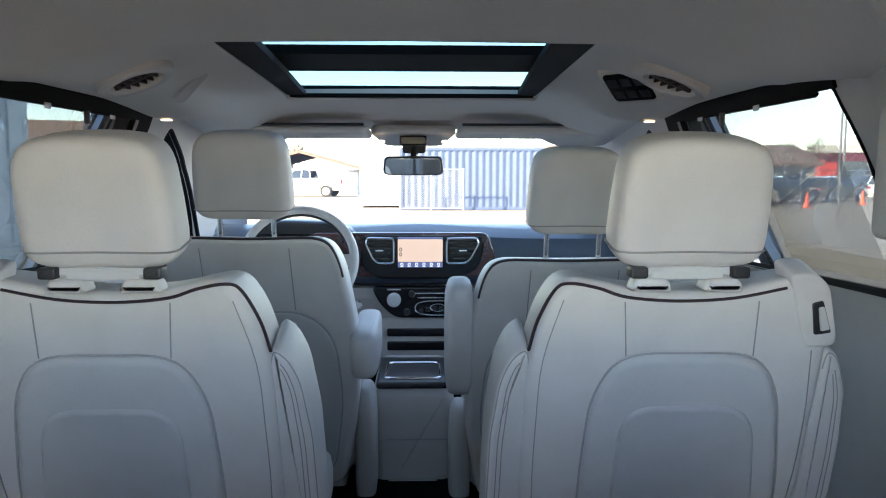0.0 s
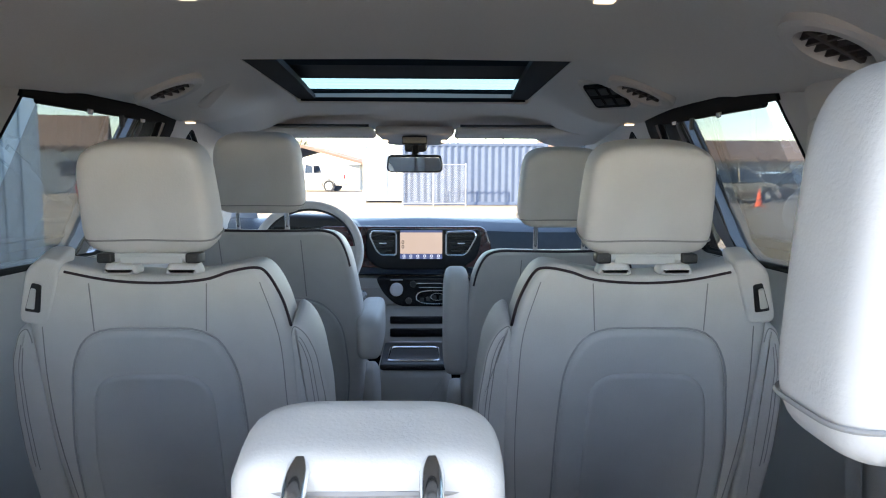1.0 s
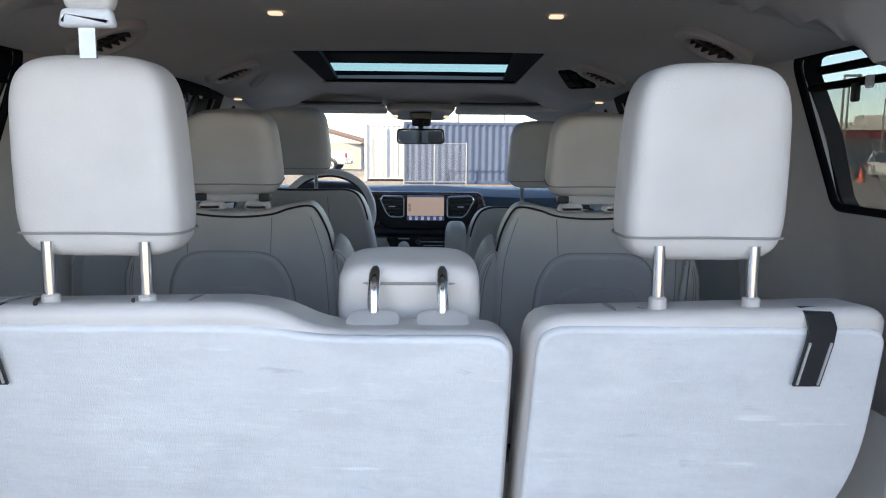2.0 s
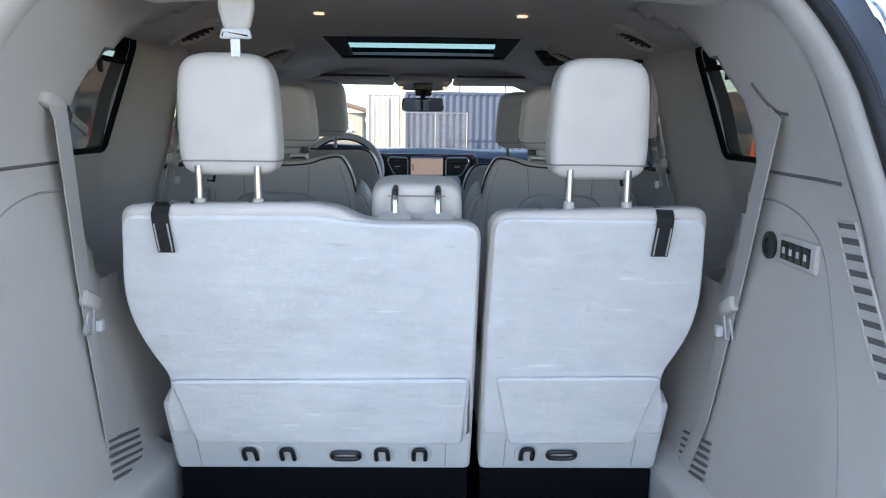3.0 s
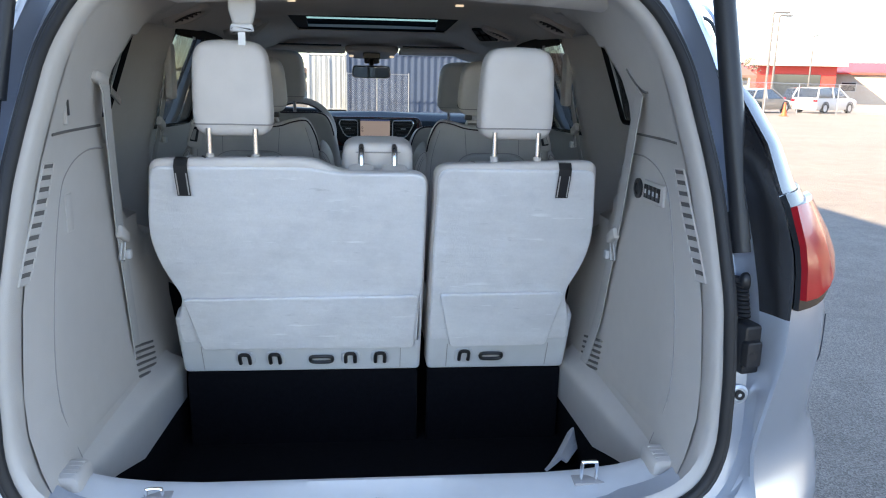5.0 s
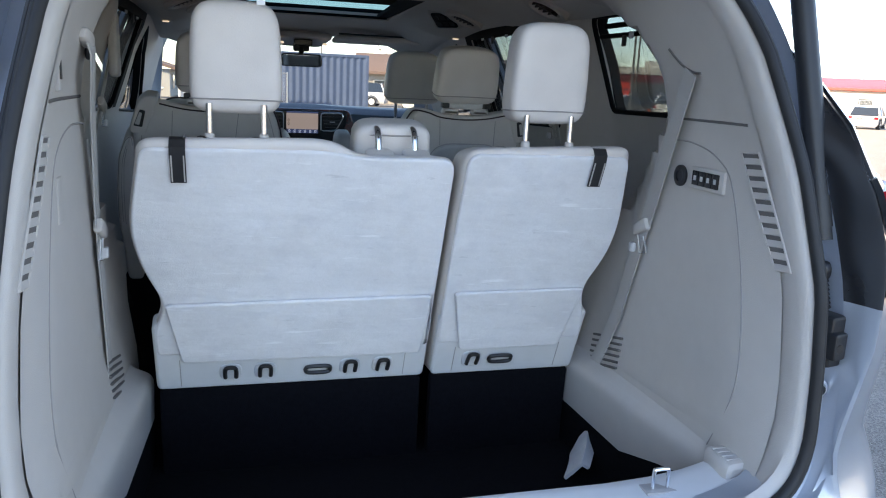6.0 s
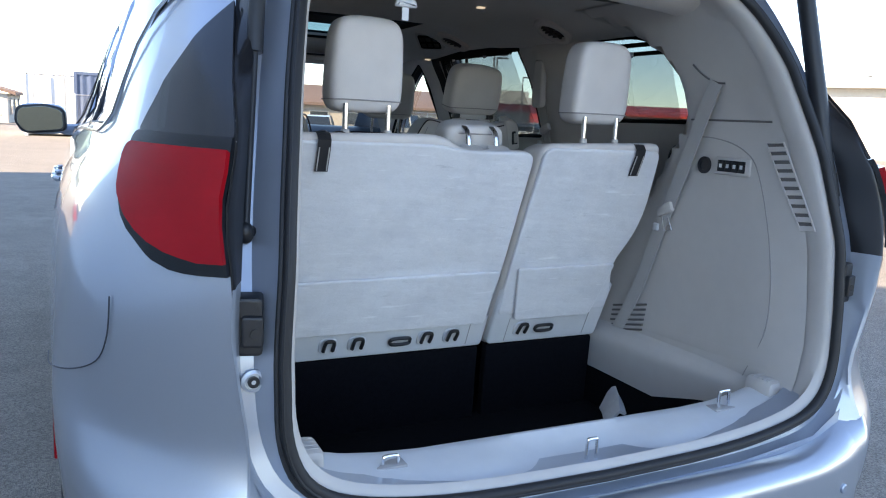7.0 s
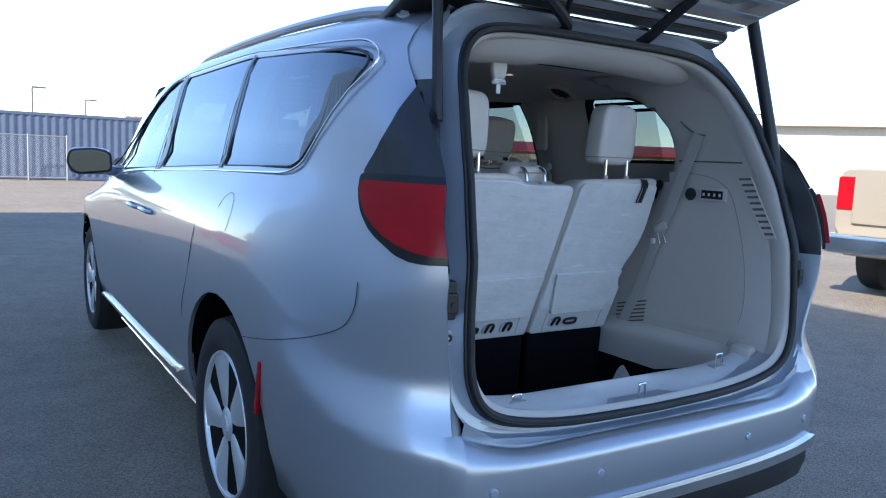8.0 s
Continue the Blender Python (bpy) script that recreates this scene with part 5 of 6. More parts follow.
headrest(left_bench, .175, .211, .105, inv @ at(-.327, .650, 1.351, 0, 0, 0), (-.052, .052), .072, "pale leather headrest on chrome posts", -.042)
headrest(right_bench, .175, .211, .105, inv @ at(.335, .650, 1.350, 0, 0, 0), (-.052, .052), .072, "pale leather headrest on chrome posts", -.042)
k = B()
pillow(k, (.178, .09, .120), .34, .45, 16, 36, inv @ at(.007, .740, 1.177, 12, 0, 0), lambda x, y, z: (x * (1 - .12 * max(0, z / .0625) ** 3), y, z))
mid = part("headrest", k, LEATHER, left_bench, "low middle headrest on bent chrome posts")
k = B()
tube(k, [(x, .6885 + .02 * abs((x - .007) / .085) ** 4, 1.206) for x in [-.078 + .156 * i / 12 + .007 for i in range(13)]], .0022, 6, m=inv)
part("seam", k, LEATHER_SEAM, mid)
for x in (-.033, .047):
    k = B()
    tube(k, curve_pts([(x, .655, 1.135), (x, .660, 1.185), (x, .667, 1.206), (x, .682, 1.218), (x, .70, 1.220)], 5), .0075, 10, m=inv)
    part("post", k, CHROME, mid, "bent chrome headrest post")
    k = B()
    pillow(k, (.062, .052, .013), .5, .7, 8, 20, inv @ at(x, .642, 1.1685, 18, 0, 0))
    part("post_collar", k, LEATHER, mid)

# second row captain's chairs
def captains_chair(sign):
    st = thing("second_row_seat", "pale leather captain's chair with dark piping and a moulded back", "seat", at(sign * .404, 1.50, 1.228, 17, 0, 0) @ Matrix.Scale(1.05, 4), group="second row seats")
    f = sign
    X = lambda pts: [(f * x, z) for x, z in pts]
    k = B()
    out = X([(-.158, .018), (-.115, .010), (-.07, -.002), (0, -.008), (.073, -.004), (.140, .012), (.19, .018), (.206, -.004), (.222, -.081), (.228, -.35), (.20, -.64), (-.192, -.64), (-.209, -.35), (-.207, -.12), (-.186, -.030)])
    slab(k, rnd(out, [.03, .03, .03, .03, .03, .03, .03, .03, .04, .05, .05, .05, .05, .05, .03]), .14, .02, 4, Matrix(((1, 0, 0, 0), (0, 1, 0, 0), (0, -.34, 1, 0), (0, 0, 0, 1))), r2=.04)
    back = part("backrest", k, LEATHER, st, "pale leather backrest")
    k = B()
    slab(k, rnd(X([(-.074, -.105), (.118, -.105), (.158, -.165), (.186, -.34), (.185, -.62), (-.115, -.62), (-.116, -.30), (-.110, -.175)]), [.05, .05, .05, .05, .02, .02, .05, .04]), .022, .011, 4, at(0, -.009, 0))
    shell = part("back_shell", k, SEATBACK, st, "moulded grey back shell")
    k = B()
    tube(k, [Vector((p.x, -.0005, p.y)) for p in rnd(X([(-.117, -.62), (-.118, -.30), (-.112, -.174), (-.075, -.103), (.119, -.103), (.160, -.164), (.188, -.34), (.187, -.62)]), [0, .05, .04, .05, .05, .05, .05, 0])], .0017, 6)
    part("shell_groove", k, GROOVE, shell)
    k = B()
    slab(k, rnd(X([(-.040, -.185), (.096, -.185), (.130, -.215), (.150, -.36), (.148, -.60), (-.066, -.60), (-.070, -.36), (-.070, -.215)]), [.03, .03, .04, .03, .02, .02, .03, .04]), .02, .008, 4, at(0, -.0145, 0))
    part("shell_panel", k, POCKET, shell, "darker inset back panel")
    k = B()
    tube(k, curve_pts([(f * x, y, z) for x, y, z in ((-.203, .012, -.105), (-.194, .005, -.053), (-.174, .0, -.004), (-.154, -.001, .006), (-.115, -.002, -.001), (-.075, -.003, -.014), (-.004, -.003, -.020), (.073, -.002, -.016), (.143, .0, -.002))], 5), .0024, 6)
    part("piping", k, PIPING, back, "dark piping along the top seam")
    k = B()
    for x0, x1 in ((-.077, -.067), (.108, .114)):
        tube(k, [(f * x0, -.0012, -.022), (f * x1, -.0004, -.108)], .0010, 5)
    tube(k, curve_pts([(f * x, .0, z) for x, z in ((-.161, -.02), (-.184, -.116), (-.188, -.22), (-.187, -.36), (-.172, -.6))], 4), .0009, 5)
    tube(k, curve_pts([(f * x, .0, z) for x, z in ((.196, -.10), (.208, -.22), (.208, -.36), (.185, -.6))], 4), .0010, 5)
    part("stitching", k, LEATHER_SEAM, back)
    for side_out in ([(-.258, -.60), (-.258, -.36), (-.256, -.25), (-.244, -.155), (-.228, -.116), (-.204, -.098), (-.197, -.13), (-.198, -.60)], [(.224, -.60), (.222, -.12), (.228, -.105), (.246, -.116), (.268, -.172), (.280, -.27), (.284, -.36), (.27, -.60)]):
        side_out = rnd(side_out, .018)
        mm = at(0, .010, 0) @ Matrix.Diagonal((f, 1, 1, 1))
        k = B()
        slab(k, side_out, .11, .009, 3, mm, r2=.02)
        bo = part("folded_armrest", k, LEATHER, st, "flat leather side panel with stitched edges")
        rim_ = [q for q in inset(side_out, .004) if q[1] > -.58]
        k = B()
        tube(k, [Vector((q[0], .003, q[1])) for q in rim_], .0016, 5, m=mm)
        part("edge_piping", k, LEATHER_SEAM, bo)
        mid_x = -.205 if side_out[0][0] < 0 else .232
        for u in (.22, .36):
            k = B()
            tube(k, [Vector((q[0] + (mid_x - q[0]) * u, -.0004, q[1] - .05 * u)) for q in rim_ if abs(q[0]) > abs(mid_x) + .012], .0008, 5, m=mm)
            part("edge_stitch", k, LEATHER_SEAM, bo)
    k = B()
    slab(k, rnd(X([(.143, .017), (.178, .021), (.203, .0), (.229, -.081), (.226, -.094), (.184, -.097), (.158, -.028)]), .012), .06, .006, 3, at(0, -.002, 0))
    hd = part("release_housing", k, LEATHER, st, "grey plastic shoulder cover")
    k = B()
    slab(k, rnd(X([(.181, -.024), (.196, -.020), (.217, -.070), (.193, -.074)]), .004), .006, .002, 2, at(0, -.004, 0))
    part("lever_recess", k, BLACK, hd, "dark lever recess")
    k = B()
    slab(k, rnd(X([(.190, -.030), (.198, -.028), (.213, -.064), (.200, -.067)]), .003), .006, .002, 2, at(0, -.006, 0))
    part("release_lever", k, SEATBACK, hd, "grey folding lever")
    k = B()
    rbox(k, (0, .36, -.67), (.42, .48, .15), .05, at(0, 0, 0, -17, 0, 0) @ at(0, .1, .13))
    part("cushion", k, LEATHER, st)
    for x in (-.15, .15):
        k = B()
        rbox(k, (x, .45, -.86), (.05, .36, .14), .01, at(0, .0, .1, -17, 0, 0))
        part("seat_rail", k, TRIM, st)
    base = st.matrix_world.inverted()
    hr = headrest(st, .206, .178, .105, base @ at(sign * .399, 1.485, 1.350, 10, 0, 0), (-.05, .05), .032, "pale leather headrest on short chrome posts")
    k = B()
    rbox(k, (sign * .399, 1.478, 1.250), (.10, .022, .014), .004, base)
    tube(k, [base @ Vector((sign * .399 + dx, 1.478, 1.254)) for dx in (-.075, .075)], .010, 8)
    part("post_bracket", k, SEATBACK, hr)
    for dx in (-.070, .070):
        k = B()
        rbox(k, (sign * .399 + dx, 1.47, 1.254), (.024, .03, .016), .004, base)
        part("folding_button", k, BLACK, hr, "black folding button")
    for dx in (-.05, .05):
        k = B()
        slab(k, rnd([(-.030, 0), (.030, 0), (.022, .02), (-.022, .02)], .008), .04, .008, 3, base @ at(sign * .399 + dx, 1.462, 1.226))
        part("post_base", k, LEATHER, hr)
for sign in (-1, 1):
    captains_chair(sign)

# front seats
def front_seat(sign, top, label, rest):
    st = thing("front_seat", label, "seat", at(sign * .4245, 2.40, top, 15, 0, 0) @ Matrix.Scale(1.083, 4), group="front seats")
    f = sign
    X = lambda pts: [(f * x, z) for x, z in pts]
    outline = rnd(X([(-.19, .0), (0, -.004), (.17, .0), (.205, -.05), (.235, -.25), (.235, -.5), (.21, -.72), (-.21, -.72), (-.25, -.5), (-.255, -.25), (-.225, -.06)]), .05)
    k = B()
    slab(k, outline, .15, .018, 4, Matrix(((1, 0, 0, 0), (0, 1, 0, 0), (0, -.36, 1, 0), (0, 0, 0, 1))), r2=.05)
    back = part("backrest", k, LEATHER, st, "pale leather backrest")
    k = B()
    edge = [q for q in inset(outline, .0075) if q[1] > -.13]
    turn = max(range(len(edge)), key=lambda i: (edge[i] - edge[i - 1]).length)
    edge = edge[turn:] + edge[:turn]
    tube(k, [Vector((q[0], .005, q[1] + .0015)) for q in edge], .0034, 6)
    part("piping", k, PIPING, back, "dark piping along the top edge")
    shell_out = X([(-.13, -.20), (.13, -.20), (.195, -.27), (.205, -.45), (.185, -.68), (-.185, -.68), (-.215, -.45), (-.20, -.27)])
    k = B()
    slab(k, rnd(shell_out, .06), .02, .008, 4, at(0, -.007, 0))
    shell = part("back_shell", k, SEATBACK, st, "moulded grey back shell with a pocket")
    k = B()
    tube(k, [Vector((q[0], -.001, q[1])) for q in rnd(shell_out, .06)], .003, 6, closed=True)
    part("shell_groove", k, GROOVE, shell)
    # the shade lying in the pocket is put into its darker grey
    k = B()
    slab(k, rnd(X([(-.09, -.235), (.10, -.235), (.14, -.29), (.14, -.66), (-.13, -.66), (-.13, -.29)]), .04), .02, .006, 4, at(0, -.0105, 0))
    part("map_pocket", k, SHELL, shell, "moulded map pocket, darkened for its shade")
    for xx in (-.10, .115):
        k = B()
        tube(k, [(f * xx, -.0005, -.032), (f * (xx - .006), -.0005, -.195)], .0014, 5)
        part("stitching", k, LEATHER_SEAM, back)
    k = B()
    pillow(k, (.06, .16, .36), .5, .5, 12, 24, at(f * -.262, .10, -.66, -8, 0, 0))
    part("side_shield", k, TRIM, st, "grey plastic side shield")
    k = B()
    rbox(k, (0, .40, -.70), (.48, .50, .16), .05, at(0, 0, 0, -15, 0, 0) @ at(0, .06, .10))
    part("cushion", k, LEATHER, st)
    k = B()
    rbox(k, (0, .42, -.84), (.40, .40, .16), .02, at(0, 0, 0, -15, 0, 0) @ at(0, .06, .06))
    part("seat_base", k, TRIM, st)
    k = B()
    if sign < 0:
        pillow(k, (.072, .33, .125), .4, .5, 12, 26, at(.272, .10, -.338, -12, 0, 0))
    else:
        pillow(k, (.075, .14, .30), .4, .5, 12, 26, at(-.270, .06, -.24, -5, 0, 0))
    part("armrest", k, LEATHER, st, "pale leather armrest")
    base = st.matrix_world.inverted()
    headrest(st, .244, .222, .12, base @ at(sign * .429, 2.416, rest, 8, 0, 0), (-.07, .07), .10, "pale leather headrest on chrome posts")
front_seat(-1, 1.224, "pale leather driver's seat with dark piping", 1.378)
front_seat(1, 1.166, "pale leather passenger seat with dark piping", 1.339)

# ---- dashboard, console, mirror ----
def moved(k):
    return Matrix.Translation((.036, .443, 1.392)) @ Matrix.Scale(k, 4) @ Matrix.Translation((-.035, -.293, -1.406))
dash = thing("dashboard", "two-tone dashboard with central touch screen and wood trim", "dashboard", moved(1.055))
k = B()
rows = []
for i in range(33):
    x = -.80 + 1.6 * i / 32
    c = .02 * math.exp(-((x - .02) / .25) ** 2)
    rows.append([Vector((x, y, z)) for y, z in ((3.80, 1.13), (3.6, 1.175), (3.35, 1.19 + c * .3), (3.20, 1.180 + c), (3.14 - c, 1.150 + c), (3.11 - c, 1.08), (3.13 - c, .985), (3.2, .965))])
loft(k, rows, closed=False, cap=False)
top = part("dash_top", k, DASH_TOP, dash, "dark blue-black upper dashboard, blue partly for mirrored sky")
k = B()
loft(k, [[Vector((x, y, z)) for y, z in ((3.2, .975), (3.12, .965), (3.10, .93), (3.16, .70), (3.3, .45))] for x in (-.80, -.5, -.2, .02, .2, .5, .80)], closed=False, cap=False)
part("dash_lower", k, TRIM, dash, "grey lower dashboard")
k = B()
slab(k, rnd([(-.40, .995), (.285, .995), (.300, 1.08), (.27, 1.160), (-.38, 1.160), (-.40, 1.12)], .03), .03, .008, 3, at(0, 3.078, .018))
part("wood_trim", k, WOOD, dash, "glossy dark red wood trim")
k = B()
slab(k, rnd([(-.20, 1.03), (-.14, .985), (.17, .985), (.24, 1.03), (.262, 1.145), (-.195, 1.15)], .03), .03, .008, 3, at(0, 3.066, .022))
part("centre_bezel", k, GLOSS_BLACK, dash, "gloss black centre bezel")
k = B()
slab(k, rnd([(-.063, 1.05), (.102, 1.05), (.102, 1.133), (-.063, 1.133)], .004), .012, .002, 2, at(0, 3.058, .022))
scr = part("screen", k, SCREEN, dash, "lit touch screen with a pale map")
k = B()
rbox(k, (.0195, 3.056, 1.062), (.165, .006, .02), .002)
part("icon_bar", k, SCREEN_DARK, scr)
k = B()
rbox(k, (.0195, 3.056, 1.160), (.165, .006, .008), .002)
part("status_bar", k, SCREEN_DARK, scr)
for i in range(6):
    k = B()
    tube(k, [Vector((-.048 + .027 * i + .0045 * math.cos(a), 3.0528, 1.064 + .0045 * math.sin(a))) for a in [j * math.pi / 5 for j in range(10)]], .0011, 4, closed=True)
    rbox(k, (-.048 + .027 * i, 3.0528, 1.0555), (.012, .001, .002), .0004)
    part("icon", k, ICON, scr)
k = B()
for dx, dz in ((.0, .0), (.0, .018)):
    tube(k, [Vector((-.052 + .004 * math.cos(a), 3.056, 1.100 + dz + .006 * math.sin(a))) for a in [j * math.pi / 6 for j in range(12)]], .0015, 5, closed=True)
part("map_mark", k, BLACK, scr)
for sx, pts in ((-1, [(-.078, 1.045), (-.078, 1.135), (-.172, 1.138), (-.182, 1.12), (-.155, 1.062), (-.135, 1.045)]), (1, [(.117, 1.045), (.117, 1.135), (.225, 1.138), (.236, 1.12), (.205, 1.062), (.185, 1.045)])):
    k = B()
    tube(k, [Vector((p.x, 3.060, p.y + .022)) for p in rnd(pts, .012)], .0042, 8, closed=True)
    vt = part("vent_ring", k, CHROME, dash, "chrome ring of a dashboard air vent")
    for i in range(4):
        k = B()
        xa, xb = sorted((pts[0][0], pts[3][0]))
        rbox(k, ((xa + xb) / 2, 3.066, 1.084 + .019 * i), ((xb - xa) * (.62 + .09 * i), .012, .004), .0015)
        part("vane", k, BLACK, vt)
    k = B()
    rbox(k, ((xa + xb) / 2, 3.058, 1.114), (.03, .01, .006), .002)
    part("vent_tab", k, CHROME, vt)
k = B()
slab(k, rnd([(-.165, .978), (.222, .978), (.205, .91), (.14, .860), (-.075, .860), (-.130, .91)], .03), .03, .008, 3, at(0, 3.070, 0, 0, 0, 0))
pod = part("control_pod", k, GLOSS_BLACK, dash, "gloss black climate control pod")
k = B()
lathe(k, [(.026, 0), (.026, .02), (.022, .025), (.001, .025)], 24, at(-.078, 3.072, .930, 90, 0, 0))
part("shift_dial", k, ALLOY, pod, "bright rotary gear dial")
k = B()
rbox(k, (.075, 3.062, .955), (.15, .008, .004), .002)
rbox(k, (.075, 3.062, .938), (.13, .008, .003), .0015)
tube(k, [Vector((.085 + .085 * spow(math.cos(a), .7), 3.066, .898 + .027 * spow(math.sin(a), .8))) for a in [j * math.pi / 16 for j in range(32)]], .0026, 6, closed=True)
tube(k, [Vector((.085 + .028 * math.cos(a), 3.064, .900 + .014 * math.sin(a))) for a in [j * math.pi / 10 for j in range(20)]], .0015, 6, closed=True)
part("pod_trim", k, CHROME, pod)
for x, z in ((-.012, .955), (.172, .955), (-.03, .888)):
    k = B()
    lathe(k, [(.012, -.004), (.012, .016), (.010, .018), (.001, .018)], 18, at(x, 3.070, z - .003, 90, 0, 0))
    knob = part("knob", k, BLACK, pod)
    k = B()
    lathe(k, [(.0125, .010), (.0132, .012), (.0125, .014)], 18, at(x, 3.070, z - .003, 90, 0, 0))
    part("knob_ring", k, CHROME, knob)
for i in range(6):
    k = B()
    rbox(k, (.022 + .025 * i, 3.064, .900 - .012 * abs(i - 2.5) / 2.5), (.015, .004, .016), .002)
    part("climate_button", k, BLACK, pod)
k = B()
rbox(k, (-.078, 3.066, .968), (.05, .004, .005), .001)
part("dial_marks", k, SYMBOL, pod)
k = B()
slab(k, rnd([(-.15, .86), (.18, .86), (.15, .62), (-.12, .62)], .03), .04, .01, 3, at(0, 3.085, 0))
st_ = part("lower_panel", k, TRIM, dash)
for z, h in ((.803, .030), (.752, .034)):
    k = B()
    slab(k, rnd([(-.105, z - h / 2), (.115, z - h / 2), (.115, z + h / 2), (-.105, z + h / 2)], .006), .02, .003, 2, at(0, 3.079, 0))
    part("storage_slot", k, GLOSS_BLACK, st_, "dark storage slot")
k = B()
tube(k, [(-.11, 3.079, .70), (-.05, 3.079, .70), (-.03, 3.079, .685), (.05, 3.079, .685), (.07, 3.079, .70), (.13, 3.079, .70)], .0025, 5)
part("drawer_line", k, BLACK, st_)
k = B()
slab(k, rnd([(-.62, 1.15), (-.20, 1.15), (-.235, 1.185), (-.30, 1.215), (-.50, 1.222), (-.60, 1.20)], .03), .14, .02, 3, at(0, 3.10, 0))
part("instrument_hood", k, BLACK, dash)

wheel_ob = thing("steering_wheel", "pale leather steering wheel", "steering wheel", moved(1.06) @ at(-.385, 2.80, 1.105, 62, 0, 0))
k = B()
tube(k, [Vector((.187 * math.cos(a), .187 * math.sin(a), 0)) for a in [j * math.pi / 24 for j in range(48)]], .0155, 10, closed=True)
part("rim", k, LEATHER, wheel_ob)
k = B()
tube(k, [Vector((.174 * math.cos(a), .174 * math.sin(a), -.004)) for a in [j * math.pi / 24 for j in range(48)]], .0075, 8, closed=True)
part("rim_insert", k, BLACK, wheel_ob, "dark inner edge of the rim")
k = B()
for a in (0, math.pi, -math.pi / 2):
    tube(k, [(.05 * math.cos(a), .05 * math.sin(a), -.01), (.18 * math.cos(a), .18 * math.sin(a), 0)], .01, 6, flat=(.045, .02))
part("spokes", k, TRIM, wheel_ob)
k = B()
pillow(k, (.15, .13, .06), .7, .7, 8, 24)
part("hub", k, SEATBACK, wheel_ob)

con = thing("centre_console", "grey floor console with a chrome-framed lid", "console", moved(1.07))
k = B()
slab(k, rnd([(-.108, .42), (.108, .42), (.118, .60), (.125, .735), (.108, .775), (-.108, .775), (-.125, .735), (-.118, .60)], .035), .42, .028, 4, at(0, 2.45, 0))
part("console_body", k, TRIM, con)
k = B()
rbox(k, (0, 2.60, .782), (.215, .30, .022), .01)
lid = part("console_tray", k, BLACK, con, "black console tray")
k = B()
tube(k, [Vector((p.x, 2.60 + p.y, .795)) for p in rnd([(-.083, -.12), (.083, -.12), (.08, .06), (-.08, .06)], .02)], .0045, 8, closed=True)
part("chrome_frame", k, CHROME, lid, "chrome tray frame")
k = B()
tube(k, [(-.123, 2.449, .62), (.123, 2.449, .62)], .002, 5)
part("console_seam", k, GROOVE, con)
k = B()
slab(k, rnd([(-.075, .455), (.075, .455), (.078, .50), (-.078, .50)], .015), .02, .004, 3, at(0, 2.438, 0))
part("kick_panel", k, SHELL, con, "darker lower panel")
k = B()
lathe(k, [(.019, 0), (.019, .006), (.014, .008), (.012, .003), (.001, .003)], 20, at(-.215, 3.085, .905, 90, 0, 0))
part("ignition_button", k, CHROME, dash, "round chrome ignition button")

mirror = thing("rear_view_mirror", "black framed rear view mirror below the roof", "mirror", at(-.004, 3.14, 1.408, 8, 0, -3))
k = B()
slab(k, rnd([(-.108, -.022), (-.095, -.034), (.095, -.034), (.108, -.022), (.102, .032), (-.102, .032)], .014), .035, .008, 3)
part("mirror_frame", k, BLACK, mirror)
k = B()
slab(k, rnd([(-.101, -.020), (-.09, -.029), (.09, -.029), (.101, -.020), (.096, .027), (-.096, .027)], .012), .006, .001, 2, at(0, -.003, 0))
part("mirror_glass", k, MIRROR, mirror)
k = B()
tube(k, [(0, .03, .01), (0, .06, .05), (0, .09, .09)], .014, 8)
rbox(k, (0, .09, .075), (.085, .07, .075), .012)
part("mirror_mount", k, BLACK, mirror)
ov = thing("overhead_console", "grey overhead console with small lamps", "overhead console", moved(1.09))
k = B()
slab(k, rnd([(-.14, -.10), (.14, -.10), (.10, .12), (-.10, .12)], .04), .03, .012, 3, at(0, 2.78, 1.535, -90, 0, 0) @ at(0, 0, 0, -9, 0, 0))
hsg = part("console_shell", k, TRIM, ov)
k = B()
rbox(k, (0, 2.70, 1.500), (.085, .03, .03), .006)
part("display", k, GLOSS_BLACK, hsg)
for x in (-.1, .1):
    k = B()
    pillow(k, (.024, .02, .012), .8, .8, 6, 14, at(x, 2.69, 1.496))
    part("spot_lamp", k, LAMP, hsg)
for sign in (-1, 1):
    vs = thing("sun_visor", "folded grey cloth sun visor", "sun visor", at(sign * .378, 2.90, 1.522, 0, 0, 0), group="sun visors")
    k = B()
    slab(k, rnd([(-.235, -.013), (.235, -.013), (.235, .013), (-.235, .013)], .0125), .17, .010, 3, at(0, 0, 0, -3, 0, 0))
    part("visor_board", k, HEADLINER, vs)
    k = B()
    tube(k, [(-.22, .0, .017), (.22, .0, .017)], .005, 6)
    part("visor_rod", k, BLACK, vs)

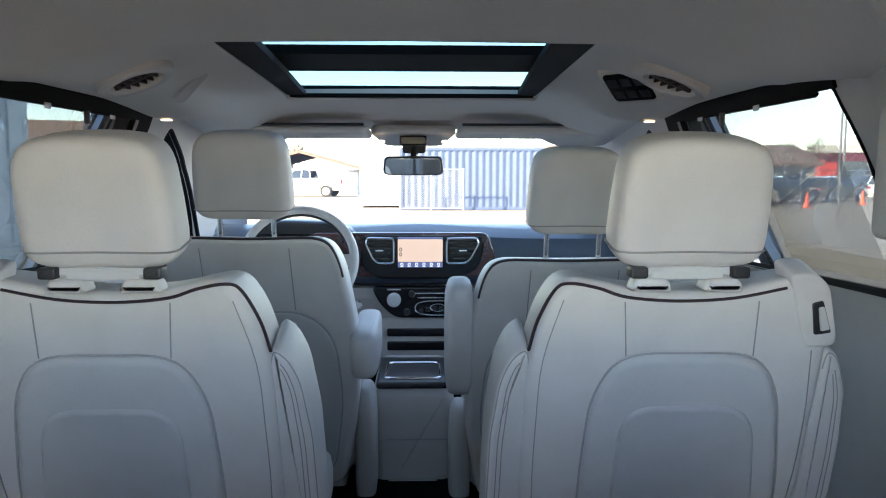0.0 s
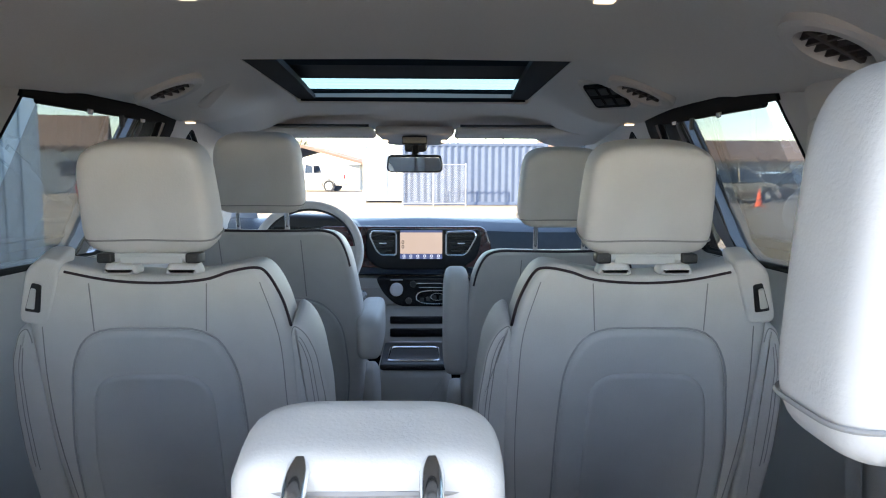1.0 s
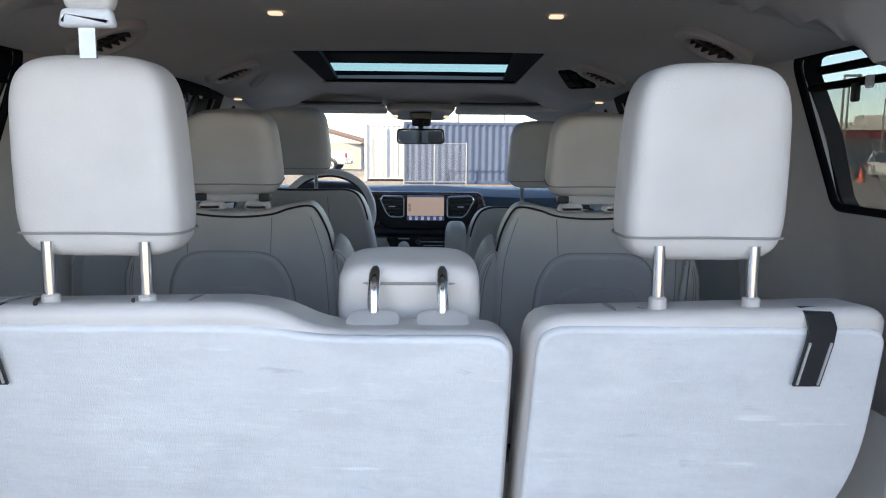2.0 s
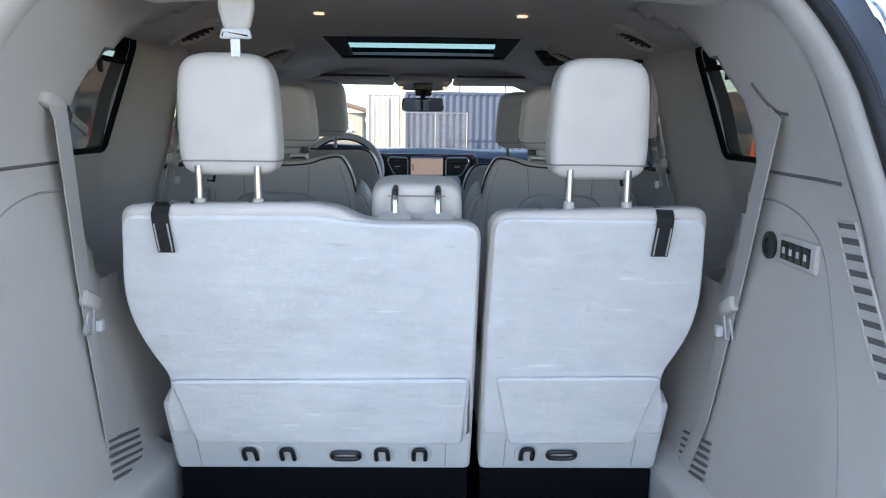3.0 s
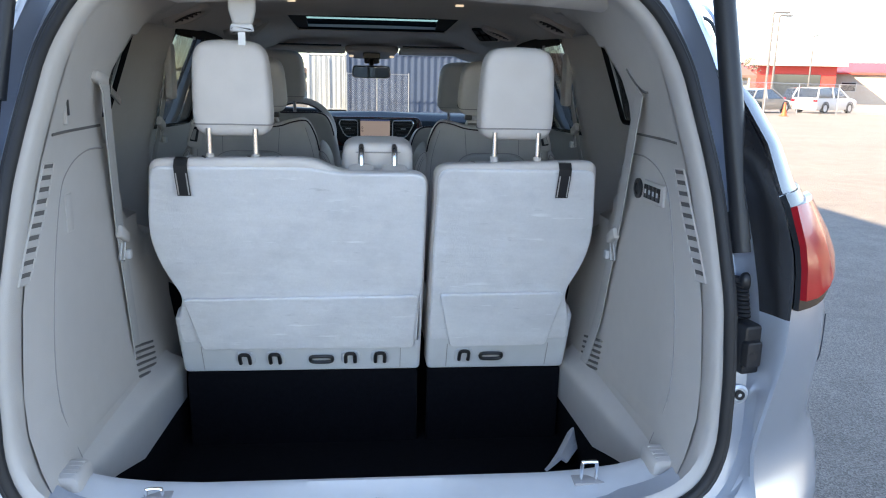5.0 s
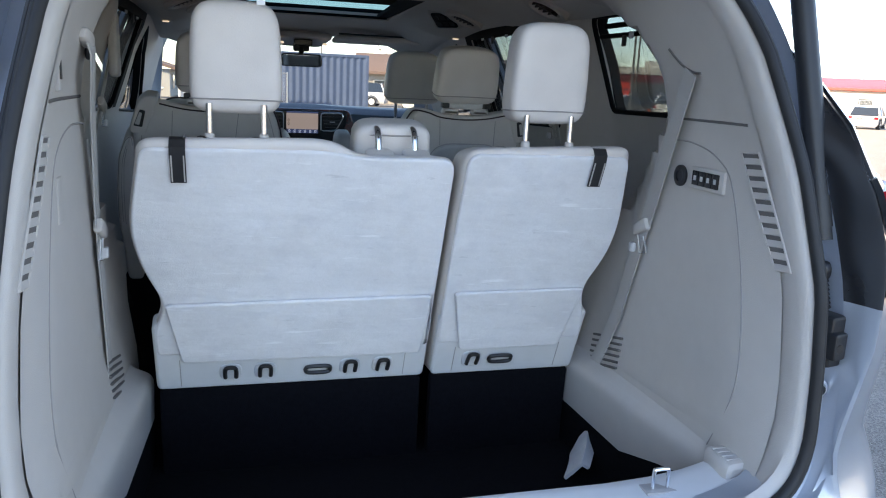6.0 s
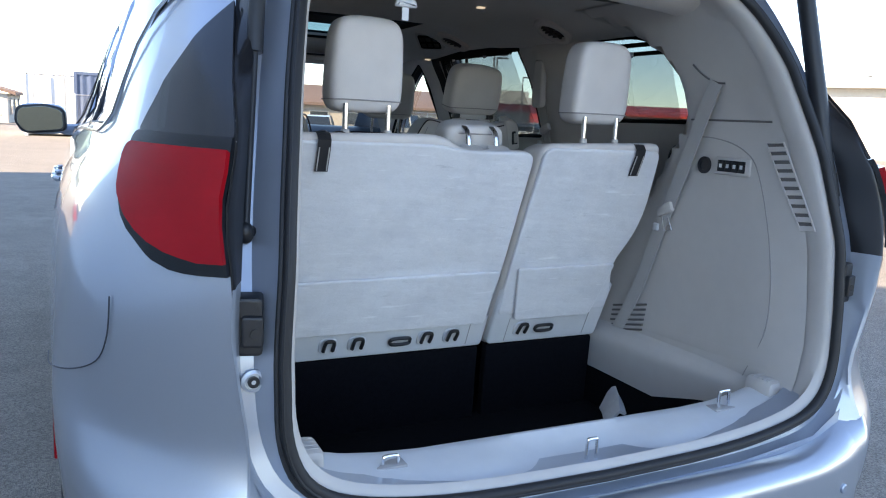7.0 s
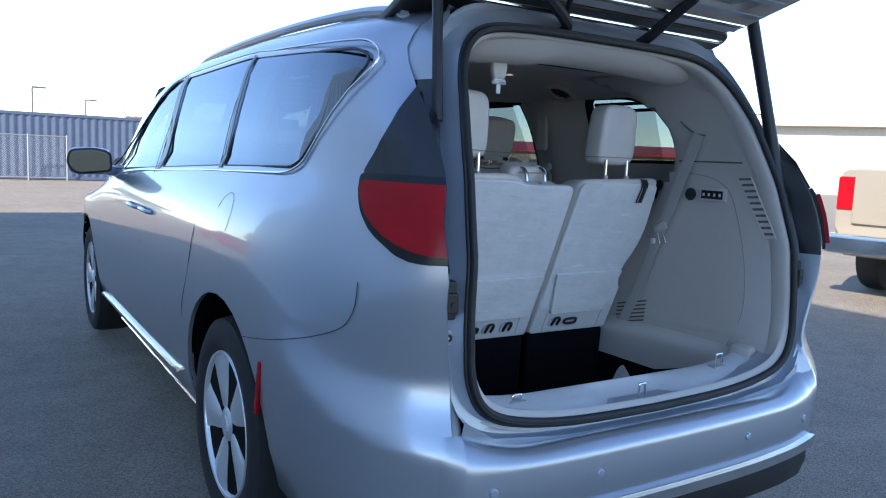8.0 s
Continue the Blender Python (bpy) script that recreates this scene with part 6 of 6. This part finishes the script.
# ---- outside ----
SLOPE = -0.008
def gz(y):
    return SLOPE * y
def asphalt_mat():
    """Worn asphalt: pale and dark stone chips in grey binder, with patches and tracks."""
    m = mat("asphalt", (0.26, 0.226, 0.188), 0.85, 0, 5, 0.35, stain=0.55, stain_scale=0.55)
    nt = m.node_tree
    b = nt.nodes["Principled BSDF"]
    old = b.inputs["Base Color"].links[0].from_socket
    tc = nt.nodes.new("ShaderNodeTexCoord")
    vo = nt.nodes.new("ShaderNodeTexVoronoi")
    vo.inputs["Scale"].default_value = 170
    nt.links.new(tc.outputs["Object"], vo.inputs["Vector"])
    mr = nt.nodes.new("ShaderNodeMapRange")
    mr.inputs[3].default_value, mr.inputs[4].default_value = 0.62, 1.42
    sep = nt.nodes.new("ShaderNodeSeparateColor")
    nt.links.new(vo.outputs["Color"], sep.inputs[0])
    nt.links.new(sep.outputs[0], mr.inputs[0])
    hs = nt.nodes.new("ShaderNodeHueSaturation")
    nt.links.new(old, hs.inputs["Color"])
    nt.links.new(mr.outputs[0], hs.inputs["Value"])
    nt.links.new(hs.outputs[0], b.inputs["Base Color"])
    bp = nt.nodes.new("ShaderNodeBump")
    bp.inputs["Strength"].default_value, bp.inputs["Distance"].default_value = 0.9, 0.006
    nt.links.new(vo.outputs["Distance"], bp.inputs["Height"])
    nt.links.new(bp.outputs[0], b.inputs["Normal"])
    return m
ASPHALT = asphalt_mat()
k = B()
plate(k, [(-900, -900, gz(-900)), (900, -900, gz(-900)), (900, 900, gz(900)), (-900, 900, gz(900))])
tagged(part("ground", k, ASPHALT), "grey asphalt lot sloping gently away", "ground", kind="structure")
SIDING = mat("building_siding", (0.60, 0.66, 0.72), 0.6, 0, 3, 0.1, 0.1, 30, stain=0.15)
BLUE_STEEL = mat("blue_steel", (0.075, 0.105, 0.175), 0.5, 0, 6, 0.2, 0.2, 60, stain=0.3, stain_scale=1.5)
WHITE_STEEL = mat("white_steel", (0.68, 0.69, 0.68), 0.5, 0, 6, 0.1, 0.2, 60, stain=0.25, stain_scale=1.2)
GALV = mat("galvanised_pipe", (0.45, 0.46, 0.47), 0.4, 0.8, stain=0.2)
TAN_WALL = mat("tan_wall", (0.42, 0.36, 0.29), 0.85, 0, 5, 0.15, 0.2, 40, stain=0.2)
BROWN_ROOF = mat("brown_roof", (0.20, 0.13, 0.10), 0.85, 0, 8, 0.35, 0.3, 40, stain=0.3)
RED_ROOF = mat("red_metal_roof", (0.55, 0.045, 0.03), 0.5, 0, 4, 0.15, 0.1, 20, stain=0.2)
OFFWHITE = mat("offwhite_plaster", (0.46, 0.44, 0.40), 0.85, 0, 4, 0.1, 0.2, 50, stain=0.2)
DARK_GLASS = mat("dark_glass", (0.02, 0.025, 0.03), 0.08, spec=0.8, stain=0.1)
POLE = mat("pole_metal", (0.16, 0.15, 0.14), 0.5, 0.4, stain=0.2)
CONE = mat("orange_cone", (0.75, 0.10, 0.03), 0.6, stain=0.15, stain_scale=8)
def link_mat():
    """Woven wire: diamond threads with gaps between."""
    m = mesh_mat("chain_link", (0.42, 0.43, 0.44), 0.3)
    nt = m.node_tree
    mx = [n for n in nt.nodes if n.type == "MIX_SHADER"][0]
    tc, mp = nt.nodes.new("ShaderNodeTexCoord"), nt.nodes.new("ShaderNodeMapping")
    mp.inputs["Rotation"].default_value = (0, radians(45), 0)
    nt.links.new(tc.outputs["Object"], mp.inputs[0])
    sx = nt.nodes.new("ShaderNodeSeparateXYZ")
    nt.links.new(mp.outputs[0], sx.inputs[0])
    best = None
    for ax in (0, 2):
        mm = nt.nodes.new("ShaderNodeMath")
        mm.operation, mm.inputs[1].default_value = "PINGPONG", 0.03
        nt.links.new(sx.outputs[ax], mm.inputs[0])
        lt = nt.nodes.new("ShaderNodeMath")
        lt.operation, lt.inputs[1].default_value = "LESS_THAN", 0.0016
        nt.links.new(mm.outputs[0], lt.inputs[0])
        if best is None:
            best = lt.outputs[0]
        else:
            mxm = nt.nodes.new("ShaderNodeMath")
            mxm.operation = "MAXIMUM"
            nt.links.new(best, mxm.inputs[0])
            nt.links.new(lt.outputs[0], mxm.inputs[1])
            best = mxm.outputs[0]
    nt.links.new(best, mx.inputs[0])
    return m
LINK = link_mat()

# the building that shades the lot
bld = thing("building", "pale blue-grey metal-sided building beside the van", "building")
k = B()
rbox(k, (-17.5, 1.9, 3.25), (25, 16.8, 6.6), .02)
part("wall", k, SIDING, bld)
k = B()
for i in range(41):
    rbox(k, (-4.98, -6.2 + .4 * i, 3.2), (.03, .05, 6.3), .01)
part("wall_rib", k, SIDING, bld)

# shipping containers
def container(x, y, rz, length, colour, label, doors=False):
    ob = thing("shipping_container", label, "shipping container", at(x, y, gz(y), 0, 0, rz))
    W, H = 2.44, 2.59
    k = B()
    xs, n = [], int(length / .28)
    row = []
    for i in range(n):
        for u, d in ((0, 0), (.07, .036), (.14, .036), (.21, 0)):
            row.append((.06 + (length - .12) * (i + u / .28) / n, .01 + d))
    row.append((length - .06, .01))
    loft(k, [[Vector((px, py, z)) for px, py in row] for z in (.14, H - .1)], closed=False, cap=False)
    loft(k, [[Vector((px, W - py, z)) for px, py in row] for z in (.14, H - .1)], closed=False, cap=False)
    rbox(k, (length / 2, W / 2, H - .06), (length - .04, W - .04, .05), .01)
    rbox(k, (length / 2, W / 2, .12), (length - .04, W - .04, .06), .01)
    part("corrugated_wall", k, colour, ob)
    for px in (.05, length - .05):
        for py in (.05, W - .05):
            k = B()
            rbox(k, (px, py, H / 2), (.12, .12, H), .01)
            part("corner_post", k, colour, ob)
    for z in (.08, H - .05):
        for py in (.04, W - .04):
            k = B()
            rbox(k, (length / 2, py, z), (length - .1, .09, .12), .01)
            part("rail", k, colour, ob)
    for px in (0, length):
        k = B()
        sg = -1 if px == 0 else 1
        loft(k, [[Vector((px - sg * (.02 + .03 * (j % 4 in (1, 2))), .1 + (W - .2) * j / 40, z)) for j in range(41)] for z in (.14, H - .1)], closed=False, cap=False)
        en = part("end_wall", k, colour, ob)
        if doors and px == 0:
            for j in range(4):
                k = B()
                tube(k, [(-.03, .35 + .58 * j, .2), (-.03, .35 + .58 * j, H - .15)], .018, 6)
                part("lock_bar", k, GALV, en)
    return ob
container(-.98, 32.0, 0, 6.06, BLUE_STEEL, "dark blue corrugated shipping container")
container(-.41, 34.7, 90, 6.06, WHITE_STEEL, "white shipping container standing end on", True)

# wire gate before the containers
gt = thing("wire_gate", "galvanised pipe gate with chain link mesh", "gate")
gy = 31.2
for x in (-.95, .30, 1.62):
    k = B()
    tube(k, [(x, gy, gz(gy) - .1), (x, gy, gz(gy) + 1.75)], .03, 8)
    part("gate_post", k, GALV, gt)
for z in (.12, 1.70):
    k = B()
    tube(k, [(-.95, gy, gz(gy) + z), (1.62, gy, gz(gy) + z)], .022, 8)
    part("gate_rail", k, GALV, gt)
k = B()
plate(k, [(-.95, gy, gz(gy) + .12), (1.62, gy, gz(gy) + .12), (1.62, gy, gz(gy) + 1.7), (-.95, gy, gz(gy) + 1.7)])
part("mesh", k, LINK, gt)

# lamp posts
def lamp_post(x, y, h, arm=1.0, group="lot lamp posts"):
    ob = thing("lamp_post", "tall dark lot lamp post with a flat head", "lamp post", at(x, y, gz(y)), group=group)
    k = B()
    tube(k, [(0, 0, -.1), (0, 0, h)], [.09, .06], 8)
    part("pole", k, POLE, ob)
    k = B()
    rbox(k, (arm * .45, 0, h + .02), (arm * .9 if arm > 0 else .9, .3, .12), .03)
    part("lamp_head", k, POLE, ob)
for x, y, h in ((2.5, 62, 5.6), (7.3, 95, 5.8), (7.0, 70, 5.4), (42.2, 70, 6.5), (27.7, 50, 6.3), (23.0, 42, 5.7), (72, 52, 8)):
    lamp_post(x, y, h)

def gable_house(x, y, rz, w, d, h, rise, wallm, roofm, label, windows=4):
    ob = thing("house", label, "building", at(x, y, gz(y), 0, 0, rz))
    k = B()
    slab(k, [(-w / 2, -.5), (w / 2, -.5), (w / 2, h), (-w / 2, h)], d, .02, 1)
    part("wall", k, wallm, ob)
    k = B()
    ov = .5
    pts = [(-ov, h - .1), (d / 2, h + rise), (d + ov, h - .1), (d + ov, h + .1), (d / 2, h + rise + .22), (-ov, h + .1)]
    loft(k, [[Vector((px, a, b)) for a, b in pts] for px in (-w / 2 - ov, w / 2 + ov)])
    part("roof", k, roofm, ob)
    for i in range(windows):
        cx = -w / 2 + w * (i + .5) / windows
        k = B()
        rbox(k, (cx, -.03, h * .55), (min(1.6, w / windows * .6), .08, 1.1), .01)
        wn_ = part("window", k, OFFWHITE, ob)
        k = B()
        rbox(k, (cx, -.08, h * .55), (min(1.6, w / windows * .6) - .16, .03, .94), .01)
        part("pane", k, DARK_GLASS, wn_)
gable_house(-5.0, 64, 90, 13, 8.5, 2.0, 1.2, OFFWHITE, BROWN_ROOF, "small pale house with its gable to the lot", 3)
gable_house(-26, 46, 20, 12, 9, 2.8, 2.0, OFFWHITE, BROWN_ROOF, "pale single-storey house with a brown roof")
gable_house(20, 60, -6, 21, 12, 2.4, 1.5, TAN_WALL, BROWN_ROOF, "long low tan building with a brown roof", 7)

def flat_building(x, y, rz, w, d, h, wallm, roofm, label, bays=6):
    ob = thing("building", label, "building", at(x, y, gz(y), 0, 0, rz))
    k = B()
    slab(k, [(-w / 2, -.5), (w / 2, -.5), (w / 2, h), (-w / 2, h)], d, .02, 1)
    part("wall", k, wallm, ob)
    k = B()
    rbox(k, (0, d / 2 - .4, h + .25), (w + 1.6, d + 1.6, .8), .05)
    part("roof", k, roofm, ob)
    k = B()
    rbox(k, (w * .1, d * .4, h + 1.0), (w * .4, d * .5, .9), .05)
    part("roof_box", k, roofm, ob)
    for i in range(bays):
        cx = -w / 2 + w * (i + .5) / bays
        k = B()
        rbox(k, (cx, -.03, h * .45), (w / bays * .62, .08, h * .6), .01)
        part("window", k, DARK_GLASS, ob)
gable_house(66, 72, -40, 62, 18, 3.3, 1.2, TAN_WALL, RED_ROOF, "long shop building with a bright red metal roof", 14)
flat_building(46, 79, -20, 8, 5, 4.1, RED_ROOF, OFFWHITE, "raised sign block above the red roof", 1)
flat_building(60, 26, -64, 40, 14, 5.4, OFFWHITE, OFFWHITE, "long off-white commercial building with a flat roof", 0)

# parked vehicles
def car(x, y, rz, paint, label, L=4.6, H=1.5, W=1.82, kind="sedan", group="parked cars"):
    ob = thing("car" if kind != "pickup" else "pickup_truck", label, "car" if kind != "pickup" else "pickup truck", at(x, y, gz(y), 0, 0, rz), group=group)
    belt = H * (.6 if kind != "pickup" else .7)
    clr = .22 if kind != "pickup" else .45
    k = B()
    secs = []
    if kind == "sedan":
        line = [(-L / 2, .55, belt * .8), (-L / 2 + .1, clr, belt * .95), (-L * .3, clr, belt), (0, clr, belt), (L * .25, clr, belt), (L * .42, clr, belt * .86), (L / 2, .35, belt * .7)]
        cab = [(-L * .40, belt), (-L * .30, H * .93), (-L * .1, H), (L * .05, H * .98), (L * .27, belt)]
    elif kind == "suv":
        line = [(-L / 2, .5, belt * .9), (-L / 2 + .08, clr, belt), (0, clr, belt), (L * .28, clr, belt), (L * .44, clr, belt * .9), (L / 2, .4, belt * .75)]
        cab = [(-L * .485, belt), (-L * .43, H * .95), (-L * .1, H), (L * .06, H * .98), (L * .27, belt)]
    else:
        line = [(-L / 2, .6, belt), (-L / 2 + .06, clr, belt), (0, clr, belt), (L * .3, clr, belt), (L * .45, clr, belt * .97), (L / 2, .5, belt * .85)]
        cab = [(-L * .10, belt), (-L * .08, H * .96), (L * .02, H), (L * .12, H * .98), (L * .24, belt)]
    for px, z0, z1 in line:
        w = W / 2 * (1 if abs(px) < L * .45 else .93)
        secs.append([Vector((s * w * q, px, z)) for s, q, z in ((-1, .9, z0), (-1, 1, z0 + .15), (-1, 1, (z0 + z1) / 2), (-1, .97, z1 - .03), (-1, .9, z1), (1, .9, z1), (1, .97, z1 - .03), (1, 1, (z0 + z1) / 2), (1, 1, z0 + .15), (1, .9, z0))])
    loft(k, secs)
    part("body", k, paint, ob)
    k = B()
    n = len(cab)
    loft(k, [[Vector((s * W / 2 * (.92 if b <= belt + .01 else .76), a, b)) for a, b in cab] for s in (-1, 1)])
    part("cabin_glass", k, DARK_GLASS, ob, "dark window glass")
    k = B()
    loft(k, [[Vector((s * W / 2 * .77, a, b + .012)) for a, b in cab[1:-1]] for s in (-1, -.5, .5, 1)], closed=False, cap=False)
    for s in (-1, 1):
        for (a0, b0), (a1, b1) in ((cab[0], cab[1]), (cab[-1], cab[-2]), ((cab[2][0], belt), cab[2])):
            tube(k, [(s * W / 2 * .93, a0, b0), (s * W / 2 * .775, a1, b1)], .045, 6)
    part("cabin_roof", k, paint, ob)
    r = .33 if kind != "pickup" else .40
    for s in (-1, 1):
        for wy in (-L * .30, L * .31):
            wh = new("wheel")
            wh.parent = ob
            wh.matrix_local = at(s * (W / 2 - .1), wy, r, 0, 90 * s, 0)
            k = B()
            lathe(k, [(.62 * r, -.1), (.95 * r, -.11), (r, -.07), (r, .07), (.95 * r, .112), (.66 * r, .112), (.62 * r, .09)], 24)
            part("tyre", k, TYRE, wh)
            k = B()
            lathe(k, [(.64 * r, .10), (.5 * r, .07), (.15 * r, .10), (.01, .10)], 20)
            part("rim", k, ALLOY, wh)
            k = B()
            tube(k, [(s * (W / 2 + .005), wy + 1.18 * r * math.cos(a), r + 1.18 * r * math.sin(a)) for a in [math.pi * i / 10 for i in range(11)]], .03, 6)
            part("wheel_arch", k, BLACK, ob)
        k = B()
        rbox(k, (s * W * .40, -L / 2 + .02, belt * .82), (W * .13, .08, .16 if kind != "pickup" else .34), .02)
        part("rear_light", k, RED_LENS, ob)
        k = B()
        rbox(k, (s * W * .38, L / 2 - .12, belt * .74), (W * .18, .2, .12), .03)
        part("head_light", k, CHROME, ob)
    if kind == "pickup":
        k = B()
        rbox(k, (0, -L / 2 - .02, belt * .80), (W * .76, .05, belt * .42), .03)
        tg = part("tailgate", k, paint, ob)
        k = B()
        rbox(k, (0, -L / 2 - .05, belt * .90), (.24, .03, .06), .015)
        part("gate_handle", k, CHROME, tg)
        k = B()
        rbox(k, (0, -L / 2 - .10, .58), (W * .96, .16, .2), .05)
        part("step_bumper", k, CHROME, ob, "chrome step bumper")
        k = B()
        rbox(k, (0, -L / 2 - .19, .60), (.32, .01, .15), .004)
        part("number_plate", k, OFFWHITE, ob)
    return ob
def car_paint(n, c):
    return mat(n, c, 0.3, 0.3, coat=1.0, stain=0.1)
P_WHITE, P_SILVER, P_DARK, P_RED, P_BEIGE = car_paint("white_car_paint", (.75, .75, .74)), car_paint("silver_car_paint", (.31, .28, .23)), car_paint("dark_car_paint", (.03, .035, .045)), car_paint("red_car_paint", (.55, .02, .03)), car_paint("beige_car_paint", (.45, .40, .33))
car(8.9, 2.45, -84, P_SILVER, "silver pickup truck with chrome step bumper", 5.7, 1.9, 2.0, "pickup")
car(-8.2, 54, 80, P_WHITE, "white pickup truck parked by a house", 5.5, 1.85, 1.95, "pickup")
car(-11, 30, -88, P_RED, "red crossover car with silver wheels", 4.4, 1.64, 1.85, "suv")
for x, y, rz, p, knd, lab in ((14.5, 36, -62, P_BEIGE, "suv", "beige estate car parked by the fence"), (19.0, 40.5, -62, P_DARK, "sedan", "dark saloon car parked by the fence"), (24.0, 44.5, -62, P_SILVER, "sedan", "silver saloon car parked by the fence"), (29.2, 46, -62, P_WHITE, "suv", "white crossover car parked by the fence"), (34, 44, -55, P_SILVER, "suv", "silver crossover car parked by the fence"), (39, 40, -50, P_WHITE, "sedan", "white saloon car parked by the fence"), (10.4, 44.5, -20, P_WHITE, "suv", "white estate car beyond the gate"), (13.2, 47, -20, P_SILVER, "sedan", "silver saloon car beyond the gate"), (7.4, 52, 70, P_WHITE, "suv", "white crossover car beyond the gate"), (26, 55, -62, P_SILVER, "suv", "silver estate car in the back row"), (33, 54, -60, P_DARK, "suv", "dark crossover car in the back row")):
    car(x, y, rz, p, lab, 4.6, 1.62 if knd == "suv" else 1.45, 1.83, knd)

# fence and cones
fn = thing("wire_fence", "chain link fence along the parked cars", "fence")
fx = [(10.5 + 3 * i, 34 + 1.75 * i) for i in range(6)] + [(28.5 + 3.2 * i, 43.5 - 1.2 * i) for i in range(6)]
for (xa, ya), (xb, yb) in zip(fx, fx[1:]):
    k = B()
    tube(k, [(xa, ya, gz(ya) - .1), (xa, ya, gz(ya) + 1.8)], .03, 6)
    part("fence_post", k, GALV, fn)
    k = B()
    tube(k, [(xa, ya, gz(ya) + 1.78), (xb, yb, gz(yb) + 1.78)], .02, 6)
    part("fence_rail", k, GALV, fn)
    k = B()
    plate(k, [(xa, ya, gz(ya)), (xb, yb, gz(yb)), (xb, yb, gz(yb) + 1.78), (xa, ya, gz(ya) + 1.78)])
    part("mesh", k, LINK, fn)
k = B()
lathe(k, [(.15, .03), (.10, .3), (.045, .72), (.01, .73)], 16)
rbox(k, (0, 0, .018), (.38, .38, .036), .01)
cone = tagged(part("traffic_cone", k, CONE), "orange traffic cone on the asphalt", "traffic cone", "cones by the fence")
cone.matrix_world = at(13.9, 31.6, gz(31.6))
for x, y in ((17.6, 34.8), (22.4, 38.6)):
    copy_thing(cone, at(x, y, gz(y)))

# bare-looking pale trees beyond the lot
BARK = mat("tree_bark", (0.16, 0.12, 0.09), 0.9, 0, 20, 0.4, 0.5, 60)
LEAF = mat("dry_leaf", (0.20, 0.185, 0.12), 0.8, 0, 3, 0.4, stain=0.3, stain_scale=1.0)
def tree(x, y, h, seed):
    rng = random.Random(seed)
    ob = thing("tree", "pale dry tree with a thin crown", "tree", at(x, y, gz(y)), group="far trees")
    k = B()
    tube(k, curve_pts([(0, 0, -.2), (.05, .02, h * .2), (-.04, .0, h * .42), (.02, .0, h * .62)], 3), [.16 - .012 * i for i in range(10)], 7)
    tips = []
    for i in range(11):
        a, z0 = rng.uniform(0, 6.28), h * rng.uniform(.22, .55)
        r, z1 = h * rng.uniform(.16, .34), h * rng.uniform(.55, .98)
        p = [(0, 0, z0), (r * .5 * math.cos(a), r * .5 * math.sin(a), (z0 + z1) / 2 - .1), (r * math.cos(a), r * math.sin(a), z1)]
        tube(k, p, [.06, .04, .015], 5)
        tips += [Vector(p[1]), Vector(p[2]), (Vector(p[1]) + Vector(p[2])) / 2]
    part("trunk", k, BARK, ob)
    verts, faces = [], []
    for i in range(1200):
        c = rng.choice(tips) + Vector((rng.gauss(0, .07), rng.gauss(0, .07), rng.gauss(0, .06))) * h
        u = Vector((rng.gauss(0, 1), rng.gauss(0, 1), rng.gauss(0, 1))).normalized() * rng.uniform(.05, .10)
        w = u.orthogonal() * .7
        n = len(verts)
        verts += [c - u, c + w, c + u, c - w]
        faces.append((n, n + 1, n + 2, n + 3))
    me = bpy.data.meshes.new("crown")
    me.from_pydata(verts, [], faces)
    me.materials.append(LEAF)
    crown = new("crown", me)
    crown.parent = ob
for i, (x, y, h) in enumerate(((33, 66, 5.2), (12, 70, 5.5), (16.5, 74, 6.0), (22, 72, 5.0), (-13, 75, 6.5))):
    tree(x, y, h, i)
